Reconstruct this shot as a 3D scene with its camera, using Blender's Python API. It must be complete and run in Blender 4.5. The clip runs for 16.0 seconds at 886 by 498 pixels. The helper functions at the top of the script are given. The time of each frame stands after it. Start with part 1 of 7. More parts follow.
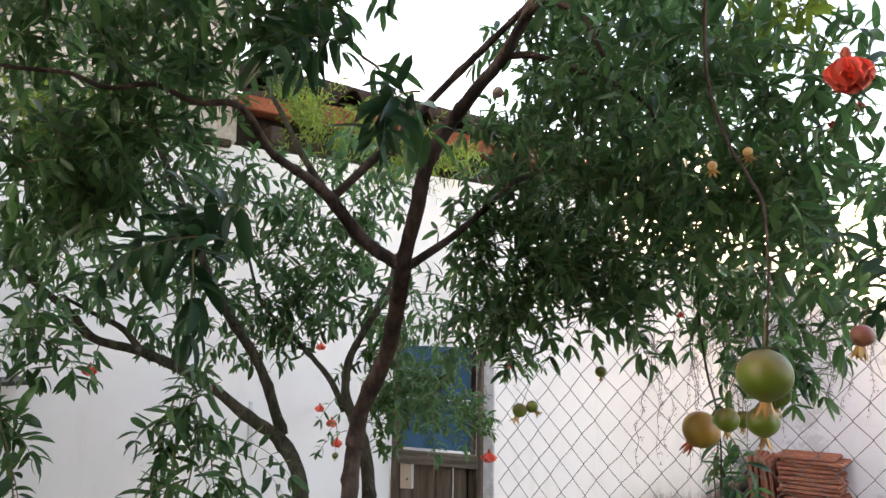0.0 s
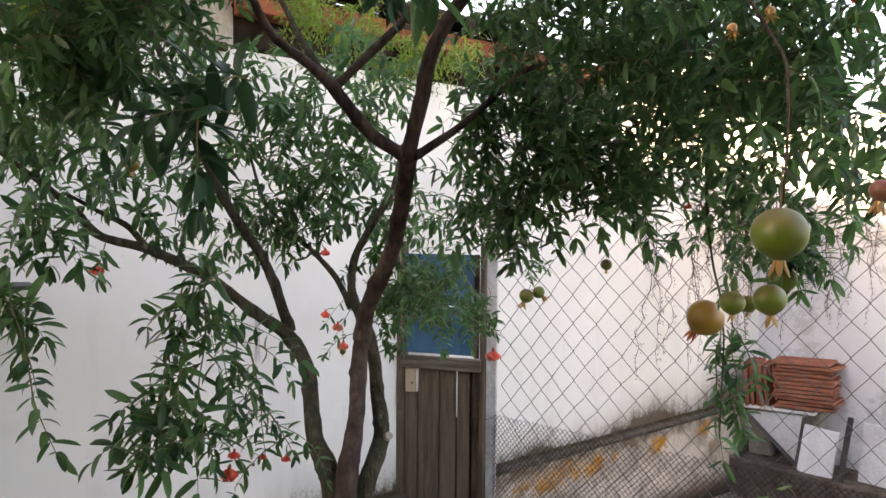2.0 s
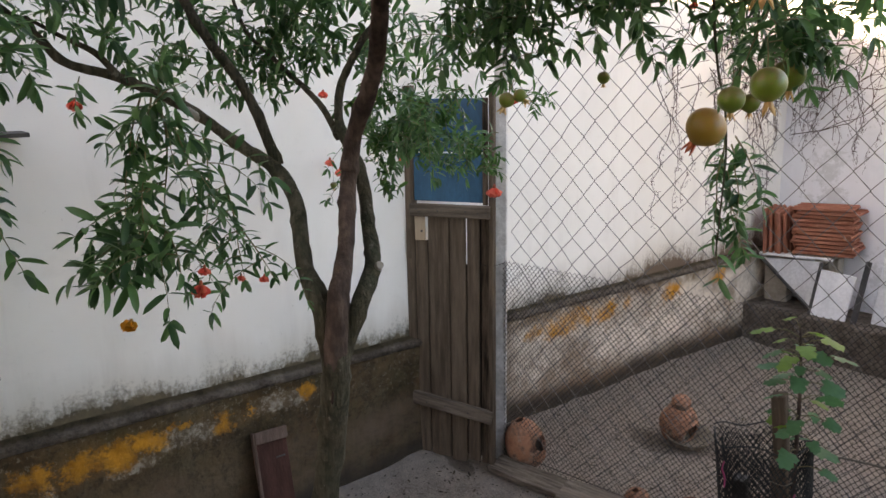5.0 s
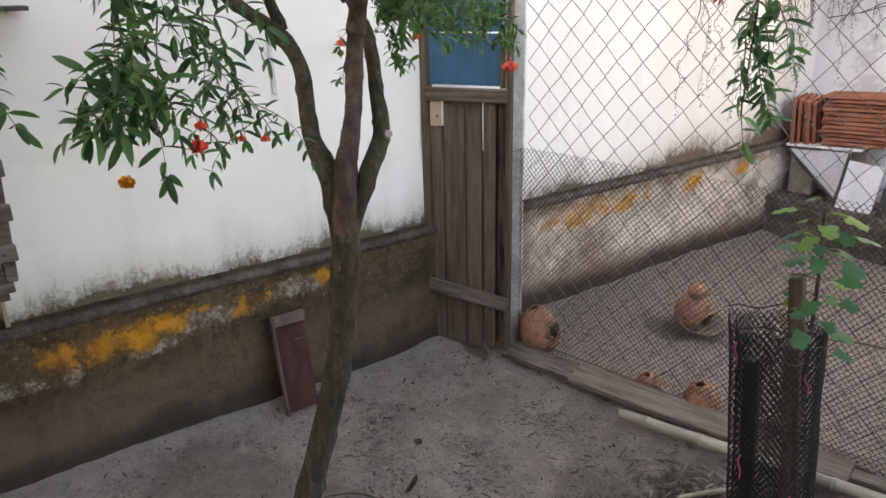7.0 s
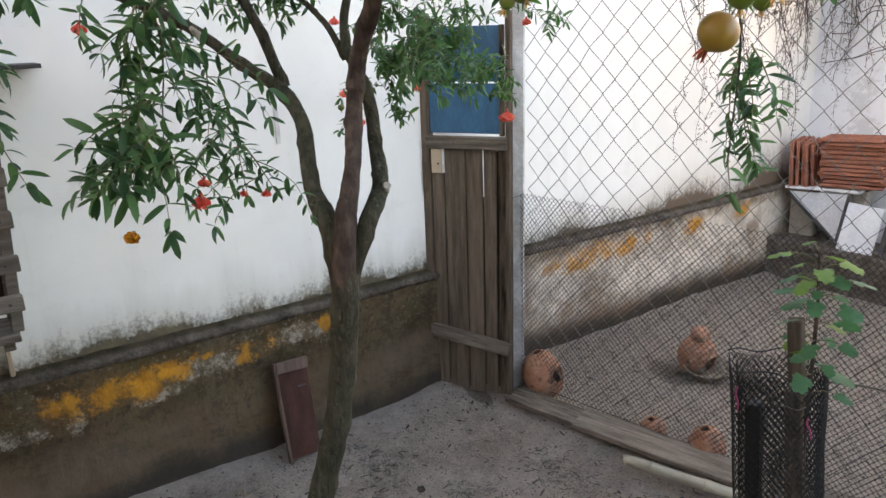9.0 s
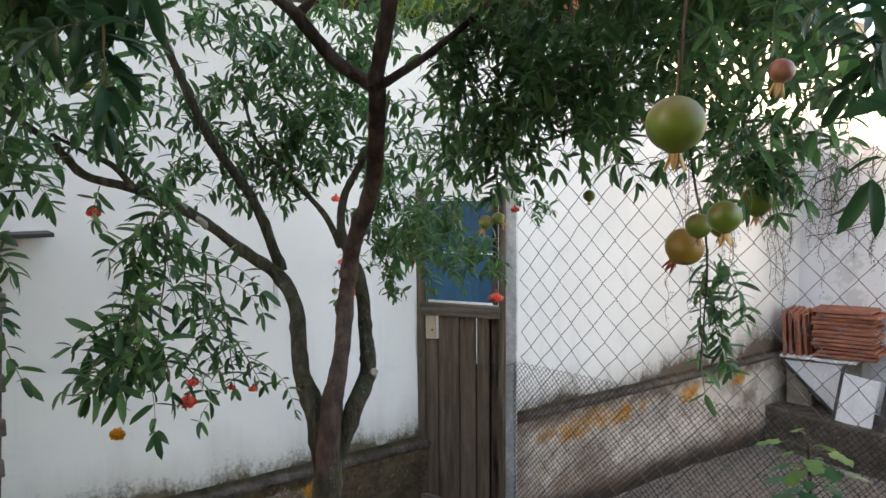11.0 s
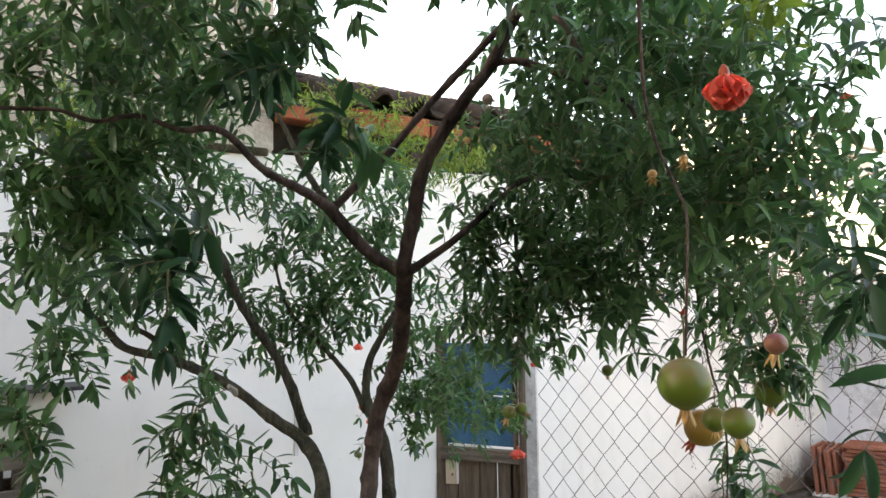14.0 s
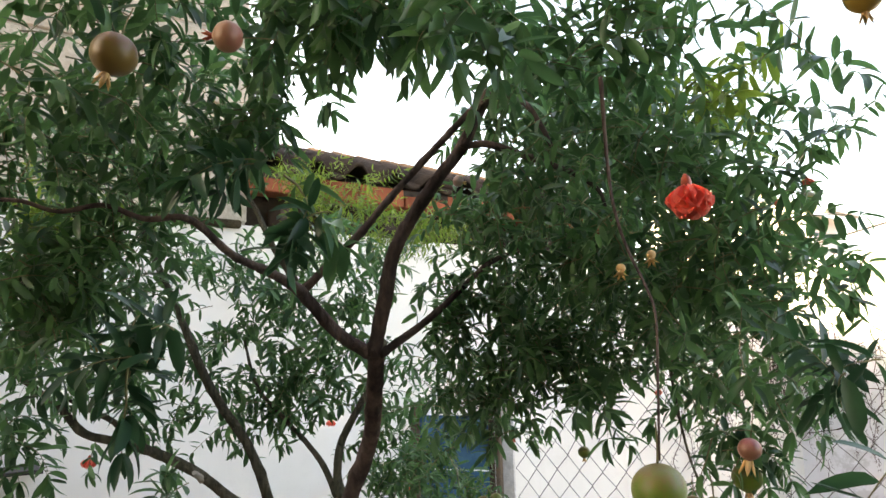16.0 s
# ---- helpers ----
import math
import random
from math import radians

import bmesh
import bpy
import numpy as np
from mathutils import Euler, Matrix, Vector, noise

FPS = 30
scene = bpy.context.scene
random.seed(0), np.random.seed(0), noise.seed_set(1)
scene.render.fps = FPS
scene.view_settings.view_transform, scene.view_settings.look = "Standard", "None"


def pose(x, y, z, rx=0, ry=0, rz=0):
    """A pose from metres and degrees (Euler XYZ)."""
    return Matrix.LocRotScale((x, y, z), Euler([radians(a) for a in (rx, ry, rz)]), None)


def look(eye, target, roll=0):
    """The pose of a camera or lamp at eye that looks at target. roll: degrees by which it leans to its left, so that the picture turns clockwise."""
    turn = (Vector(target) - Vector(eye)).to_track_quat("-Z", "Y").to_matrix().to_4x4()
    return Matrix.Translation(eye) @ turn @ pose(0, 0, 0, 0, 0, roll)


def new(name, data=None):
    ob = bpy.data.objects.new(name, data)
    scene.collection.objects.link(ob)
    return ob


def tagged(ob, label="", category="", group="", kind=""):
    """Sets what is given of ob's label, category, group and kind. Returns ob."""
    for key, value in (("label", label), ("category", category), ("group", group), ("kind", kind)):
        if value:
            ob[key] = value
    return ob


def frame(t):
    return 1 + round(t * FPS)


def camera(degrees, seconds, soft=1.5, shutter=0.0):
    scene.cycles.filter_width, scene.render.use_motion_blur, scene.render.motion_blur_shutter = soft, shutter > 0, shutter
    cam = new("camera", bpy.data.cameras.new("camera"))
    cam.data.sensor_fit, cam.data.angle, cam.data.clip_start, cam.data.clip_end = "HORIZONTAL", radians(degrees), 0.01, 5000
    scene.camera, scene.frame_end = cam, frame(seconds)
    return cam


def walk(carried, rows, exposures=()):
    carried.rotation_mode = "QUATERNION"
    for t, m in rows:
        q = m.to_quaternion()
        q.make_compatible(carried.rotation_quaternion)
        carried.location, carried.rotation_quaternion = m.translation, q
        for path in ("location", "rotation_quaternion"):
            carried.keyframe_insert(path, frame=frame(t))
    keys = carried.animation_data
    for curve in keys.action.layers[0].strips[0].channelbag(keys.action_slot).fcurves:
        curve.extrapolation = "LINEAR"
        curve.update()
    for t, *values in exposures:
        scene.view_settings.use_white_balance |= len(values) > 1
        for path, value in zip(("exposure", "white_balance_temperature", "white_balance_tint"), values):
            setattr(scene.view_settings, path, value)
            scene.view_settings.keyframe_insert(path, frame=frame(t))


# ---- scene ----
cam = camera(63.2, 16.0)
PATH = [
    (0, (2.481, 0.665, 1.747), (0.919, 1.904, 1.91), 0.8),
    (0.5, (2.474, 0.656, 1.737), (0.907, 1.895, 1.838), 1.0),
    (1, (2.468, 0.66, 1.728), (0.898, 1.898, 1.779), 0.7),
    (1.5, (2.472, 0.663, 1.722), (0.895, 1.893, 1.738), 0.3),
    (2, (2.469, 0.666, 1.705), (0.902, 1.907, 1.641), 0.5),
    (2.5, (2.47, 0.67, 1.69), (0.905, 1.908, 1.548), 0.1),
    (3, (2.464, 0.677, 1.676), (0.9, 1.907, 1.472), -0.0),
    (3.5, (2.466, 0.692, 1.668), (0.902, 1.912, 1.409), -0.8),
    (6, (2.465, 0.766, 1.595), (0.894, 1.868, 1.033), -1.0),
    (6.5, (2.461, 0.767, 1.581), (0.898, 1.844, 0.952), -1.4),
    (7, (2.459, 0.77, 1.566), (0.919, 1.837, 0.866), -1.3),
    (7.5, (2.464, 0.77, 1.557), (0.927, 1.791, 0.784), -1.8),
    (8, (2.468, 0.769, 1.546), (0.949, 1.777, 0.725), -1.8),
    (8.5, (2.471, 0.767, 1.563), (0.928, 1.82, 0.848), -1.7),
    (9, (2.484, 0.769, 1.584), (0.906, 1.849, 0.997), -1.9),
    (9.5, (2.497, 0.766, 1.602), (0.879, 1.838, 1.12), -2.0),
    (10, (2.503, 0.776, 1.623), (0.86, 1.856, 1.255), -2.0),
    (12.5, (2.551, 0.757, 1.716), (0.917, 1.911, 1.709), 1.4),
    (13, (2.552, 0.73, 1.732), (0.908, 1.867, 1.763), 1.2),
    (13.5, (2.561, 0.731, 1.753), (0.909, 1.855, 1.839), -0.1),
    (14, (2.565, 0.733, 1.765), (0.9, 1.832, 1.909), -0.8),
    (14.5, (2.563, 0.733, 1.774), (0.914, 1.849, 1.968), -0.3),
    (15, (2.562, 0.732, 1.78), (0.923, 1.852, 2.019), -0.4),
    (15.5, (2.561, 0.736, 1.788), (0.94, 1.875, 2.06), -1.2),
    (16, (2.565, 0.742, 1.795), (0.956, 1.887, 2.111), -1.5),
]
EXPOSURES = [(0.0, 3.13, 9150, 20), (2.0, 3.07, 9450, 22), (3.5, 2.86, 9500, 22), (6.0, 3.03, 9450, 19), (7.0, 3.36, 9450, 19), (8.0, 3.76, 9350, 19), (8.5, 3.84, 9350, 19), (9.0, 3.40, 8950, 16), (10.0, 2.98, 8700, 14), (12.5, 3.06, 8750, 15), (13.5, 3.15, 8950, 16), (16.0, 3.22, 9450, 15)]
walk(cam, [(t, look(eye, target, roll)) for t, eye, target, roll in PATH], EXPOSURES)

# world, sun
SUN_WAY = Vector((-0.62, -0.60, 0.44)).normalized()
world = bpy.data.worlds.new("sky")
scene.world = world
world.use_nodes = True
wn, wl = world.node_tree.nodes, world.node_tree.links
sky = wn.new("ShaderNodeTexSky")
sky.sky_type = "NISHITA"
sky.sun_disc = False
sky.sun_elevation = math.asin(SUN_WAY.z)
sky.sun_rotation = radians(225)
sky.air_density, sky.dust_density, sky.ozone_density = 1.0, 3.0, 1.0
wl.new(sky.outputs["Color"], wn["Background"].inputs["Color"])
wn["Background"].inputs["Strength"].default_value = 0.15
sun = new("sun", bpy.data.lights.new("sun", "SUN"))
sun.data.energy, sun.data.angle, sun.data.color = 4.0, radians(0.6), (1.0, 0.88, 0.72)
sun.matrix_world = look((0, 0, 8), Vector((0, 0, 8)) - SUN_WAY)

# ---- materials ----


def material(name, rough=0.8, metal=0.0):
    m = bpy.data.materials.new(name)
    m.use_nodes = True
    b = m.node_tree.nodes["Principled BSDF"]
    b.inputs["Roughness"].default_value, b.inputs["Metallic"].default_value = rough, metal
    if rough >= 0.8:
        b.inputs["Specular IOR Level"].default_value = 0.08
    return m, m.node_tree.nodes, m.node_tree.links, b


def coords(n, l, scale=(1, 1, 1), kind="Object"):
    c, mp = n.new("ShaderNodeTexCoord"), n.new("ShaderNodeMapping")
    mp.inputs["Scale"].default_value = scale
    l.new(c.outputs[kind], mp.inputs["Vector"])
    return mp.outputs["Vector"]


def noisy(n, l, vec, scale, detail=4.0, rough=0.55, lo=0.35, hi=0.65):
    t, r = n.new("ShaderNodeTexNoise"), n.new("ShaderNodeMapRange")
    t.inputs["Scale"].default_value, t.inputs["Detail"].default_value, t.inputs["Roughness"].default_value = scale, detail, rough
    l.new(vec, t.inputs["Vector"])
    r.inputs["From Min"].default_value, r.inputs["From Max"].default_value = lo, hi
    l.new(t.outputs["Fac"], r.inputs["Value"])
    return r.outputs["Result"]


def mix(n, l, fac, a, b):
    x = n.new("ShaderNodeMix")
    x.data_type = "RGBA"
    for sock, v in ((x.inputs[0], fac), (x.inputs[6], a), (x.inputs[7], b)):
        if isinstance(v, (int, float)):
            sock.default_value = v
        elif isinstance(v, tuple):
            sock.default_value = (*v, 1)
        else:
            l.new(v, sock)
    return x.outputs[2]


def calc(n, l, op, a, b=0.0, clamp=False):
    x = n.new("ShaderNodeMath")
    x.operation, x.use_clamp = op, clamp
    for sock, v in zip(x.inputs, (a, b)):
        if isinstance(v, (int, float)):
            sock.default_value = v
        else:
            l.new(v, sock)
    return x.outputs[0]


def band(n, l, value, lo, hi):
    r = n.new("ShaderNodeMapRange")
    r.interpolation_type = "SMOOTHSTEP"
    r.inputs["From Min"].default_value, r.inputs["From Max"].default_value = lo, hi
    l.new(value, r.inputs["Value"])
    return r.outputs["Result"]


def bump(n, l, b, height, strength=0.3, dist=0.01):
    x = n.new("ShaderNodeBump")
    x.inputs["Strength"].default_value, x.inputs["Distance"].default_value = strength, dist
    l.new(height, x.inputs["Height"])
    l.new(x.outputs["Normal"], b.inputs["Normal"])


def rand(n):
    return n.new("ShaderNodeObjectInfo").outputs["Random"]


def rough_surface(name, dark, light, scale=8.0, rough=0.85, relief=0.4, stretch=(1, 1, 1), fine=60.0, metal=0.0, vary=0.35, dist=0.004):
    """Two scales of colour and a fine relief; each object is a little lighter or darker than the next."""
    m, n, l, b = material(name, rough, metal)
    v = coords(n, l, stretch)
    shift = n.new("ShaderNodeVectorMath")
    l.new(v, shift.inputs[0])
    comb = n.new("ShaderNodeCombineXYZ")
    r = rand(n)
    l.new(calc(n, l, "MULTIPLY", r, 37.0), comb.inputs[0])
    l.new(calc(n, l, "MULTIPLY", r, 11.0), comb.inputs[2])
    l.new(comb.outputs[0], shift.inputs[1])
    v = shift.outputs[0]
    a, f = noisy(n, l, v, scale), noisy(n, l, v, fine, 3, 0.6, 0.3, 0.7)
    c = mix(n, l, a, dark, light)
    c = mix(n, l, calc(n, l, "MULTIPLY", f, 0.45), c, tuple(x * 0.55 for x in dark))
    c = mix(n, l, calc(n, l, "MULTIPLY", r, vary), c, tuple(min(1, x * 1.35) for x in light))
    l.new(c, b.inputs["Base Color"])
    bump(n, l, b, calc(n, l, "ADD", a, f), relief, dist)
    return m


def wall_paint(name, base, grime, grey, mould_z=None, patches=0.25, damp_shade=0.0):
    """Limewashed plaster with trowel marks, stains and, where given, a mouldy strip over the ledge."""
    m, n, l, b = material(name, 0.9)
    v = coords(n, l)
    big = noisy(n, l, v, 0.9, 5, 0.6, 0.35, 0.75)
    c = mix(n, l, calc(n, l, "MULTIPLY", big, patches), base, grime)
    st = noisy(n, l, coords(n, l, (1, 2.2, 0.35)), 2.4, 6, 0.65, 0.55, 0.72)
    c = mix(n, l, calc(n, l, "MULTIPLY", st, 0.28), c, grime)
    smear = noisy(n, l, coords(n, l, (1, 0.7, 1.4)), 5.5, 7, 0.7, 0.56, 0.68)
    c = mix(n, l, calc(n, l, "MULTIPLY", smear, 0.16), c, grime)
    if damp_shade:
        c = mix(n, l, calc(n, l, "MULTIPLY", noisy(n, l, v, 1.9, 8, 0.75, 0.53, 0.58), damp_shade), c, (0.42, 0.43, 0.42))
    speck = noisy(n, l, v, 34, 4, 0.7, 0.66, 0.72)
    c = mix(n, l, calc(n, l, "MULTIPLY", speck, 0.2), c, grey)
    if mould_z is not None:
        sep = n.new("ShaderNodeSeparateXYZ")
        l.new(v, sep.inputs[0])
        wob = noisy(n, l, coords(n, l, (1, 1, 0.1)), 3.2, 5, 0.65, 0.3, 0.72)
        tuft = noisy(n, l, coords(n, l, (1, 1, 0.55)), 19, 8, 0.8, 0.3, 0.7)
        dots = noisy(n, l, v, 75, 5, 0.8, 0.32, 0.68)
        heap = calc(n, l, "MULTIPLY", band(n, l, sep.outputs["Y"], 3.7, 4.9), 0.13)
        tall = calc(n, l, "ADD", calc(n, l, "ADD", calc(n, l, "MULTIPLY", wob, 0.100), 0.075), heap)
        left = calc(n, l, "SUBTRACT", 1.0, calc(n, l, "DIVIDE", calc(n, l, "SUBTRACT", sep.outputs["Z"], mould_z - 0.045), tall))
        left = calc(n, l, "SUBTRACT", left, calc(n, l, "MULTIPLY", noisy(n, l, coords(n, l, (1, 1, 0.2)), 1.7, 6, 0.7, 0.44, 0.62), 0.55))
        fuzz = calc(n, l, "ADD", calc(n, l, "MULTIPLY", calc(n, l, "SUBTRACT", tuft, 0.5), 0.6), calc(n, l, "MULTIPLY", calc(n, l, "SUBTRACT", dots, 0.5), 0.45))
        k = calc(n, l, "MAXIMUM", calc(n, l, "MULTIPLY", band(n, l, calc(n, l, "ADD", left, fuzz), 0.05, 0.75), 0.8), band(n, l, calc(n, l, "ADD", left, calc(n, l, "MULTIPLY", fuzz, 0.4)), 0.45, 0.7))
        veil = calc(n, l, "MULTIPLY", band(n, l, left, -0.9, 0.5), 0.40)
        c = mix(n, l, veil, c, (0.36, 0.325, 0.26))
        far = band(n, l, sep.outputs["Y"], 3.2, 4.4)
        tone = mix(n, l, noisy(n, l, v, 11, 5, 0.7, 0.35, 0.65), (0.042, 0.032, 0.015), (0.135, 0.100, 0.050))
        tone = mix(n, l, calc(n, l, "MULTIPLY", dots, 0.4), tone, (0.035, 0.030, 0.022))
        c = mix(n, l, calc(n, l, "MULTIPLY", k, 0.93), c, mix(n, l, far, tone, (0.105, 0.066, 0.042)))
    l.new(c, b.inputs["Base Color"])
    h = calc(n, l, "ADD", noisy(n, l, v, 6, 3, 0.5, 0.2, 0.8), calc(n, l, "MULTIPLY", noisy(n, l, v, 70, 4, 0.6, 0.2, 0.8), 0.35))
    bump(n, l, b, h, 0.16, 0.005)
    return m


def plinth_paint():
    """Bare brown plaster with the remains of yellow and white paint under the ledge."""
    m, n, l, b = material("plinth_plaster", 0.9)
    v = coords(n, l)
    sep = n.new("ShaderNodeSeparateXYZ")
    l.new(v, sep.inputs[0])
    z = sep.outputs["Z"]
    a = noisy(n, l, v, 3.2, 6, 0.65, 0.3, 0.7)
    c = mix(n, l, a, (0.032, 0.023, 0.014), (0.115, 0.078, 0.044))
    c = mix(n, l, calc(n, l, "MULTIPLY", noisy(n, l, v, 5.5, 6, 0.7, 0.45, 0.65), 0.55), c, (0.085, 0.076, 0.040))
    c = mix(n, l, calc(n, l, "MULTIPLY", noisy(n, l, coords(n, l, (1, 0.5, 1.6)), 2.1, 5, 0.6, 0.5, 0.68), 0.5), c, (0.140, 0.104, 0.066))
    c = mix(n, l, calc(n, l, "MULTIPLY", noisy(n, l, v, 13, 5, 0.7, 0.5, 0.75), 0.35), c, (0.135, 0.096, 0.056))
    c = mix(n, l, calc(n, l, "MULTIPLY", noisy(n, l, v, 3.6, 7, 0.75, 0.5, 0.6), 0.6), c, (0.105, 0.062, 0.034))
    c = mix(n, l, calc(n, l, "MULTIPLY", noisy(n, l, coords(n, l, (1, 1, 0.5)), 4.5, 6, 0.7, 0.54, 0.66), 0.4), c, (0.13, 0.115, 0.085))
    c = mix(n, l, calc(n, l, "MULTIPLY", noisy(n, l, v, 38, 4, 0.7, 0.52, 0.66), 0.6), c, (0.028, 0.022, 0.016))
    c = mix(n, l, calc(n, l, "MULTIPLY", noisy(n, l, v, 9, 7, 0.8, 0.50, 0.58), 0.45), c, (0.024, 0.018, 0.012))
    c = mix(n, l, calc(n, l, "MULTIPLY", noisy(n, l, v, 6.5, 7, 0.7, 0.54, 0.64), 0.4), c, (0.14, 0.092, 0.050))
    y = sep.outputs["Y"]
    worn = calc(n, l, "MULTIPLY", calc(n, l, "SUBTRACT", 1.0, band(n, l, calc(n, l, "ADD", z, calc(n, l, "MULTIPLY", a, 0.12)), 0.26, 0.40)), calc(n, l, "ADD", 0.12, calc(n, l, "MULTIPLY", noisy(n, l, coords(n, l, (1, 0.5, 1.4)), 3.4, 7, 0.75, 0.40, 0.60), 0.62)))
    c = mix(n, l, worn, c, (0.150, 0.108, 0.078))

    def warp(value, shift, wide, fine):
        a1 = calc(n, l, "MULTIPLY", calc(n, l, "SUBTRACT", noisy(n, l, coords(n, l, (1, 1, 1 + shift)), 6.5, 5, 0.7, 0.0, 1.0), 0.5), wide)
        a2 = calc(n, l, "MULTIPLY", calc(n, l, "SUBTRACT", noisy(n, l, coords(n, l, (1, 1.3, 1 + shift)), 31, 5, 0.75, 0.0, 1.0), 0.5), fine)
        return calc(n, l, "ADD", value, calc(n, l, "ADD", a1, a2))
    wy, wz = warp(y, 0.37, 0.22, 0.10), warp(z, 0.11, 0.12, 0.08)
    ragged = calc(n, l, "ADD", calc(n, l, "MULTIPLY", noisy(n, l, v, 6, 6, 0.65, 0.3, 0.7), 1.7), calc(n, l, "MULTIPLY", noisy(n, l, v, 40, 4, 0.7, 0.25, 0.75), 0.3))

    def flakes(spots, soft=0.8):
        """Ragged remains of paint round (y, half length, z, half height)."""
        best = None
        for yc, hy, zc, hz in spots:
            ey, ez = calc(n, l, "DIVIDE", calc(n, l, "SUBTRACT", wy, yc), hy), calc(n, l, "DIVIDE", calc(n, l, "SUBTRACT", wz, zc), hz)
            d = calc(n, l, "SUBTRACT", 1.0, calc(n, l, "ADD", calc(n, l, "MULTIPLY", ey, ey), calc(n, l, "MULTIPLY", ez, ez)))
            best = d if best is None else calc(n, l, "MAXIMUM", best, d)
        return band(n, l, calc(n, l, "ADD", best, calc(n, l, "SUBTRACT", calc(n, l, "MULTIPLY", ragged, 0.72), 0.92)), -0.15, soft)
    yl = flakes(((0.89, 0.07, 0.425, 0.050), (0.95, 0.05, 0.428, 0.075), (1.065, 0.055, 0.415, 0.065), (1.16, 0.085, 0.418, 0.062), (1.28, 0.09, 0.442, 0.042), (1.40, 0.04, 0.460, 0.02), (1.55, 0.055, 0.440, 0.065), (1.655, 0.015, 0.455, 0.035), (1.89, 0.04, 0.475, 0.045), (3.12, 0.08, 0.430, 0.050), (3.28, 0.16, 0.420, 0.072), (3.48, 0.20, 0.440, 0.078), (3.66, 0.10, 0.450, 0.065), (3.83, 0.05, 0.455, 0.05), (4.24, 0.12, 0.445, 0.065), (4.68, 0.14, 0.462, 0.05)), 1.0)
    halo = flakes(((1.15, 0.50, 0.43, 0.10), (1.70, 0.30, 0.46, 0.07), (3.45, 0.55, 0.44, 0.09), (4.30, 0.30, 0.45, 0.08)), 1.6)
    wt = flakes(((0.755, 0.04, 0.36, 0.035), (0.825, 0.045, 0.345, 0.028), (0.965, 0.04, 0.350, 0.065), (1.36, 0.08, 0.420, 0.045), (1.46, 0.09, 0.42, 0.05), (1.76, 0.13, 0.455, 0.05), (1.22, 0.14, 0.372, 0.028), (3.95, 0.28, 0.40, 0.10), (3.25, 0.25, 0.35, 0.07), (3.74, 0.07, 0.44, 0.05), (4.10, 0.12, 0.42, 0.09), (4.50, 0.20, 0.42, 0.10), (5.0, 0.2, 0.42, 0.09)), 0.7)
    wt = calc(n, l, "MULTIPLY", wt, calc(n, l, "ADD", 0.2, calc(n, l, "MULTIPLY", noisy(n, l, v, 28, 6, 0.8, 0.47, 0.54), 0.8)))
    c = mix(n, l, calc(n, l, "MULTIPLY", halo, 0.50), c, (0.19, 0.100, 0.028))
    scrape = noisy(n, l, coords(n, l, (1, 0.35, 2.6)), 7.5, 7, 0.8, 0.52, 0.66)
    c = mix(n, l, calc(n, l, "MULTIPLY", scrape, 0.35), c, (0.110, 0.078, 0.046))
    zone = calc(n, l, "MULTIPLY", band(n, l, z, 0.32, 0.42), calc(n, l, "ADD", 0.25, calc(n, l, "MULTIPLY", noisy(n, l, v, 5, 4), 0.75)))
    c = mix(n, l, calc(n, l, "MULTIPLY", zone, calc(n, l, "MULTIPLY", noisy(n, l, v, 55, 6, 0.8, 0.56, 0.62), 0.35)), c, (0.42, 0.40, 0.36))
    drip = noisy(n, l, coords(n, l, (1, 4, 0.9)), 3.0, 7, 0.75, 0.5, 0.72)
    c = mix(n, l, calc(n, l, "MULTIPLY", drip, 0.4), c, (0.030, 0.022, 0.014))
    far = band(n, l, y, 2.55, 3.1)
    c = mix(n, l, calc(n, l, "MULTIPLY", calc(n, l, "MULTIPLY", far, noisy(n, l, v, 2.6, 6, 0.7, 0.28, 0.55)), calc(n, l, "MULTIPLY", band(n, l, z, 0.05, 0.22), 0.96)), c, (0.70, 0.62, 0.53))
    c = mix(n, l, calc(n, l, "MULTIPLY", calc(n, l, "MULTIPLY", far, noisy(n, l, v, 3.4, 7, 0.75, 0.48, 0.6)), 0.6), c, (0.19, 0.115, 0.065))
    rust = calc(n, l, "MULTIPLY", band(n, l, y, 2.5, 2.7), calc(n, l, "MULTIPLY", band(n, l, z, 0.44, 0.51), noisy(n, l, v, 4, 5, 0.7, 0.35, 0.55)))
    c = mix(n, l, calc(n, l, "MULTIPLY", rust, 0.8), c, (0.13, 0.075, 0.035))
    c = mix(n, l, calc(n, l, "MULTIPLY", wt, calc(n, l, "ADD", 0.25, calc(n, l, "MULTIPLY", noisy(n, l, v, 24, 5, 0.75, 0.35, 0.6), 0.5))), c, (0.40, 0.36, 0.31))
    c = mix(n, l, calc(n, l, "MULTIPLY", yl, calc(n, l, "ADD", 0.68, calc(n, l, "MULTIPLY", noisy(n, l, v, 9, 6, 0.7, 0.3, 0.6), 0.4))), c, mix(n, l, noisy(n, l, v, 15, 4), (0.34, 0.140, 0.018), (0.60, 0.265, 0.034)))
    # Dark foot: damp, plus the shade along the ground line painted in.
    damp_shade = calc(n, l, "SUBTRACT", 1.0, band(n, l, calc(n, l, "ADD", z, calc(n, l, "MULTIPLY", noisy(n, l, v, 4, 4), -0.06)), 0.0, 0.1))
    c = mix(n, l, calc(n, l, "MULTIPLY", damp_shade, 0.75), c, (0.03, 0.028, 0.026))
    l.new(c, b.inputs["Base Color"])
    bump(n, l, b, calc(n, l, "ADD", a, calc(n, l, "ADD", noisy(n, l, v, 45, 5, 0.7, 0.2, 0.8), calc(n, l, "MULTIPLY", yl, 0.8))), 0.6, 0.006)
    return m


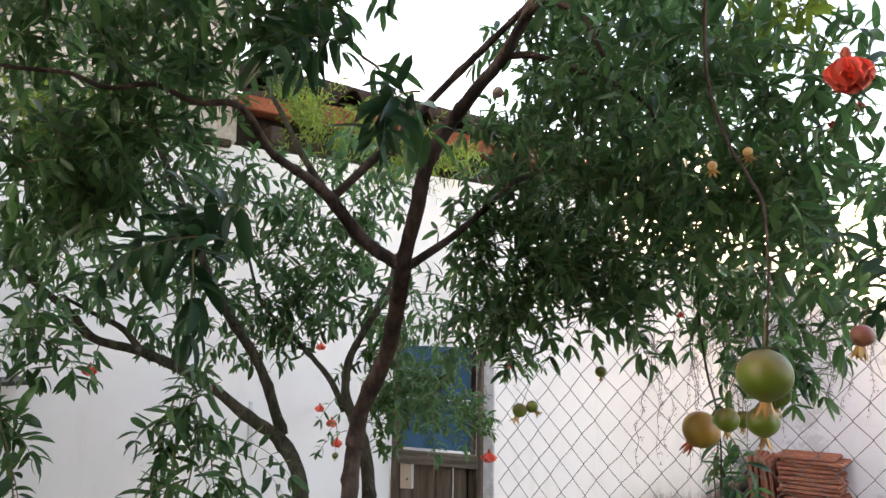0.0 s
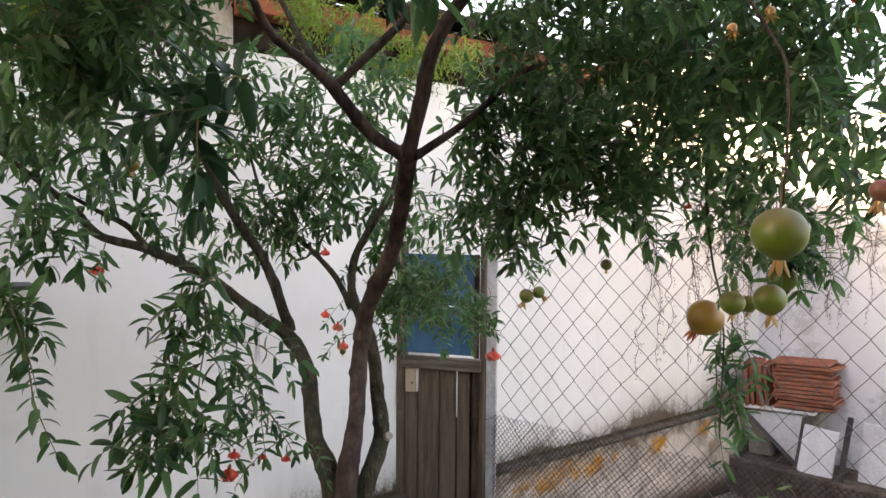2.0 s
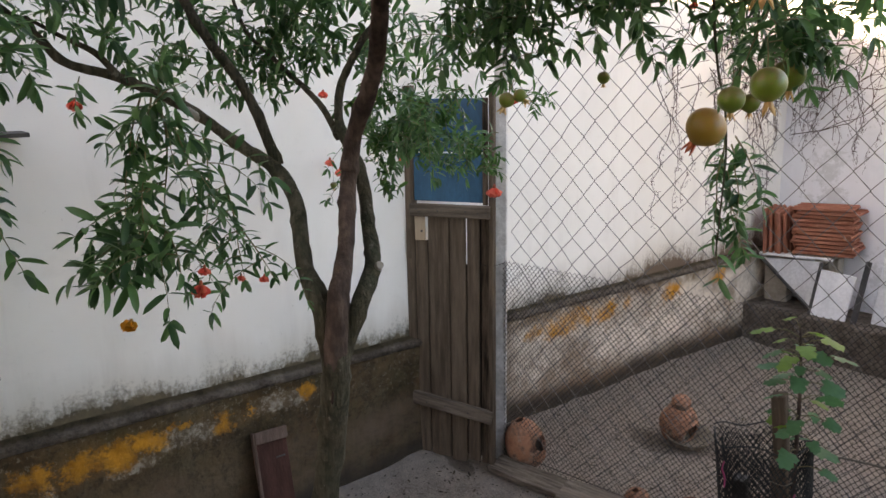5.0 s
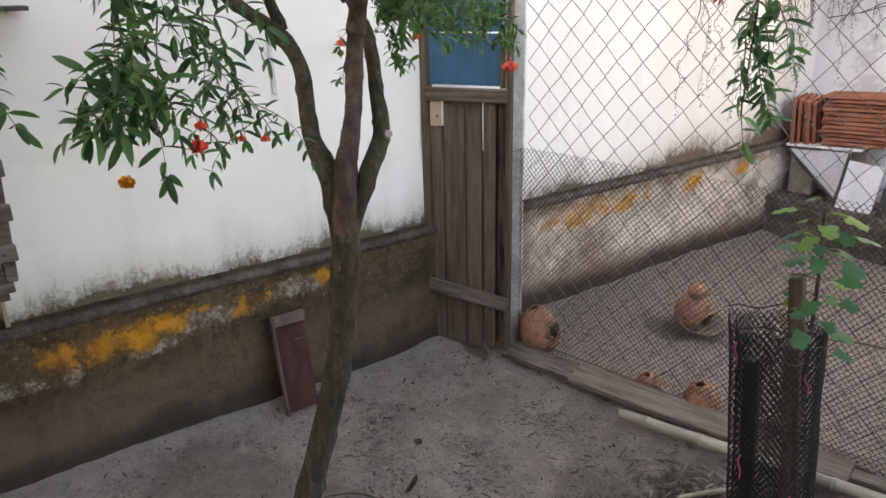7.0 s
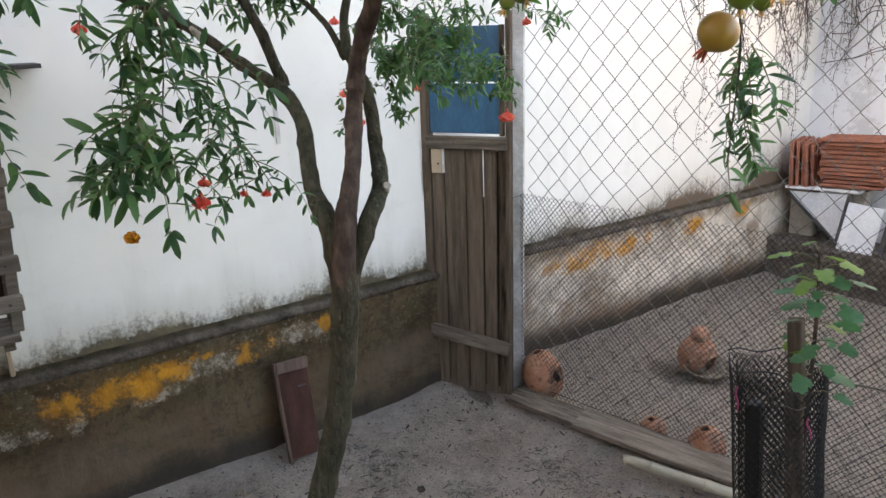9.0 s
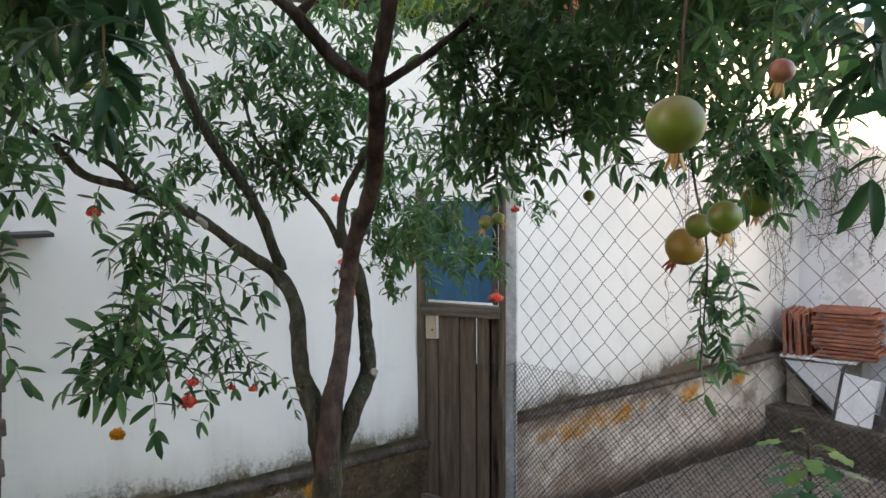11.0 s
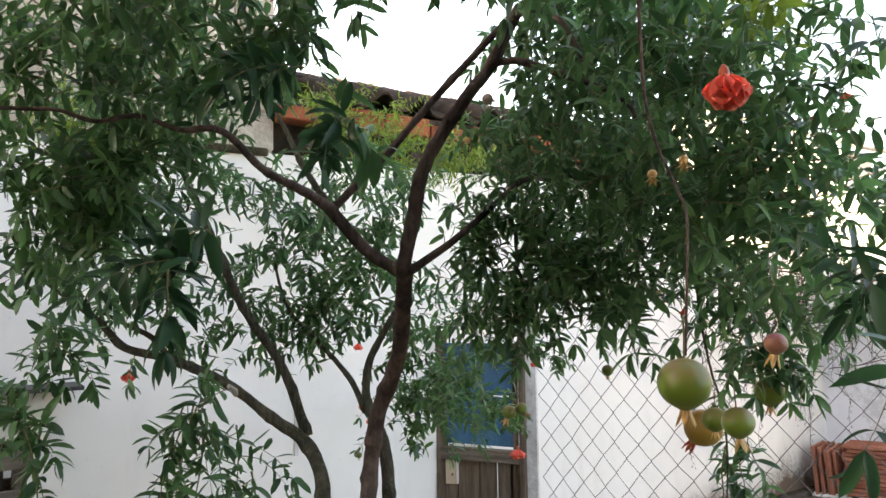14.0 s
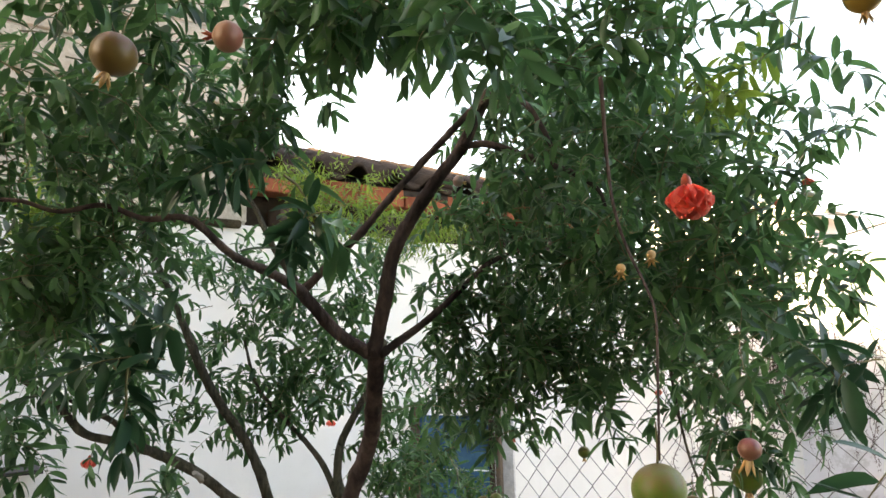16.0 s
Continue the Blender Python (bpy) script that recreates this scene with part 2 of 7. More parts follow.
def ledge_paint():
    """Worn concrete lip with olive dirt gathered towards the wall."""
    m, n, l, b = material("ledge_concrete", 0.9)
    v = coords(n, l)
    sep = n.new("ShaderNodeSeparateXYZ")
    l.new(v, sep.inputs[0])
    a, f = noisy(n, l, v, 12, 6, 0.7), noisy(n, l, v, 70, 5, 0.75, 0.35, 0.65)
    c = mix(n, l, a, (0.125, 0.102, 0.085), (0.33, 0.28, 0.24))
    c = mix(n, l, calc(n, l, "MULTIPLY", f, 0.6), c, (0.045, 0.036, 0.027))
    c = mix(n, l, calc(n, l, "MULTIPLY", noisy(n, l, coords(n, l, (1, 0.6, 1)), 5, 6, 0.75, 0.50, 0.64), 0.5), c, (0.075, 0.058, 0.040))
    dirt = calc(n, l, "SUBTRACT", 1.0, band(n, l, calc(n, l, "ADD", sep.outputs["X"], calc(n, l, "MULTIPLY", calc(n, l, "SUBTRACT", f, 0.5), 0.02)), -0.012, 0.010))
    c = mix(n, l, calc(n, l, "MULTIPLY", dirt, 0.85), c, mix(n, l, a, (0.040, 0.034, 0.018), (0.110, 0.088, 0.050)))
    l.new(c, b.inputs["Base Color"])
    bump(n, l, b, calc(n, l, "ADD", a, f), 1.0, 0.012)
    return m


def clay():
    """Fired clay gone black with soot and algae in large patches."""
    m, n, l, b = material("terracotta", 0.85)
    v = coords(n, l)
    a, f = noisy(n, l, v, 9, 5, 0.65), noisy(n, l, v, 60, 4, 0.7, 0.3, 0.7)
    c = mix(n, l, a, (0.29, 0.125, 0.074), (0.50, 0.265, 0.170))
    soot = noisy(n, l, v, 9, 7, 0.7, 0.49, 0.58)
    c = mix(n, l, calc(n, l, "MULTIPLY", soot, 0.8), c, (0.055, 0.046, 0.040))
    c = mix(n, l, calc(n, l, "MULTIPLY", noisy(n, l, v, 22, 6, 0.75, 0.52, 0.62), 0.5), c, (0.40, 0.33, 0.28))
    c = mix(n, l, calc(n, l, "MULTIPLY", f, 0.35), c, (0.10, 0.06, 0.045))
    l.new(c, b.inputs["Base Color"])
    bump(n, l, b, calc(n, l, "ADD", a, f), 0.6, 0.004)
    return m


def bark():
    """Grey-brown bark with ring scars, darker streaks and pale lichen dots."""
    m, n, l, b = material("bark", 0.9)
    v = coords(n, l)
    a, f = noisy(n, l, v, 14, 6, 0.7, 0.32, 0.68), noisy(n, l, coords(n, l, (1, 1, 0.35)), 90, 5, 0.75, 0.3, 0.7)
    c = mix(n, l, a, (0.036, 0.032, 0.024), (0.140, 0.124, 0.090))
    c = mix(n, l, calc(n, l, "MULTIPLY", noisy(n, l, v, 5, 4, 0.6, 0.40, 0.6), 0.65), c, (0.072, 0.086, 0.054))
    c = mix(n, l, calc(n, l, "MULTIPLY", f, 0.5), c, (0.030, 0.024, 0.020))
    ring = noisy(n, l, coords(n, l, (0.8, 0.8, 4.5)), 26, 4, 0.65, 0.58, 0.66)
    c = mix(n, l, calc(n, l, "MULTIPLY", ring, 0.25), c, (0.030, 0.025, 0.020))
    streak = noisy(n, l, coords(n, l, (1, 1, 0.12)), 55, 5, 0.7, 0.45, 0.62)
    c = mix(n, l, calc(n, l, "MULTIPLY", streak, 0.5), c, (0.175, 0.160, 0.118))
    dots = noisy(n, l, v, 48, 4, 0.7, 0.63, 0.69)
    c = mix(n, l, calc(n, l, "MULTIPLY", dots, 0.55), c, (0.27, 0.25, 0.21))
    l.new(c, b.inputs["Base Color"])
    bump(n, l, b, calc(n, l, "SUBTRACT", calc(n, l, "ADD", a, calc(n, l, "MULTIPLY", f, 0.7)), calc(n, l, "SUBTRACT", calc(n, l, "MULTIPLY", ring, 0.5), calc(n, l, "MULTIPLY", streak, 0.8))), 1.0, 0.009)
    return m


SPOTS = ((0.171, 2.517, 0.10, 0.05, 0.7), (0.552, 3.387, 0.16, 0.10, 0.6), (0.670, 3.540, 0.22, 0.14, 0.4), (1.500, 2.460, 0.26, 0.19, 0.6), (0.450, 1.250, 0.40, 0.28, 0.4), (0.850, 1.520, 0.30, 0.16, 0.3), (1.150, 2.240, 0.16, 0.12, 0.35))   # darker soil: x, y, half sizes, strength


def soil():
    m, n, l, b = material("soil", 0.95)
    v = coords(n, l)
    a, f, g = noisy(n, l, v, 1.6, 6, 0.62, 0.3, 0.7), noisy(n, l, v, 24, 6, 0.7, 0.3, 0.7), noisy(n, l, v, 130, 4, 0.7, 0.3, 0.7)
    c = mix(n, l, a, (0.43, 0.340, 0.280), (0.74, 0.620, 0.53))
    c = mix(n, l, calc(n, l, "MULTIPLY", noisy(n, l, v, 2.6, 7, 0.7, 0.46, 0.60), 0.38), c, (0.19, 0.155, 0.128))
    c = mix(n, l, calc(n, l, "MULTIPLY", noisy(n, l, v, 7, 8, 0.85, 0.46, 0.60), 0.56), c, (0.135, 0.112, 0.093))
    c = mix(n, l, calc(n, l, "MULTIPLY", f, 0.36), c, (0.20, 0.168, 0.142))
    c = mix(n, l, calc(n, l, "MULTIPLY", noisy(n, l, v, 17, 6, 0.8, 0.56, 0.66), 0.6), c, (0.11, 0.088, 0.070))
    sp = n.new("ShaderNodeSeparateXYZ")
    l.new(v, sp.inputs[0])
    across = calc(n, l, "SUBTRACT", sp.outputs["Y"], calc(n, l, "MULTIPLY", sp.outputs["X"], 0.215))
    run = band(n, l, calc(n, l, "ADD", across, calc(n, l, "MULTIPLY", noisy(n, l, v, 6, 5), 0.05)), 2.62, 2.74)
    c = mix(n, l, calc(n, l, "MULTIPLY", run, 0.72), c, mix(n, l, noisy(n, l, v, 14, 6, 0.75, 0.35, 0.65), (0.56, 0.45, 0.375), (0.86, 0.75, 0.66)))
    dust = calc(n, l, "SUBTRACT", 1.0, band(n, l, calc(n, l, "ADD", sp.outputs["X"], calc(n, l, "MULTIPLY", noisy(n, l, v, 5, 5), -0.08)), 0.05, 0.12))
    c = mix(n, l, calc(n, l, "MULTIPLY", dust, 0.55), c, (0.55, 0.49, 0.43))
    ex, ey = calc(n, l, "DIVIDE", calc(n, l, "SUBTRACT", sp.outputs["X"], 1.52), 0.34), calc(n, l, "DIVIDE", calc(n, l, "SUBTRACT", sp.outputs["Y"], 2.42), 0.20)
    mulch = calc(n, l, "SUBTRACT", calc(n, l, "ADD", 0.75, calc(n, l, "MULTIPLY", noisy(n, l, v, 7, 6, 0.7), 0.6)), calc(n, l, "ADD", calc(n, l, "MULTIPLY", ex, ex), calc(n, l, "MULTIPLY", ey, ey)))
    c = mix(n, l, calc(n, l, "MULTIPLY", band(n, l, mulch, 0.0, 0.5), 0.75), c, (0.105, 0.088, 0.072))
    c = mix(n, l, calc(n, l, "MULTIPLY", noisy(n, l, v, 75, 5, 0.8, 0.52, 0.6), 0.6), c, (0.66, 0.58, 0.50))
    c = mix(n, l, calc(n, l, "MULTIPLY", noisy(n, l, v, 42, 8, 0.85, 0.54, 0.66), 0.6), c, (0.08, 0.065, 0.05))
    c = mix(n, l, calc(n, l, "MULTIPLY", noisy(n, l, v, 58, 7, 0.85, 0.52, 0.58), 0.5), c, (0.115, 0.092, 0.074))
    c = mix(n, l, calc(n, l, "MULTIPLY", noisy(n, l, v, 95, 6, 0.8, 0.53, 0.60), 0.6), c, (0.80, 0.71, 0.62))
    damp_shade = calc(n, l, "MULTIPLY", calc(n, l, "SUBTRACT", 1.0, run), noisy(n, l, v, 1.9, 7, 0.75, 0.48, 0.62))
    c = mix(n, l, calc(n, l, "MULTIPLY", damp_shade, 0.30), c, (0.17, 0.132, 0.105))
    trodden = calc(n, l, "MULTIPLY", calc(n, l, "SUBTRACT", 1.0, run), calc(n, l, "ADD", 0.16, calc(n, l, "MULTIPLY", noisy(n, l, v, 3.2, 6, 0.7, 0.38, 0.62), 0.5)))
    c = mix(n, l, trodden, c, mix(n, l, noisy(n, l, v, 11, 6, 0.7, 0.35, 0.65), (0.52, 0.455, 0.40), (0.86, 0.775, 0.69)))
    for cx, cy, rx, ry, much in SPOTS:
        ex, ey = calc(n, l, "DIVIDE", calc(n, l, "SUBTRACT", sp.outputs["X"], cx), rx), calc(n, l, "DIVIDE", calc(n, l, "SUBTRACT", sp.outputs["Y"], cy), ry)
        dark_spot = calc(n, l, "SUBTRACT", calc(n, l, "ADD", 0.7, calc(n, l, "MULTIPLY", noisy(n, l, v, 9, 6, 0.7), 0.7)), calc(n, l, "ADD", calc(n, l, "MULTIPLY", ex, ex), calc(n, l, "MULTIPLY", ey, ey)))
        c = mix(n, l, calc(n, l, "MULTIPLY", band(n, l, dark_spot, 0.0, 0.6), much), c, (0.15, 0.115, 0.088))
    l.new(c, b.inputs["Base Color"])
    bump(n, l, b, calc(n, l, "ADD", calc(n, l, "MULTIPLY", f, 1.4), calc(n, l, "MULTIPLY", g, 0.9)), 1.0, 0.06)
    return m


def leaf_mat(name, dark, light, gloss=0.36, glow=0.3):
    m, n, l, b = material(name, gloss)
    g = n.new("ShaderNodeNewGeometry")
    c = mix(n, l, calc(n, l, "POWER", g.outputs["Random Per Island"], 1.5), dark, light)
    c = mix(n, l, calc(n, l, "MULTIPLY", noisy(n, l, coords(n, l), 60, 3), 0.3), c, tuple(x * 0.6 for x in dark))
    l.new(c, b.inputs["Base Color"])
    b.inputs["Specular IOR Level"].default_value = 0.36
    tr, sh = n.new("ShaderNodeBsdfTranslucent"), n.new("ShaderNodeMixShader")
    l.new(mix(n, l, 0.5, c, tuple(min(1, x * 1.9) for x in light)), tr.inputs["Color"])
    sh.inputs[0].default_value = glow
    l.new(b.outputs[0], sh.inputs[1])
    l.new(tr.outputs[0], sh.inputs[2])
    l.new(sh.outputs[0], n["Material Output"].inputs["Surface"])
    return m


def fruit_mat(name, skin, blush, amount=0.6):
    """Leathery rind: green or yellow, blushed and russeted towards the stalk, with fine dots."""
    m, n, l, b = material(name, 0.38)
    v = coords(n, l)
    sep = n.new("ShaderNodeSeparateXYZ")
    l.new(v, sep.inputs[0])
    up = band(n, l, calc(n, l, "ADD", sep.outputs["Z"], calc(n, l, "MULTIPLY", noisy(n, l, v, 2.2, 4), 0.7)), 0.1, 1.3)
    c = mix(n, l, calc(n, l, "MULTIPLY", up, amount), skin, blush)
    c = mix(n, l, calc(n, l, "MULTIPLY", noisy(n, l, v, 5, 4, 0.6, 0.5, 0.75), 0.3), c, blush)
    c = mix(n, l, calc(n, l, "MULTIPLY", noisy(n, l, v, 22, 3, 0.6, 0.64, 0.7), 0.35), c, tuple(x * 0.45 for x in skin))
    l.new(c, b.inputs["Base Color"])
    bump(n, l, b, noisy(n, l, v, 30, 3), 0.12, 0.02)
    return m


M_WALL = wall_paint("limewash", (0.86, 0.845, 0.805), (0.56, 0.53, 0.485), (0.10, 0.088, 0.06), 0.612, 0.42)
M_WALL_FAR = wall_paint("old_limewash", (0.87, 0.88, 0.91), (0.52, 0.53, 0.55), (0.3, 0.3, 0.3), None, 0.45, 0.5)
M_PLAIN = wall_paint("yard_wall", (0.62, 0.60, 0.57), (0.45, 0.43, 0.40), (0.25, 0.24, 0.22))
M_PLINTH = plinth_paint()
M_LEDGE = ledge_paint()
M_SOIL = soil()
M_BLOCK = rough_surface("cement_block", (0.42, 0.37, 0.30), (0.56, 0.50, 0.42), 10, 0.95, 0.6)
M_MORTAR = rough_surface("mortar", (0.30, 0.27, 0.23), (0.42, 0.38, 0.33), 14, 0.95, 0.5)
M_ROOF = rough_surface("weathered_roof_tile", (0.020, 0.016, 0.014), (0.080, 0.056, 0.042), 9, 0.9, 0.6)
M_FASCIA = rough_surface("fascia_brick", (0.15, 0.045, 0.026), (0.33, 0.105, 0.055), 9, 0.85, 0.4)
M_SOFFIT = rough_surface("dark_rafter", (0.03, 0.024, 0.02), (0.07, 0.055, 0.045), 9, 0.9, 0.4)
M_PLANK = rough_surface("weathered_plank", (0.022, 0.016, 0.012), (0.185, 0.140, 0.105), 6, 0.8, 1.0, (9, 9, 0.8), 55, 0, 0.5)
M_PLANK_PALE = rough_surface("pale_plank", (0.34, 0.26, 0.18), (0.5, 0.4, 0.3), 6, 0.8, 0.5, (9, 9, 0.9), 40)
M_BOARD = rough_surface("grey_board", (0.085, 0.068, 0.053), (0.32, 0.268, 0.22), 6, 0.85, 0.9, (1.0, 9, 9), 50, 0, 0.3)
M_CRATE = rough_surface("grey_crate_wood", (0.08, 0.066, 0.053), (0.20, 0.17, 0.145), 5, 0.85, 0.6, (9, 1, 9), 40, 0, 0.3)
M_BLUE = rough_surface("blue_paint", (0.006, 0.070, 0.135), (0.012, 0.108, 0.20), 6, 0.55, 0.25, (3, 3, 1), 50, 0, 0.12)
M_RED_PANEL = rough_surface("red_brown_panel", (0.022, 0.012, 0.010), (0.085, 0.040, 0.032), 6, 0.82, 0.5, (3, 3, 1), 45)
M_CONCRETE = rough_surface("concrete_post", (0.42, 0.40, 0.375), (0.78, 0.76, 0.735), 8, 0.9, 0.5)
M_WIRE = rough_surface("galvanised_wire", (0.065, 0.06, 0.06), (0.16, 0.152, 0.15), 30, 0.6, 0.1, metal=0.3)
M_WIRE_OLD = rough_surface("dull_wire", (0.012, 0.010, 0.009), (0.045, 0.038, 0.033), 30, 0.7, 0.1, metal=0.3)
M_BARK = bark()
M_BARK_RED = rough_surface("young_bark", (0.044, 0.032, 0.028), (0.140, 0.100, 0.085), 26, 0.85, 0.7, (1, 1, 0.5), 90, 0, 0.0)
M_CUT = rough_surface("cut_wood", (0.20, 0.18, 0.15), (0.42, 0.39, 0.34), 20, 0.8, 0.4)
M_STALK = rough_surface("green_stalk", (0.09, 0.10, 0.035), (0.19, 0.16, 0.08), 20, 0.7, 0.3)
M_LEAF = leaf_mat("leaf", (0.009, 0.042, 0.022), (0.102, 0.240, 0.080), 0.38, 0.32)
M_LEAF_FRESH = leaf_mat("fresh_leaf", (0.010, 0.050, 0.016), (0.080, 0.20, 0.045), 0.40, 0.30)
M_LEAF_BIG = leaf_mat("broad_leaf", (0.010, 0.046, 0.022), (0.030, 0.095, 0.036), 0.42, 0.25)
M_LEAF_YOUNG = leaf_mat("young_leaf", (0.055, 0.14, 0.025), (0.23, 0.32, 0.05), 0.5, 0.4)
M_LEAF_LIME = leaf_mat("sapling_leaf", (0.045, 0.12, 0.025), (0.13, 0.23, 0.035), 0.5, 0.4)
M_DRY = leaf_mat("dry_creeper_stem", (0.040, 0.024, 0.021), (0.135, 0.086, 0.076), 0.9, 0.05)
M_FRUIT = fruit_mat("green_rind", (0.100, 0.165, 0.018), (0.19, 0.095, 0.05), 0.6)
M_FRUIT_YEL = fruit_mat("yellow_rind", (0.26, 0.165, 0.025), (0.30, 0.12, 0.035), 0.5)
M_FRUIT_RED = fruit_mat("russet_rind", (0.30, 0.16, 0.085), (0.36, 0.13, 0.09), 0.8)
M_FRUIT_BUD = fruit_mat("budding_rind", (0.22, 0.10, 0.06), (0.20, 0.05, 0.045), 1.0)
# Yellow rind with shade put into its colour, for one fruit.
M_FRUIT_SHADED = fruit_mat("shaded_yellow_rind", (0.14, 0.09, 0.02), (0.17, 0.06, 0.03), 0.8)
M_FRUIT_PALE = fruit_mat("pale_rind", (0.42, 0.30, 0.22), (0.45, 0.22, 0.18), 0.6)
M_CALYX = leaf_mat("calyx", (0.52, 0.30, 0.11), (0.68, 0.46, 0.22), 0.5, 0.2)
M_CALYX_RED = leaf_mat("red_calyx", (0.40, 0.06, 0.03), (0.5, 0.13, 0.06), 0.4, 0.1)
M_FLOWER = leaf_mat("flower_petal", (0.82, 0.050, 0.030), (0.96, 0.23, 0.16), 0.55, 0.4)
M_FLOWER_OR = leaf_mat("orange_petal", (0.66, 0.22, 0.02), (0.80, 0.40, 0.05), 0.5, 0.3)
M_CLAY = clay()
M_BOWL = rough_surface("sooty_clay", (0.085, 0.072, 0.055), (0.25, 0.205, 0.155), 14, 0.85, 0.5)
M_TILE = rough_surface("red_roof_tile", (0.24, 0.085, 0.055), (0.44, 0.185, 0.125), 9, 0.8, 0.4, vary=0.3)
M_PANEL = rough_surface("white_panel", (0.55, 0.56, 0.58), (0.78, 0.79, 0.81), 6, 0.55, 0.15)
M_DARK = rough_surface("dark_trim", (0.02, 0.02, 0.022), (0.055, 0.052, 0.05), 9, 0.7, 0.3)
M_BAMBOO = rough_surface("bamboo", (0.17, 0.155, 0.11), (0.36, 0.335, 0.26), 8, 0.55, 0.25, (1, 6, 6))
M_STRAW = leaf_mat("straw", (0.035, 0.031, 0.026), (0.33, 0.30, 0.255), 0.9, 0.05)
M_LITTER = leaf_mat("leaf_litter", (0.06, 0.045, 0.032), (0.2, 0.15, 0.10), 0.9, 0.05)
M_STONE = leaf_mat("grit", (0.10, 0.083, 0.07), (0.36, 0.315, 0.27), 0.95, 0.0)
M_NET = rough_surface("black_net", (0.005, 0.006, 0.006), (0.014, 0.015, 0.016), 20, 0.6, 0.1)
M_PINK = rough_surface("pink_ribbon", (0.28, 0.02, 0.10), (0.5, 0.07, 0.2), 12, 0.55, 0.2)
M_CABLE = rough_surface("black_cable", (0.012, 0.012, 0.012), (0.03, 0.03, 0.03), 12, 0.6, 0.1)

# ---- mesh helpers ----


def mesh_of(name, verts, faces, mats, smooth=True, index=None):
    me = bpy.data.meshes.new(name)
    me.from_pydata([tuple(v) for v in verts], [], [tuple(f) for f in faces])
    for m in mats:
        me.materials.append(m)
    if index is not None:
        me.polygons.foreach_set("material_index", index)
    if smooth:
        me.polygons.foreach_set("use_smooth", [True] * len(me.polygons))
    me.update()
    return me


def from_bm(name, bm, mat, smooth=False):
    bmesh.ops.recalc_face_normals(bm, faces=bm.faces[:])
    me = bpy.data.meshes.new(name)
    bm.to_mesh(me)
    bm.free()
    for m in (mat if isinstance(mat, (list, tuple)) else (mat,)):
        me.materials.append(m)
    if smooth:
        me.polygons.foreach_set("use_smooth", [True] * len(me.polygons))
    return me


def part(name, data, mat, parent, label="", smooth=False, m=None):
    """One mesh object, as a part of parent. data: a bmesh or a mesh."""
    me = from_bm(name, data, mat, smooth) if isinstance(data, bmesh.types.BMesh) else data
    ob = new(name, me)
    if parent:
        ob.parent = parent
    if m is not None:
        ob.matrix_basis = m
    return tagged(ob, label)


def thing(name, label, category, group="", kind="", m=None, data=None):
    ob = new(name, data)
    if m is not None:
        ob.matrix_basis = m
    return tagged(ob, label, category, group, kind)


def box(x0, y0, z0, x1, y1, z1, bevel=0.003, bm=None, worn=0.0):
    bm = bm or bmesh.new()
    r = bmesh.ops.create_cube(bm, size=1)
    vs = r["verts"]
    for v in vs:
        v.co = Vector(((x0 + x1) / 2 + v.co.x * (x1 - x0), (y0 + y1) / 2 + v.co.y * (y1 - y0), (z0 + z1) / 2 + v.co.z * (z1 - z0)))
        if worn:
            v.co += Vector((random.uniform(-worn, worn), random.uniform(-worn, worn), random.uniform(-worn, worn)))
    if bevel:
        es = list({e for v in vs for e in v.link_edges})
        bmesh.ops.bevel(bm, geom=es, offset=bevel, segments=1, affect="EDGES", profile=0.5)
    return bm


def smooth_path(pts, steps=6):
    """Points along a smooth line through pts (x, y, z, radius)."""
    p = [np.array(q, float) for q in pts]
    p = [2 * p[0] - p[1]] + p + [2 * p[-1] - p[-2]]
    out = []
    for i in range(1, len(p) - 2):
        for k in range(steps):
            t = k / steps
            a, b, c, d = p[i - 1], p[i], p[i + 1], p[i + 2]
            out.append(0.5 * (2 * b + (c - a) * t + (2 * a - 5 * b + 4 * c - d) * t * t + (3 * b - a - 3 * c + d) * t ** 3))
    out.append(p[-2])
    return out


def tube(path, sides=8, lumpy=0.0, start=0, cap=True):
    """Vertices and faces of a round limb along path (x, y, z, radius)."""
    verts, faces = [], []
    up = Vector((0.31, 0.17, 0.94))
    n = len(path)
    for i, q in enumerate(path):
        a, b = path[max(0, i - 1)], path[min(n - 1, i + 1)]
        d = Vector((b - a)[:3]).normalized()
        s = d.cross(up)
        s = s.normalized() if s.length > 1e-4 else Vector((1, 0, 0))
        u = s.cross(d).normalized()
        up = u
        for k in range(sides):
            w = 2 * math.pi * k / sides
            r = q[3]
            if lumpy:
                co = Vector(q[:3])
                r *= 1 + lumpy * noise.noise(Vector((co.x * 22 + math.cos(w) * 1.3, co.y * 22 + math.sin(w) * 1.3, co.z * 15))) + lumpy * 0.7 * noise.noise(Vector((co.x * 70, co.y * 70 + w, co.z * 60)))
            verts.append(Vector(q[:3]) + s * math.cos(w) * r + u * math.sin(w) * r)
    for i in range(n - 1):
        for k in range(sides):
            j = (k + 1) % sides
            faces.append((start + i * sides + k, start + i * sides + j, start + (i + 1) * sides + j, start + (i + 1) * sides + k))
    if cap:
        faces.append(tuple(start + k for k in range(sides))[::-1])
        faces.append(tuple(start + (n - 1) * sides + k for k in range(sides)))
    return verts, faces


def lathe(profile, sides=24):
    """A turned body from (radius, z) pairs, with shell thickness where the profile turns back inside."""
    verts = [(r * math.cos(2 * math.pi * k / sides), r * math.sin(2 * math.pi * k / sides), z) for r, z in profile for k in range(sides)]
    faces = [(i * sides + k, i * sides + (k + 1) % sides, (i + 1) * sides + (k + 1) % sides, (i + 1) * sides + k) for i in range(len(profile) - 1) for k in range(sides)]
    return verts, faces


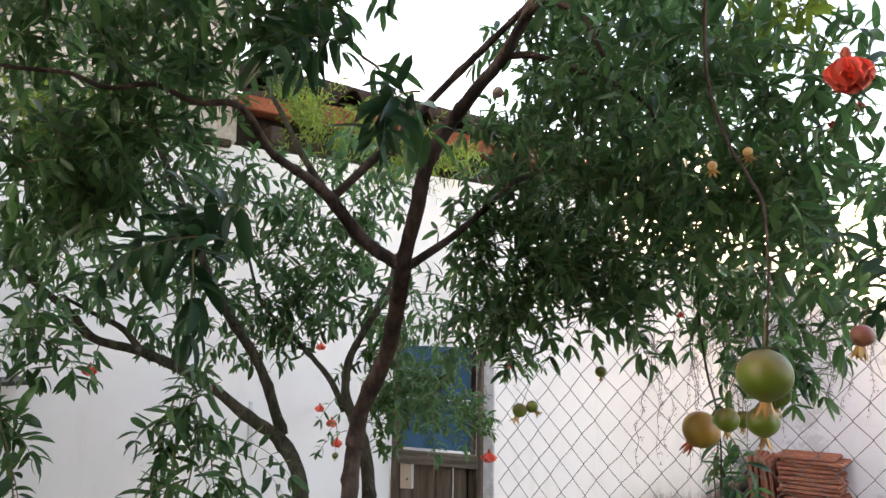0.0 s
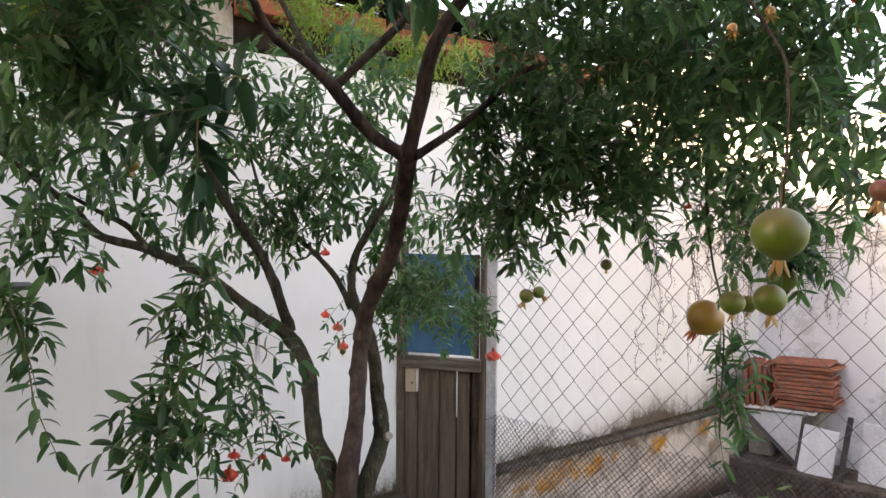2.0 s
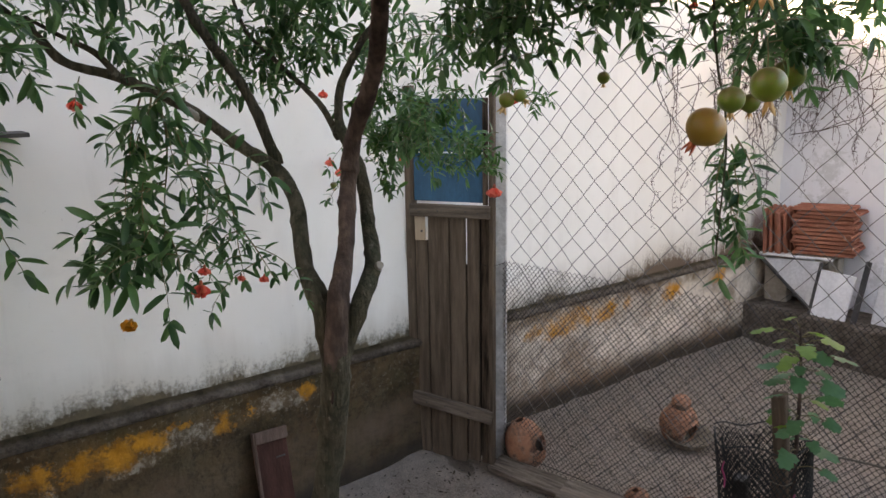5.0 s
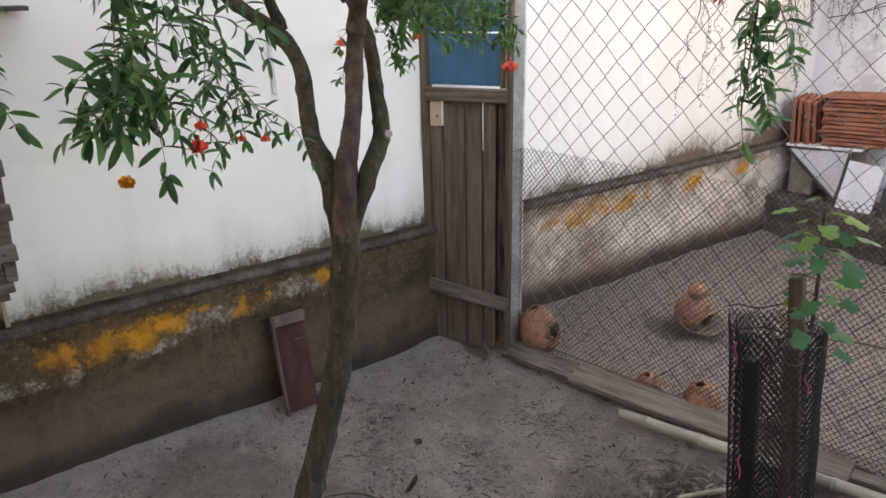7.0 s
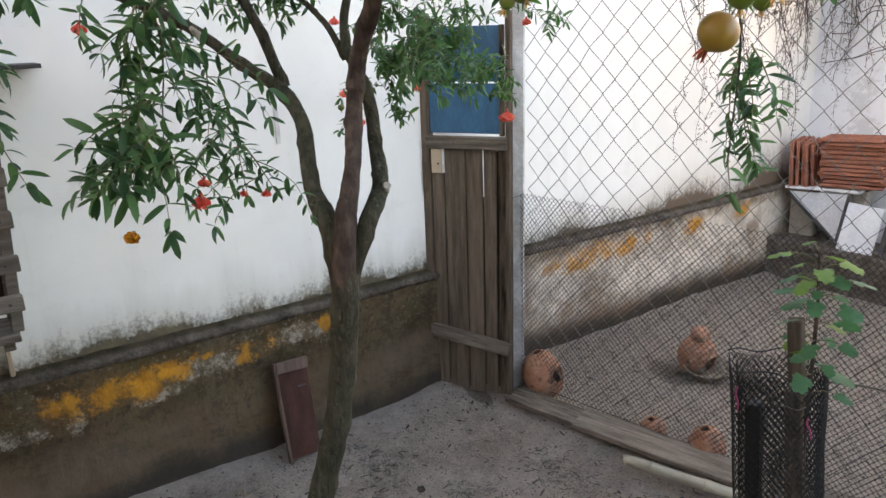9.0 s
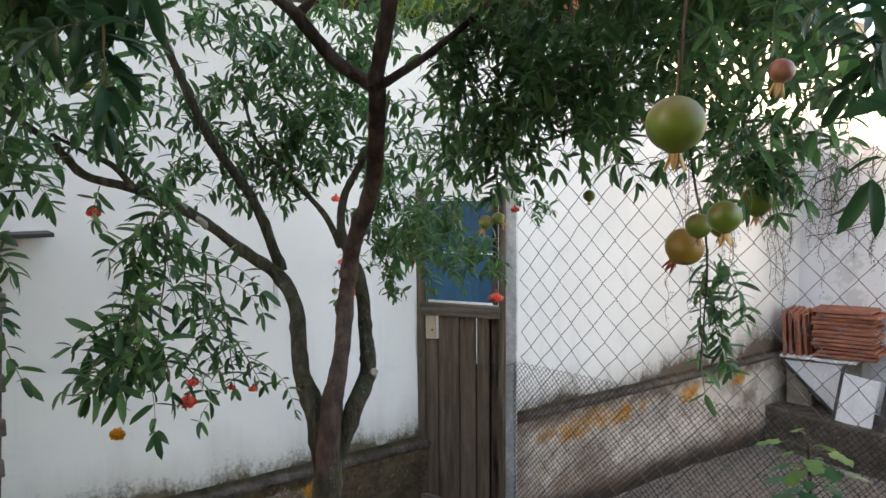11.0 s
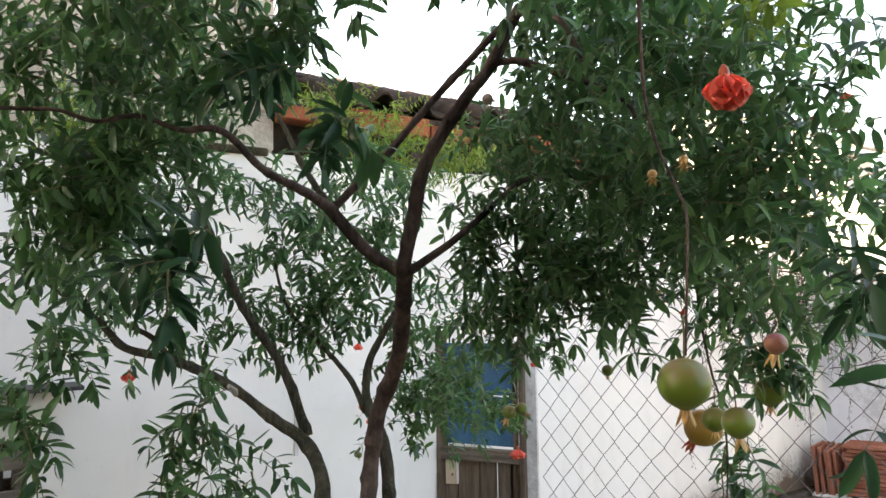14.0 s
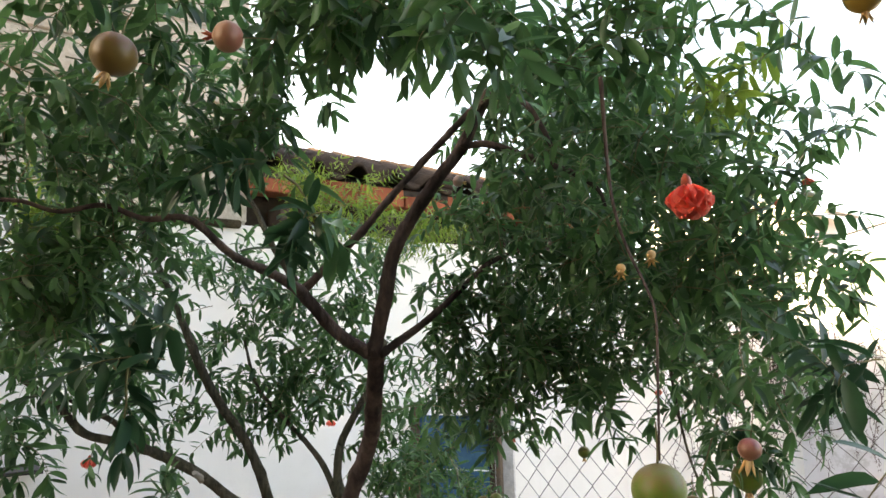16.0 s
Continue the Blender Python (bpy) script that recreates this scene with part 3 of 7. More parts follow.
# ---- the setting ----


def ground_height(x, y):
    h = 0.012 * noise.noise(Vector((x * 1.3, y * 1.3, 0))) + 0.008 * noise.noise(Vector((x * 6, y * 6, 3))) + 0.005 * noise.noise(Vector((x * 19, y * 19, 7)))
    h += 0.02 * math.exp(-((x - 0.02) / 0.07) ** 2)
    h += 0.035 * math.exp(-((x - 0.06) ** 2 + (y - 2.42) ** 2) / 0.03)
    return h - 0.012


def build_ground():
    xs = [-400, -60, -8, -0.3] + [-0.1 + 0.035 * i for i in range(125)] + [4.6, 6, 12, 60, 400]
    ys = [-400, -60, -8, -2, -0.4] + [0.035 * i for i in range(160)] + [6.2, 8, 15, 60, 400]
    verts = [(x, y, ground_height(x, y) if -0.3 < x < 4.6 and -0.4 < y < 6.2 else -0.012) for y in ys for x in xs]
    w = len(xs)
    faces = [(j * w + i, j * w + i + 1, (j + 1) * w + i + 1, (j + 1) * w + i) for j in range(len(ys) - 1) for i in range(w - 1)]
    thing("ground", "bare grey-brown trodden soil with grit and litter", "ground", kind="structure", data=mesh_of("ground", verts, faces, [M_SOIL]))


build_ground()

WALL_END = 5.4
ROOF_END = 3.88


def build_main_wall():
    thing_box = box(-0.24, -4.0, -0.1, -0.030, ROOF_END, 2.33, 0)
    box(-0.24, ROOF_END, -0.1, -0.030, WALL_END + 0.2, 2.06, 0, thing_box)
    wall = thing("wall_west", "white limewashed yard wall with black mould over its ledge", "wall", kind="structure", data=from_bm("wall_west", thing_box, M_WALL))
    # low plinth with a bulging face and a worn, sloping ledge
    ys = np.arange(-4.0, WALL_END + 0.01, 0.025)
    prof = [(0.012, -0.1), (0.010, 0.0), (0.004, 0.12), (0.0, 0.25), (0.002, 0.40), (0.006, 0.532)]
    verts, faces = [], []
    for y in ys:
        for x, z in prof:
            verts.append((x + 0.006 * noise.noise(Vector((y * 1.7, z * 4, 2))) + 0.003 * noise.noise(Vector((y * 9, z * 14, 5))), y, z))
    k = len(prof)
    for j in range(len(ys) - 1):
        for i in range(k - 1):
            a = j * k + i
            faces.append((a, a + k, a + k + 1, a + 1))
    part("plinth", mesh_of("plinth", verts, faces, [M_PLINTH]), None, wall, "brown plaster plinth with flaking yellow paint")
    verts, faces = [], []
    lip = [(0.002, 0.529), (0.016, 0.534), (0.019, 0.551), (0.012, 0.561), (-0.012, 0.569), (-0.035, 0.576)]
    k = len(lip)
    for y in ys:
        chip = 0.007 * noise.noise(Vector((y * 7, 0, 9))) + 0.006 * noise.noise(Vector((y * 24, 0, 4)))
        for i, (x, z) in enumerate(lip):
            verts.append((x + (chip if 0 < i < 4 else 0), y, z + chip * 0.6))
    for j in range(len(ys) - 1):
        for i in range(k - 1):
            a = j * k + i
            faces.append((a, a + k, a + k + 1, a + 1))
    part("ledge", mesh_of("ledge", verts, faces, [M_LEDGE]), None, wall, "worn grey concrete ledge")
    return wall


wall_west = build_main_wall()
thing("wall_north", "bluish-white limewashed end wall with grey damp patches", "wall", kind="structure",
      data=from_bm("wall_north", box(-0.055, WALL_END, -0.1, 6.0, WALL_END + 0.2, 2.42, 0), M_WALL_FAR))
# Unseen wall; kept low so that more sky lights the far end.
thing("wall_east", "plain unseen wall added to close the yard", "wall", kind="structure", data=from_bm("wall_east", box(6.0, -4.0, -0.1, 6.2, WALL_END + 0.2, 1.1, 0), M_PLAIN))
# Unseen dark wall, added to block sky light from the left side.
thing("house_wall", "unseen dark wall added to dim the left of the yard", "wall", kind="structure", data=from_bm("house_wall", box(2.85, -3.5, -0.1, 6.0, 1.2, 6.5, 0), M_ROOF))
# Overhang added out of view to shade left wall, plinth and leaves.
thing("house_eave", "unseen overhang added to shade the left wall and plinth", "eave", kind="structure", data=from_bm("house_eave", box(1.9, -3.5, 3.30, 2.848, 1.2, 3.42, 0.01), M_SOFFIT))
# Unseen wall, added; its height sets how much sky reaches the yard.
thing("wall_south", "plain unseen wall added to close the yard", "wall", kind="structure", data=from_bm("wall_south", box(-0.055, -3.7, -0.1, 6.2, -3.5, 2.4, 0), M_PLAIN))


def build_roof():
    """The low tiled roof that looks over the wall."""
    roof = thing("tiled_roof", "low dark weathered tile roof over an orange brick eave", "roof", kind="structure")
    x_e, z_e, x_r, z_r = 0.075, 2.538, -1.5, 3.09
    y0, y1 = 1.692, ROOF_END
    slope = math.atan2(z_r - z_e, x_e - x_r)
    ln = 0.40
    wide = 0.178
    # one pantile, arched across its width, lying along -x
    sv, sf = [], []
    nx, ny = 2, 8
    for s in (0, 1):
        for i in range(nx + 1):
            for j in range(ny + 1):
                w = j / ny
                z = 0.050 * max(0.0, math.sin(math.pi * min(1, w / 0.62))) - 0.012 * max(0, math.sin(math.pi * max(0, (w - 0.62) / 0.38)))
                sv.append((-ln * i / nx, wide * w, z - (0.014 if s else 0)))
    q = (nx + 1) * (ny + 1)
    for i in range(nx):
        for j in range(ny):
            a = i * (ny + 1) + j
            sf.append((a, a + 1, a + ny + 2, a + ny + 1))
            sf.append((q + a, q + a + ny + 1, q + a + ny + 2, q + a + 1))
    for j in range(ny):
        sf.append((j, q + j, q + j + 1, j + 1))
    for i in range(nx):
        a, b2 = i * (ny + 1), (i + 1) * (ny + 1)
        sf.append((a, b2, q + b2, q + a))
    tile = mesh_of("roof_tile", sv, sf, [M_ROOF])
    run = math.hypot(x_r - x_e, z_r - z_e)
    rng = random.Random(4)
    for r in range(int(run / 0.335) + 1):
        for c in range(int((y1 - y0) / wide)):
            d = r * 0.335
            m = Matrix.Translation((x_e - d * math.cos(slope) + rng.uniform(-0.008, 0.008), y0 + c * wide, z_e + d * math.sin(slope) + 0.016 + rng.uniform(-0.003, 0.004))) @ Matrix.Rotation(slope + 0.03, 4, "Y") @ Matrix.Rotation(rng.uniform(-0.02, 0.02), 4, "Z")
            part("roof_tile", tile, None, roof, m=m)
    deck = bmesh.new()
    vs = [deck.verts.new(p) for p in ((0.05, y0, z_e - 0.012), (0.05, y1, z_e - 0.012), (x_r, y1, z_r - 0.012), (x_r, y0, z_r - 0.012), (0.05, y0, z_e - 0.035), (0.05, y1, z_e - 0.035), (x_r, y1, z_r - 0.035), (x_r, y0, z_r - 0.035))]
    for f in ((0, 1, 2, 3), (7, 6, 5, 4), (0, 4, 5, 1), (2, 6, 7, 3), (1, 5, 6, 2), (3, 7, 4, 0)):
        deck.faces.new([vs[i] for i in f])
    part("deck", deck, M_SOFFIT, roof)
    # row of orange bricks under the tile ends
    y = y0
    while y < y1 - 0.05:
        w = rng.uniform(0.20, 0.22)
        part("eave_brick", box(-0.05, y, 2.452, 0.052 + rng.uniform(-0.004, 0.004), min(y1, y + w - 0.008), 2.528, 0.004), M_FASCIA, roof)
        y += w
    y = y0 + 0.1
    while y < y1:
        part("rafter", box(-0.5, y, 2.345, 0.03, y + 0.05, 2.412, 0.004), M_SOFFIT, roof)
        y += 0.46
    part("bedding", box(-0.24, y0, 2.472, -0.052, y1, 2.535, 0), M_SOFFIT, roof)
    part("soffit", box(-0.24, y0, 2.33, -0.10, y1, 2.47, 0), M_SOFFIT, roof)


build_roof()


def build_block_wall():
    """The taller house side of bare cement blocks beside the roof."""
    # Depth and upper height are unseen, added to keep sun off the roof.
    w = thing("block_wall", "tall bare beige cement block wall of the house", "wall", kind="structure", data=from_bm("block_wall", box(-2.2, -4.0, 2.335, -0.052, 1.685, 7.5, 0), M_MORTAR))
    rng = random.Random(8)
    z, row = 2.345, 0
    shapes = {}
    while z < 4.2:
        y = 1.69
        first = 0.31 if row % 2 == 0 else 0.155
        while y > 0.0:
            ln = first if y == 1.69 else 0.31
            if ln not in shapes:
                shapes[ln] = from_bm("cement_block", box(-0.1, -ln + 0.010, 0, 0.0, 0, 0.138, 0.004), M_BLOCK)
            part("cement_block", shapes[ln], None, w, m=pose(-0.044 + rng.uniform(-0.004, 0.004), y, z, 0, 0, rng.uniform(-0.5, 0.5)))
            y -= ln
        z += 0.150
        row += 1
    part("coping", box(-0.30, -4.0, 2.315, -0.012, 1.66, 2.345, 0.006), M_LEDGE, w)


build_block_wall()


def build_far_roof():
    """A low sheet roof beyond the end wall, its eave towards the yard's open side."""
    ob = thing("neighbour_house", "small neighbouring house with a grey ribbed sheet roof", "house")
    slope = math.atan2(0.27, 0.61)
    for i in range(4):
        bm = box(-2.6, i * 0.17, 0.006 * (i % 2), 0.0, i * 0.17 + 0.165, 0.035 + 0.006 * (i % 2), 0.006)
        part("roof_sheet", bm, M_MORTAR, ob, m=Matrix.Translation((-0.84, 7.72, 3.13)) @ Matrix.Rotation(slope, 4, "Y"))
    bm = bmesh.new()
    prof = [(-3.1, -0.1), (-1.05, -0.1), (-1.05, 3.215), (-3.1, 4.12)]
    lo, hi = [bm.verts.new((x, 7.82, z - 0.04)) for x, z in prof], [bm.verts.new((x, 8.32, z - 0.04)) for x, z in prof]
    bm.faces.new(lo)
    bm.faces.new(hi[::-1])
    for k in range(4):
        bm.faces.new((lo[k], hi[k], hi[(k + 1) % 4], lo[(k + 1) % 4]))
    part("gable_wall", bm, M_PLAIN, ob)


build_far_roof()


def cable(a, b, sag, r, name, label):
    pts = [(*(Vector(a).lerp(Vector(b), t) - Vector((0, 0, sag * 4 * t * (1 - t)))), r) for t in (0, 0.25, 0.5, 0.75, 1)]
    v, f = tube(smooth_path(pts, 4), 5)
    thing(name, label, "cable", data=mesh_of(name, v, f, [M_CABLE]))


cable((-1.32, 7.85, 2.84), (8.0, 8.0, 4.42), 0.06, 0.011, "power_cable", "thin black overhead cable against the white sky")

# ---- gate and fence ----
GATE = Matrix.Translation((0.001, 2.420, 0)) @ Matrix.Rotation(math.atan2(0.183, 0.289), 4, "Z")   # x along the gate, -y towards the yard
GW = 0.338


M_BOARD_GREY = rough_surface("grey_rail", (0.085, 0.068, 0.054), (0.25, 0.205, 0.165), 5, 0.85, 0.7, (0.9, 9, 9), 45, 0, 0.2)


def build_gate():
    g = thing("wooden_gate", "narrow weathered plank gate with a blue panel above", "gate", m=GATE)
    part("hinge_post", box(-0.037, -0.004, 0.0, 0.001, 0.034, 1.64, 0.003, worn=0.002), M_PLANK, g)
    part("latch_post", box(GW - 0.008, -0.010, 0.0, GW + 0.011, 0.030, 1.64, 0.003, worn=0.002), M_PLANK, g)
    cuts = (0.001, 0.0585, 0.154, 0.2305, 0.289, 0.330)
    rng = random.Random(3)
    for i in range(5):
        a, b = cuts[i] + 0.0015, cuts[i + 1] - (0.0055 if i == 2 else 0.0035)
        back = 0.010 if i == 4 else 0.0
        bm = box(a, 0.004 + back + rng.uniform(0, 0.004), 0.012 + rng.uniform(0, 0.02), b, 0.022 + back, (1.004 if i == 0 else 1.125), 0.0025, worn=0.0015)
        part("plank", bm, M_PLANK, g)
    for u, z0, z1 in ((0.0585, 0.04, 1.0), (0.154, 0.04, 1.10), (0.2305, 0.04, 0.905), (0.289, 0.04, 1.10)):
        part("backing_strip", box(u - 0.016, 0.034, z0, u + 0.016, 0.044, z1, 0.002), M_SOFFIT, g)
    part("hinge_strip", box(-0.033, -0.009, 0.925, -0.010, -0.0045, 1.050, 0.001, worn=0.001), M_PLANK, g)
    part("top_rail", box(-0.013, -0.020, 1.110, GW, 0.003, 1.163, 0.004, worn=0.002), M_BOARD_GREY, g)
    rail = box(-0.028, -0.012, -0.029, GW + 0.012, 0.012, 0.029, 0.003, worn=0.002)
    part("bottom_rail", rail, M_BOARD_GREY, g, "pale slanting rail", m=pose(0.0, -0.012, 0.298, 0, 8.0, 0))
    for z0, z1 in ((1.173, 1.370), (1.377, 1.588)):
        part("blue_board", box(0.002, 0.004, z0, 0.303, 0.016, z1, 0.002), M_BLUE, g, "blue painted board")
    part("side_batten", box(0.305, -0.008, 1.166, 0.327, 0.003, 1.59, 0.002), M_PLANK, g)
    part("pale_patch", box(0.004, -0.004, 1.006, 0.0495, 0.006, 1.112, 0.002, worn=0.001), M_PLANK_PALE, g, "newer pale wood patch")
    k = bmesh.new()
    bmesh.ops.create_cone(k, cap_ends=True, segments=12, radius1=0.0045, radius2=0.0045, depth=0.004, matrix=pose(0.036, -0.0055, 1.046, 90))
    part("keyhole", k, M_DARK, g)
    for u, z in ((0.02, 1.141), (0.032, 1.130), (0.114, 1.136), (0.235, 1.138), (0.288, 1.134), (0.322, 1.136), (0.05, 0.285), (0.135, 0.278), (0.24, 0.262)):
        k = bmesh.new()
        bmesh.ops.create_cone(k, cap_ends=True, segments=8, radius1=0.0032, radius2=0.0025, depth=0.003, matrix=pose(u, -0.0255 if z < 0.5 else -0.0212, z, 90))
        part("nail", k, M_DARK, g)
    v, f = tube(smooth_path([(0.285, -0.002, 0.935, 0.0012), (0.30, -0.016, 0.925, 0.0012), (0.325, -0.012, 0.918, 0.0012), (0.36, 0.01, 0.918, 0.0012), (0.38, 0.05, 0.922, 0.0012)], 5), 5)
    part("wire_loop", mesh_of("wire_loop", v, f, [M_WIRE_OLD]), None, g)


build_gate()
FENCE = Matrix.Translation((0.262, 2.712, 0)) @ Matrix.Rotation(math.atan2(0.215, 1.0), 4, "Z")   # x along the fence
FL, FH = 3.6, 1.92


def zigzag(length, height, wide, tall, r, wave):
    """Woven diamonds: upright zigzag wires that hook into each other."""
    verts, faces = [], []
    steps = int(height / (tall / 2))
    for c in range(int(length / (wide / 2))):
        x0 = c * wide / 2
        path = []
        for s in range(steps + 1):
            x = x0 + (wide / 2 + 0.0015 if (s + c) % 2 else -0.0015)
            z = s * tall / 2
            x += 0.075 * wide * noise.noise(Vector((x * 31, z * 31, 2)))
            z += 0.075 * tall * noise.noise(Vector((x * 31, z * 31, 8)))
            path.append((x, z, s))
        for s in range(steps):
            (xa, za, _), (xb, zb, _) = path[s], path[s + 1]
            n0 = len(verts)
            dx, dz = xb - xa, zb - za
            ll = math.hypot(dx, dz)
            px, pz = -dz / ll * r, dx / ll * r
            def bend(x, z):
                return wave * noise.noise(Vector((x * 1.4, z * 1.1, 5))) , wave * noise.noise(Vector((x * 1.7, z * 1.3, 9)))
            for (x, z, s2) in (path[s], path[s + 1]):
                by, bx = bend(x, z)
                oy = r * (1 if s2 % 2 else -1)
                for qx, qy in ((px, 0), (-px * 0.5, r * 0.87), (-px * 0.5, -r * 0.87)):
                    verts.append((x + bx + qx, oy + by + qy, z + pz * (1 if qy == 0 else -0.5)))
            for k in range(3):
                j = (k + 1) % 3
                faces.append((n0 + k, n0 + j, n0 + 3 + j, n0 + 3 + k))
    return verts, faces


def build_fence():
    fence = thing("wire_fence", "sagging chain-link fence with fine netting along its lower half", "fence", m=FENCE)
    v, f = zigzag(FL - 0.05, FH, 0.1007, 0.110, 0.0015, 0.012)
    part("chain_link", mesh_of("chain_link", v, f, [M_WIRE], False), None, fence, "grey galvanised diamond mesh", m=pose(0.0478, 0.012, 0.052, 0, -2.4, 0))
    v, f = zigzag(FL + 0.04, 0.90, 0.0215, 0.024, 0.0011, 0.018)
    part("fine_net", mesh_of("fine_net", v, f, [M_WIRE_OLD], False), None, fence, "fine dull diamond netting", m=pose(-0.04, -0.006, 0.015))
    for z in (0.045,):
        v, f = tube(smooth_path([(0, 0, z, 0.0017), (FL * 0.33, 0.006, z - 0.012, 0.0017), (FL * 0.66, 0, z + 0.004, 0.0017), (FL, 0, z, 0.0017)], 6), 5)
        part("strain_wire", mesh_of("strain_wire", v, f, [M_WIRE_OLD]), None, fence)
    post = box(-0.026, -0.026, -0.1, 0.026, 0.026, 2.02, 0.006, worn=0.003)
    part("concrete_post", post, M_CONCRETE, fence, "rough pale concrete post", m=pose(-0.040, 0.010, 0, 0, 0, 36))
    part("concrete_post", box(FL, -0.02, -0.1, FL + 0.07, 0.05, 2.02, 0.006), M_CONCRETE, fence, "rough pale concrete post")


build_fence()


def plank_on_ground(name, label, a, b, width, thick, tilt=0.0, z=0.012, mat=M_BOARD):
    """A worn board lying from a to b."""
    a, b = Vector((*a, 0)), Vector((*b, 0))
    ln = (b - a).length
    nseg = max(4, int(ln / 0.06))
    verts, faces = [], []
    rng = random.Random(int(ln * 1000))
    for i in range(nseg + 1):
        x = ln * i / nseg
        e0, e1 = rng.uniform(-0.003, 0.003), rng.uniform(-0.004, 0.004)
        sag = 0.006 * noise.noise(Vector((x * 2, ln, 1)))
        for y, zz in ((-width / 2 + e0, 0), (-width / 2 + e0, thick - 0.003), (-width / 2 + e0 + 0.003, thick), (width / 2 + e1 - 0.003, thick), (width / 2 + e1, thick - 0.003), (width / 2 + e1, 0)):
            verts.append((x + (rng.uniform(-0.006, 0.006) if i in (0, nseg) else 0), y, zz + sag))
    for i in range(nseg):
        for k in range(6):
            j = (k + 1) % 6
            faces.append((i * 6 + k, i * 6 + j, (i + 1) * 6 + j, (i + 1) * 6 + k))
    faces += [tuple(range(6))[::-1], tuple(nseg * 6 + k for k in range(6))]
    return thing(name, label, "board", "boards along the fence", data=mesh_of(name, verts, faces, [mat], False),
                 m=Matrix.Translation((a.x, a.y, z)) @ Matrix.Rotation(math.atan2(b.y - a.y, b.x - a.x), 4, "Z") @ Matrix.Rotation(radians(tilt), 4, "X"))


plank_on_ground("wooden_board", "short grey weathered board on the soil by the gate", (0.280, 2.628), (0.660, 2.722), 0.118, 0.022, 4)
plank_on_ground("wooden_board", "long grey weathered board lying along the fence", (0.625, 2.690), (1.62, 2.945), 0.120, 0.022, 5, 0.022)
plank_on_ground("wooden_board", "grey weathered board lying along the fence", (1.30, 2.930), (3.0, 3.36), 0.13, 0.022, 4, 0.006)
plank_on_ground("wooden_board", "thin split board edge against the fence wire", (0.62, 2.765), (1.66, 3.02), 0.035, 0.03, 3, 0.012)


def build_bamboo():
    a, b = Vector((0.935, 2.612, 0.034)), Vector((1.90, 2.945, 0.034))
    ln = (b - a).length
    pole = thing("bamboo_pole", "pale bamboo pole with ringed joints lying on boards", "bamboo", m=Matrix.Translation(a) @ (b - a).to_track_quat("X", "Z").to_matrix().to_4x4())
    nodes = [0.0, 0.105, 0.30, 0.505, 0.72, ln]
    for i in range(len(nodes) - 1):
        x0, x1 = nodes[i], nodes[i + 1]
        prof = [(x0, 0.0225), (x0 + 0.006, 0.0245), (x0 + 0.014, 0.0215), ((x0 + x1) / 2, 0.021), (x1 - 0.012, 0.0215), (x1, 0.0235)]
        if i == 0:
            prof = [(0.0, 0.017), (0.02, 0.020), (0.06, 0.0215), (x1 - 0.01, 0.0215), (x1, 0.0235)]
        v, f = tube([np.array((px, 0, 0, r)) for px, r in prof], 14)
        part("bamboo_segment", mesh_of("bamboo_segment", v, f, [M_BAMBOO]), None, pole)


build_bamboo()

# ---- clay nest pots ----


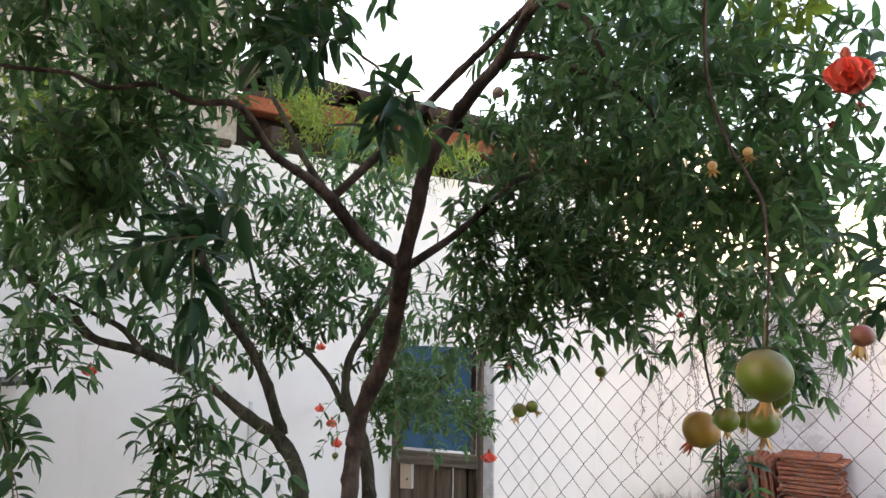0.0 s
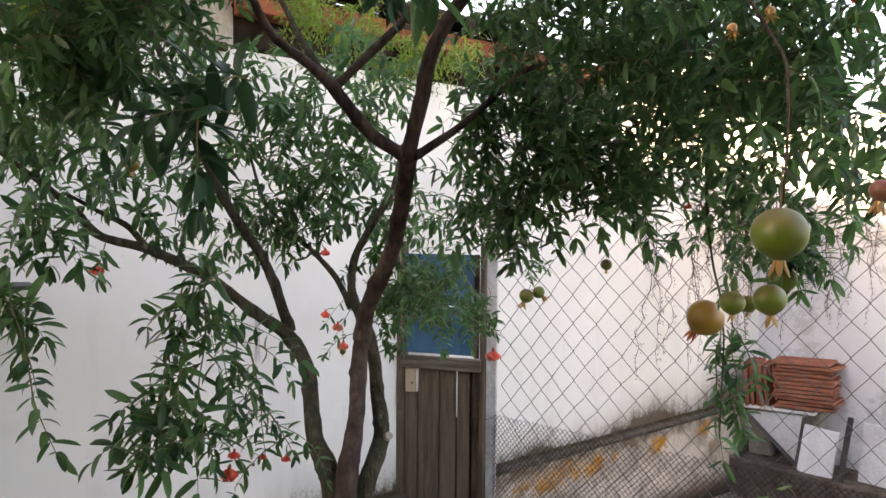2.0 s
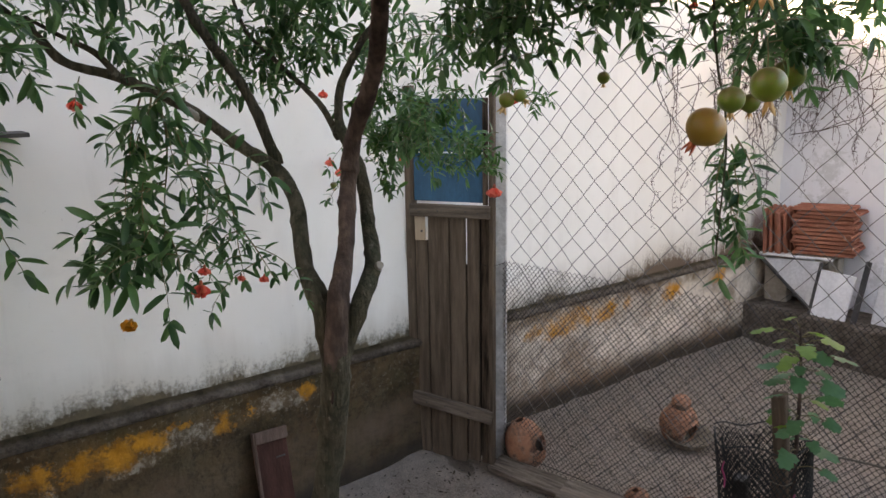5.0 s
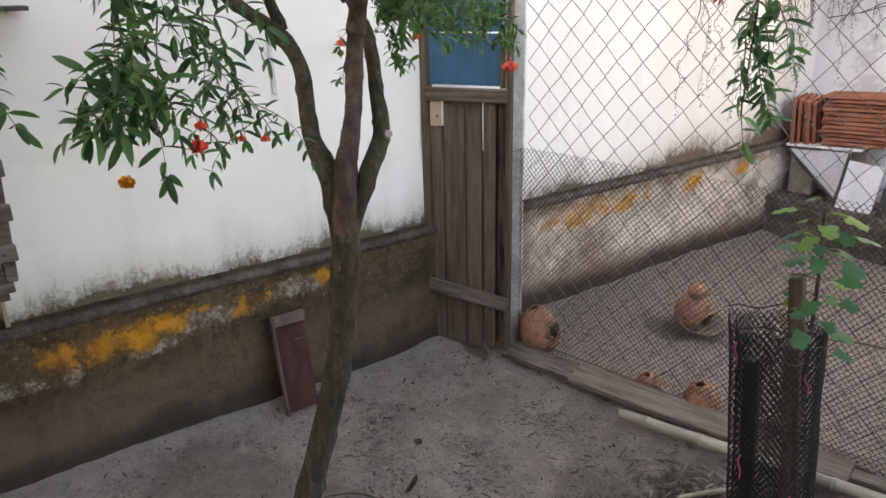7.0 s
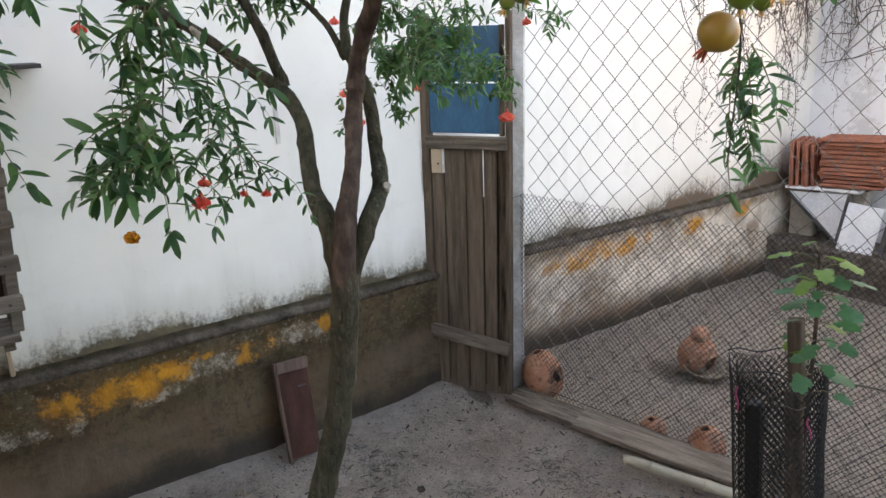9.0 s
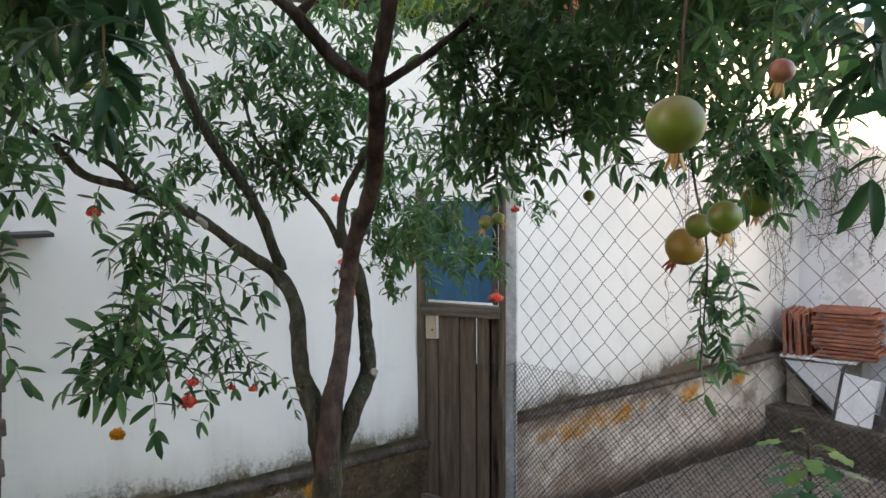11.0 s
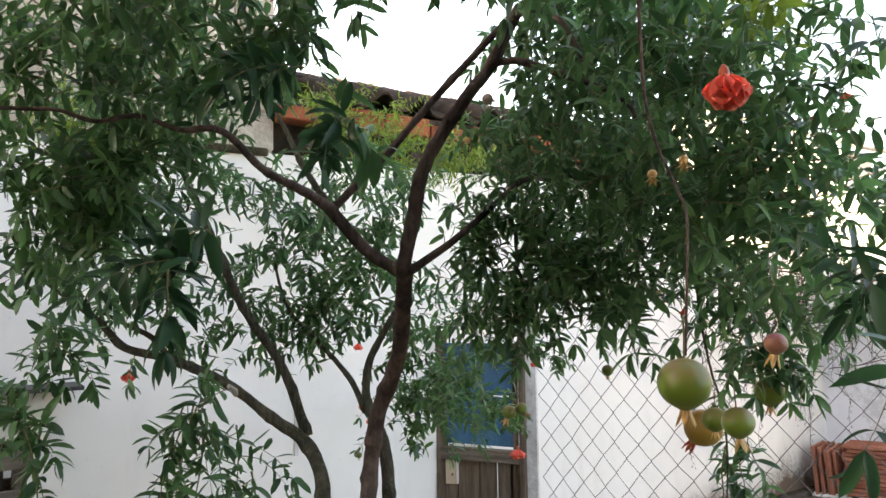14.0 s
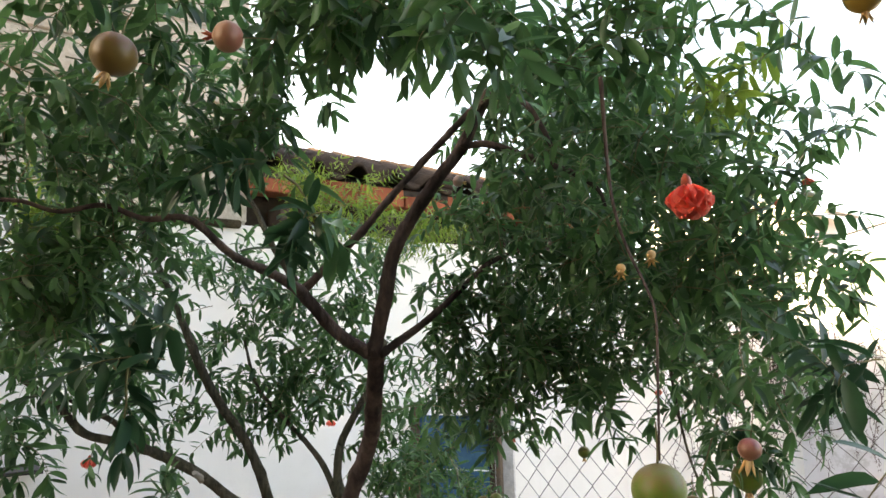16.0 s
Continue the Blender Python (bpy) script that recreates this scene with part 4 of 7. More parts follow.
def clay_pot(name, label, where, r, h, hole_turn, lean=(0, 0), side_hole=True, knob=False):
    """A hand-thrown pot with thick walls, a round mouth and a hole cut in its side."""
    pot = thing(name, label, "pot", "clay pots in the run", m=Matrix.Translation(where) @ pose(0, 0, 0, lean[0], lean[1], 0))
    sides = 36
    prof = [(0.02 * r / 0.09, 0.0), (0.62 * r, 0.004), (0.80 * r, 0.10 * h), (0.96 * r, 0.30 * h), (1.0 * r, 0.46 * h), (0.95 * r, 0.62 * h), (0.82 * r, 0.76 * h), (0.62 * r, 0.89 * h), (0.42 * r, 0.962 * h), (0.29 * r, 0.992 * h), (0.255 * r, 1.0 * h), (0.22 * r, 0.99 * h), (0.24 * r, 0.96 * h), (0.52 * r, 0.86 * h), (0.75 * r, 0.72 * h), (0.88 * r, 0.5 * h), (0.84 * r, 0.28 * h), (0.6 * r, 0.05 * h), (0.0, 0.04 * h)]
    verts, faces = lathe(prof, sides)
    mid = 0.36 if knob else 0.50
    centre = Vector((math.cos(hole_turn) * r * 0.93, math.sin(hole_turn) * r * 0.93, mid * h))
    keep = []
    for f in faces:
        c = sum((Vector(verts[i]) for i in f), Vector()) / 4
        if side_hole and (c - centre).length < r * (0.42 if not knob else 0.62) and c.xy.length > 0.2 * r:
            continue
        keep.append(f)
    verts = [(x * (1 + 0.03 * noise.noise(Vector((x * 9, y * 9, z * 9)))), y * (1 + 0.03 * noise.noise(Vector((x * 9, y * 9, z * 9 + 4)))), z) for x, y, z in verts]
    part("body", mesh_of("body", verts, keep, [M_CLAY]), None, pot)
    if side_hole:
        # thick lip round the cut hole
        rr = r * (0.42 if not knob else 0.62)
        ax = Vector((math.cos(hole_turn), math.sin(hole_turn), 0))
        side = Vector((0, 0, 1)).cross(ax)
        path = []
        for k in range(19):
            w = 2 * math.pi * k / 18
            p = side * math.cos(w) * rr * 0.98 + Vector((0, 0, 1)) * math.sin(w) * rr * 0.95
            zz = mid * h + p.z
            d = math.sqrt(max(0.05, 1 - ((zz / h - 0.47) / 0.56) ** 2)) * r
            lat = p.dot(side)
            q = ax * math.sqrt(max(0.0004, d * d - lat * lat)) * 0.97 + side * lat
            path.append(np.array((q.x, q.y, zz, r * 0.055)))
        v, f = tube(path, 6)
        part("lip", mesh_of("lip", v, f, [M_CLAY]), None, pot)
    if knob:
        v, f = lathe([(0.0, 0.0), (0.036, 0.0), (0.045, 0.02), (0.042, 0.04), (0.028, 0.056), (0.012, 0.06), (0.0, 0.058)], 14)
        part("knob", mesh_of("knob", v, f, [M_CLAY]), None, pot, m=pose(0, 0, h * 0.93))
        v, f = lathe([(0.0, 0.0), (0.06, 0.0), (0.088, 0.022), (0.103, 0.056), (0.108, 0.060), (0.100, 0.060), (0.078, 0.022), (0.0, 0.014)], 24)
        part("saucer", mesh_of("saucer", v, f, [M_BOWL]), None, pot, "shallow clay bowl at its foot", m=pose(math.cos(hole_turn) * 0.055, math.sin(hole_turn) * 0.055, 0))
    return pot


clay_pot("clay_pot", "round terracotta nest pot with a side hole, by the gate post", (0.335, 2.790, -0.012), 0.090, 0.215, 0.19, (11, -10))
clay_pot("clay_pot", "terracotta pot with a wide open side, knob and bowl", (0.60, 3.48, 0), 0.088, 0.185, 0.0, (6, 9), True, True)
clay_pot("clay_pot", "small terracotta pot with a round mouth behind the boards", (1.068, 2.945, -0.034), 0.070, 0.145, 0.6, (12, -5), False)
clay_pot("clay_pot", "smallest terracotta pot, half hidden behind the boards", (0.835, 2.905, -0.026), 0.052, 0.085, 0.6, (14, 0), False)

# ---- tile stack on its slab in the corner ----


def build_tiles():
    base = Matrix.Translation((0.066, 5.085, 0.0)) @ Matrix.Rotation(radians(11), 4, "Z") @ Matrix.Rotation(radians(-2.2), 4, "Y")
    slab = thing("slab_shelf", "thin pale cement slab on grey blocks in the corner", "shelf", m=base)
    part("slab", box(-0.005, 0.0, 0.545, 0.425, 0.235, 0.562, 0.003, worn=0.003), M_CONCRETE, slab)
    part("support_block", box(0.0, 0.10, -0.02, 0.14, 0.22, 0.543, 0.006), M_MORTAR, slab)
    part("support_block", box(0.30, 0.10, -0.05, 0.44, 0.22, 0.543, 0.006), M_MORTAR, slab)
    # Added step holds up the boards; its dark face stands in for shade.
    thing("low_step", "low dark step added at the shaded foot of the end wall", "step", kind="structure", data=from_bm("low_step", box(-0.02, 5.00, -0.03, 1.05, 5.38, 0.235, 0.01, worn=0.008), M_LEDGE))
    rng = random.Random(5)
    tile = bmesh.new()
    box(-0.172, -0.11, 0, 0.172, 0.11, 0.012, 0.003, tile)
    for y in (-0.10, -0.035, 0.035, 0.10):
        box(-0.167, y - 0.010, 0.0115, 0.167, y + 0.010, 0.019, 0.002, tile)
    box(-0.172, -0.10, -0.010, -0.152, 0.10, 0.001, 0.002, tile)
    tile = from_bm("flat_tile", tile, M_TILE)
    short = bmesh.new()
    box(-0.145, -0.10, 0, 0.145, 0.10, 0.012, 0.003, short)
    for y in (-0.09, -0.03, 0.03, 0.09):
        box(-0.14, y - 0.010, 0.0115, 0.14, y + 0.010, 0.019, 0.002, short)
    short = from_bm("short_tile", short, M_TILE)
    for i in range(12):
        thing("flat_tile", "stacked red clay roof tile", "roof tile", "stack of roof tiles", data=tile, m=base @ pose(0.352 + 0.02 * (i % 3 == 1) + rng.uniform(-0.014, 0.014), 0.112 + rng.uniform(-0.014, 0.014), 0.575 + i * 0.0252, 0, rng.uniform(-1.0, 1.0), rng.uniform(-4, 4)))
    for i in range(5):
        thing("upright_tile", "red clay roof tile standing on edge beside the stack", "roof tile", "stack of roof tiles", data=short, m=base @ pose(0.020 + i * 0.030, 0.105 + rng.uniform(-0.02, 0.02), 0.708 - 0.004 * i, 90, 86 + rng.uniform(-3, 3) - i * 2.2, 90 + rng.uniform(-6, 6)))
    pan = thing("white_board", "white board with a dark edge leaning under the slab", "board", m=Matrix.Translation((0.412, 5.06, 0.238)) @ pose(0, 0, 0, -10, 5, 8))
    part("sheet", box(0, -0.012, 0, 0.195, 0.0, 0.285, 0.002), M_PANEL, pan)
    part("edge_strip", box(-0.018, -0.015, 0, -0.001, 0.003, 0.325, 0.002), M_DARK, pan)
    pan = thing("white_board", "larger pale board sloping under the slab", "board", m=base)
    bm = bmesh.new()
    pts = [(0.02, 0.53), (0.365, 0.535), (0.335, 0.235), (0.305, 0.235)]
    lo = [bm.verts.new((x, 0.012, z)) for x, z in pts]
    hi = [bm.verts.new((x, 0.030, z)) for x, z in pts]
    bm.faces.new(lo)
    bm.faces.new(hi[::-1])
    for i in range(4):
        bm.faces.new((lo[i], hi[i], hi[(i + 1) % 4], lo[(i + 1) % 4]))
    part("sheet", bm, M_PANEL, pan)
    part("brace", box(0, -0.018, -0.008, 0.41, 0.0, 0.008, 0.002), M_DARK, pan, m=pose(0.012, 0.008, 0.528, 0, 44.5, 0))
    pan = thing("white_board", "grey board leaning against the end wall", "board", m=Matrix.Translation((0.72, 5.16, 0.235)) @ pose(0, 0, 0, -12, 0, 0))
    part("sheet", box(0, -0.012, 0, 0.36, 0.0, 0.34, 0.002), M_PANEL, pan)
    pan = thing("timber_offcut", "dark timber offcut leaning beside the boards", "board", m=pose(0.64, 5.08, 0.232, -10, 4, 0))
    part("offcut", box(0, -0.02, 0, 0.030, 0.0, 0.38, 0.003), M_DARK, pan)


build_tiles()

# ---- things by the wall ----


M_HATCH_FRAME = rough_surface("hatch_frame", (0.05, 0.033, 0.027), (0.15, 0.105, 0.085), 6, 0.85, 0.6, (6, 6, 1), 45)


def build_red_panel():
    m = Matrix.Translation((0.125, 1.640, 0.0)) @ Matrix.Rotation(radians(90 - 2), 4, "Z") @ Matrix.Rotation(radians(-12.5), 4, "X")
    p = thing("leaning_hatch", "old red-brown wooden hatch leaning on the plinth", "hatch", m=m)
    part("board", box(0.0, -0.008, 0.0, 0.120, 0.008, 0.372, 0.003, worn=0.002), M_RED_PANEL, p)
    part("top_batten", box(-0.004, -0.020, 0.345, 0.124, -0.0085, 0.390, 0.003, worn=0.002), M_HATCH_FRAME, p)
    part("side_batten", box(-0.012, -0.018, -0.015, -0.001, 0.010, 0.388, 0.003, worn=0.002), M_HATCH_FRAME, p)
    part("latch_plate", box(0.07, -0.013, 0.275, 0.105, -0.0085, 0.281, 0.001), M_DARK, p)


build_red_panel()


def build_crate():
    """A slatted crate used as a plant stand."""
    c = thing("slatted_crate", "grey weathered slatted crate on short legs by the wall", "crate")
    y0, x0, x1 = 0.05, 0.02, 0.20
    ends = (0.868, 0.876, 0.885, 0.894, 0.903)
    levels = (0.848, 0.963, 1.088, 1.208, 1.316)
    for x in (x0 + 0.02, x1 - 0.036):
        part("upright", box(x, y0 + 0.03, 0.785, x + 0.03, y0 + 0.062, 1.372, 0.003), M_CRATE, c)
        part("upright", box(x, -0.022, 0, x + 0.031, 0.010, 0.59, 0.003), M_CRATE, c, m=pose(0, 0.848, 0.783, -3.4, 0, 0))
    rng = random.Random(6)
    for y1, z in zip(ends, levels):
        k = rng.uniform(-0.004, 0.004)
        part("slat", box(x1 - 0.004, y0, z, x1 + 0.012, y1 + k, z + 0.050, 0.003, worn=0.002), M_CRATE, c)
        part("slat", box(x0, y0, z, x0 + 0.016, y1 + k, z + 0.050, 0.003), M_CRATE, c)
        part("end_slat", box(x0 + 0.017, y1 - 0.022, z + 0.002, x1 - 0.005, y1 - 0.008, z + 0.048, 0.003), M_CRATE, c)
        n = bmesh.new()
        bmesh.ops.create_cone(n, cap_ends=True, segments=8, radius1=0.005, radius2=0.004, depth=0.004, matrix=pose(x1 + 0.0135, y1 - 0.032, z + 0.024, 0, 90, 0))
        part("nail", n, M_DARK, c)
    # Dark sheet added inside the crate; it stands for shade between slats.
    part("lining", box(x0 + 0.02, y0 + 0.01, 0.80, x0 + 0.03, 0.835, 1.36, 0.001), M_SOFFIT, c, "dark sheet for the shade between the slats")
    part("floor_board", box(x0 + 0.018, y0 + 0.002, 0.757, x1 + 0.012, 0.846, 0.783, 0.003, worn=0.002), M_CRATE, c)
    for y in (y0 + 0.05, 0.80):
        part("leg", box(-0.022, y, 0.57, -0.004, y + 0.016, 0.757, 0.003), M_PLANK_PALE, c)
        part("bracket", box(-0.029, y, 0.728, 0.19, y + 0.028, 0.756, 0.003), M_CRATE, c)


build_crate()
bar = thing("shelf_bar", "thin dark metal shelf fixed to the white wall", "shelf")
part("plate", box(-0.06, -0.4, 1.512, 0.128, 1.036, 1.524, 0.001), M_DARK, bar)
part("bracket", box(-0.030, 0.70, 1.40, -0.022, 0.73, 1.511, 0.001), M_DARK, bar)
strip = thing("white_strip", "short pale plastic strip fixed to the white wall", "strip", data=from_bm("white_strip", box(-0.031, 1.766, 1.197, -0.021, 1.782, 1.40, 0.002), M_CONCRETE))

# ---- leaves ----


def leaf_shape(length, width, curl, fold, rows=5):
    """Lance-shaped blade along +x, folded along its midrib and curling down; vertices (n, 3) and faces."""
    v, f = [], []
    for i in range(rows + 1):
        t = i / rows
        w = width * 0.5 * (math.sin(math.pi * min(1, t * 0.90 + 0.06)) ** 0.5) if 0 < i < rows else 0.0
        x, z = length * t * (1 - 0.12 * abs(curl) * t), -curl * length * t * t
        if i in (0, rows):
            v.append((x, 0, z))
        else:
            v += [(x, w, z + fold * w), (x, 0, z), (x, -w, z + fold * w)]
    f.append((0, 2, 1))
    f.append((0, 3, 2))
    for i in range(rows - 2):
        a = 1 + i * 3
        f += [(a, a + 1, a + 4, a + 3), (a + 1, a + 2, a + 5, a + 4)]
    a, e = 1 + (rows - 2) * 3, 1 + (rows - 1) * 3
    f += [(a, a + 1, e), (a + 1, a + 2, e)]
    return np.array(v), f


BLADES = [leaf_shape(1.0, w, c, fd) for w, c, fd in ((0.26, 0.16, 0.38), (0.29, 0.36, 0.42), (0.25, 0.58, 0.38), (0.32, 0.24, 0.28), (0.26, 0.45, 0.48), (0.25, -0.12, 0.42))]
FINE = [leaf_shape(1.0, w, c, fd, 3) for w, c, fd in ((0.17, 0.15, 0.3), (0.20, 0.3, 0.3), (0.15, 0.0, 0.3))]
OVALS = [leaf_shape(1.0, w, c, fd) for w, c, fd in ((0.36, 0.15, 0.3), (0.40, 0.3, 0.4), (0.34, 0.05, 0.5))]


class Spray:
    """Collects twigs and leaves into one mesh."""

    def __init__(self, seed):
        self.rng = random.Random(seed)
        self.v, self.f, self.mi, self.count = [], [], [], 0

    def add(self, verts, faces, slot):
        self.v.append(np.asarray([tuple(p) for p in verts], float))
        self.f += [tuple(self.count + i for i in q) for q in faces]
        self.mi += [slot] * len(faces)
        self.count += len(verts)

    def leaf(self, at, way, length, blades=BLADES):
        r = self.rng
        vs, fs = r.choice(blades)
        x = Vector(way).normalized()
        up = Vector((r.gauss(0, 0.5), r.gauss(0, 0.5), 1))
        y = up.cross(x)
        y = y.normalized() if y.length > 1e-3 else Vector((0, 1, 0))
        z = x.cross(y)
        m = np.array((x, y, z)) * length
        self.add(vs @ m + np.array(at), fs, 0)

    def twig(self, a, way, length, leaf, droop, nodes, thick=0.0011, whorl=2, blades=BLADES, spread=1.0):
        r = self.rng
        p, d = Vector(a), Vector(way).normalized()
        step = length / nodes
        path = [np.array((*p, thick))]
        turn = r.uniform(0, 6.3)
        for i in range(nodes):
            d = (d + Vector((r.gauss(0, 0.09), r.gauss(0, 0.09), r.gauss(0, 0.06) - droop / nodes))).normalized()
            p = p + d * step
            path.append(np.array((*p, thick * (1 - 0.7 * (i + 1) / nodes))))
            turn += 1.57 + r.gauss(0, 0.3)
            s = d.cross(Vector((0.2, 0.3, 0.93)))
            s = s.normalized() if s.length > 1e-3 else Vector((1, 0, 0))
            u = s.cross(d)
            for k in range(whorl):
                if r.random() < 0.12:
                    continue
                w = turn + 2 * math.pi * k / whorl + r.gauss(0, 0.25)
                o = s * math.cos(w) + u * math.sin(w)
                lw = d * r.uniform(0.05, 0.6) + o * spread * r.uniform(0.7, 1.1) + Vector((0, 0, r.gauss(-0.03, 0.2)))
                self.leaf(p, lw, leaf * r.uniform(0.62, 1.18) * (1 - 0.25 * i / nodes), blades)
        for k in range(2):
            self.leaf(p, d + Vector((r.gauss(0, 0.35), r.gauss(0, 0.35), r.gauss(0, 0.3))), leaf * r.uniform(0.6, 0.95), blades)
        vs, fs = tube(path, 3, cap=False)
        self.add(vs, fs, 1)

    def done(self, name, parent, mats, label=""):
        me = mesh_of(name, np.concatenate(self.v), self.f, mats, True, self.mi)
        ob = new(name, me)
        ob.parent = parent
        return tagged(ob, label, kind="stuff")


SEED = [100]


def clump(parent, where, r, rz, twigs, leaf=0.042, length=0.16, droop=0.9, mats=None, nodes=12, whorl=2, blades=BLADES, away=None, name="leaf_spray", label=""):
    """A loose spray of leafy twigs in an oval space round where."""
    SEED[0] += 1
    s = Spray(SEED[0])
    g = s.rng
    leaf *= 1.04 if leaf < 0.05 else 1.0
    for _ in range(max(2, round(twigs * 0.75))):
        w, k = g.uniform(0, 6.283), g.random() ** 0.5
        q = Vector((math.cos(w) * k * r, math.sin(w) * k * r, g.uniform(-1, 1) * rz * math.sqrt(max(0.05, 1 - k * k * 0.8))))
        out = Vector((q.x / r, q.y / r, 0.35 * q.z / rz)) * 0.7 + Vector((g.gauss(0, 0.6), g.gauss(0, 0.6), g.gauss(0.05, 0.35)))
        if away:
            out += Vector(away)
        ln = length * g.uniform(0.55, 1.25)
        s.twig(Vector(where) + q - out.normalized() * ln * 0.4 + Vector((0, 0, ln * 0.3 * droop)), out, ln, leaf, droop, max(4, int(nodes * ln / length)), whorl=whorl, blades=blades)
    return s.done(name, parent, mats or [M_LEAF, M_STALK], label)


def hanging(parent, top, way, length, leaf, mats=None, nodes=14, droop=1.2, whorl=3, side=0, side_len=0.12, blades=BLADES, spread=1.0, thick=0.0018, name="hanging_spray"):
    """One long drooping shoot with leaves all along and some side twigs."""
    SEED[0] += 1
    s = Spray(SEED[0])
    g = s.rng
    s.twig(top, way, length, leaf, droop, nodes, thick, whorl, blades, spread)
    line = [Vector(q[:3]) for q in s.v[-1].reshape(-1, 3, 3).mean(axis=1)] if side else []
    for i in range(side):
        p = line[min(len(line) - 1, 1 + int(i * (len(line) - 2) / max(1, side)))]
        s.twig(p, (g.gauss(0, 1), g.gauss(0, 1), -0.1), side_len * g.uniform(0.6, 1.3), leaf * 0.9, 0.9, 7, thick * 0.6, 2, blades)
    return s.done(name, parent, mats or [M_LEAF, M_STALK])


def limb(parent, name, pts, sides=12, mat=None, lumpy=0.16, label=""):
    path = smooth_path(pts, 9)
    g = random.Random(int(abs(pts[0][0]) * 999) + len(pts))
    gap = 0.0
    for a, b in zip(path, path[1:]):
        gap -= float(np.linalg.norm(b[:3] - a[:3]))
        if gap < 0 and lumpy:
            gap = g.uniform(0.05, 0.14)
            k, w = g.uniform(0.05, 0.17), b[3] * g.uniform(0.5, 1.1)
            for q in path:
                q[3] *= 1 + k * math.exp(-(np.linalg.norm(q[:3] - b[:3]) / w) ** 2)
            b[:2] += np.array((g.uniform(-0.12, 0.12), g.uniform(-0.12, 0.12))) * b[3]
    v, f = tube(path, sides, lumpy)
    return part(name, mesh_of(name, v, f, [mat or M_BARK], mat is not M_CUT), None, parent, label)


def fruit(parent, at, d, mat=None, calyx=None, tip=(0, 0, -1), teeth=6, flare=0.55, label="", stalk=0.03, calyx_size=1.0):
    """A fruit with slightly ribbed rind, a crown of pointed sepals at its tip and a stalk."""
    mat, calyx = mat or M_FRUIT, calyx or M_CALYX
    n, sides = 14, 24
    verts, faces = [], []
    for i in range(n + 1):
        t = math.pi * i / n
        for k in range(sides):
            w = 2 * math.pi * k / sides
            rr = math.sin(t) * (1 + 0.022 * math.cos(5 * w + 0.6) * math.sin(t) + 0.01 * math.cos(3 * w))
            z = math.cos(t) * (0.93 if math.cos(t) > 0 else 0.96)
            if t > math.pi * 0.86:
                z -= 0.10 * (t / math.pi - 0.86) / 0.14
            verts.append((rr * math.cos(w), rr * math.sin(w), z))
    for i in range(n):
        for k in range(sides):
            j = (k + 1) % sides
            faces.append((i * sides + k, (i + 1) * sides + k, (i + 1) * sides + j, i * sides + j))
    q = (-Vector(tip)).to_track_quat("Z", "Y").to_matrix().to_4x4()
    ob = part("fruit", mesh_of("fruit", verts, faces, [mat]), None, parent, label, m=Matrix.Translation(at) @ q @ Matrix.Diagonal((d / 2, d / 2, d / 2, 1)))
    v2, f2 = [], []
    base, mid, ln = 0.20 * calyx_size, 0.27 * calyx_size, 0.62 * calyx_size
    for k in range(teeth):
        a0 = 2 * math.pi * k / teeth
        da = 2 * math.pi / teeth * 0.5
        n0 = len(v2)
        for tt, wd, rad in ((0.0, 1.0, base), (0.3, 1.0, mid * 0.9), (0.62, 0.62, mid * (1 + flare * 0.35)), (1.0, 0.04, mid * (1 + flare))):
            for sgn in (-1, 1):
                for th in (0, 0.03):
                    a = a0 + sgn * da * wd
                    v2.append(((rad - th) * math.cos(a), (rad - th) * math.sin(a), -0.98 - ln * tt))
        for i in range(3):
            b = n0 + i * 4
            f2 += [(b, b + 2, b + 6, b + 4), (b + 1, b + 5, b + 7, b + 3), (b, b + 4, b + 5, b + 1), (b + 2, b + 3, b + 7, b + 6)]
        f2.append((n0 + 12, n0 + 14, n0 + 15, n0 + 13))
    part("calyx", mesh_of("calyx", v2, f2, [calyx]), None, ob, "pale pointed calyx" if calyx is M_CALYX else "red calyx")
    st, sf = tube(smooth_path([(0, 0, 0.9, 0.05), (0.02, 0.03, 0.9 + stalk / d, 0.04), (0.03, 0.0, 0.9 + 2 * stalk / d, 0.035)], 4), 6)
    part("stalk", mesh_of("stalk", st, sf, [M_STALK]), None, ob)
    return ob


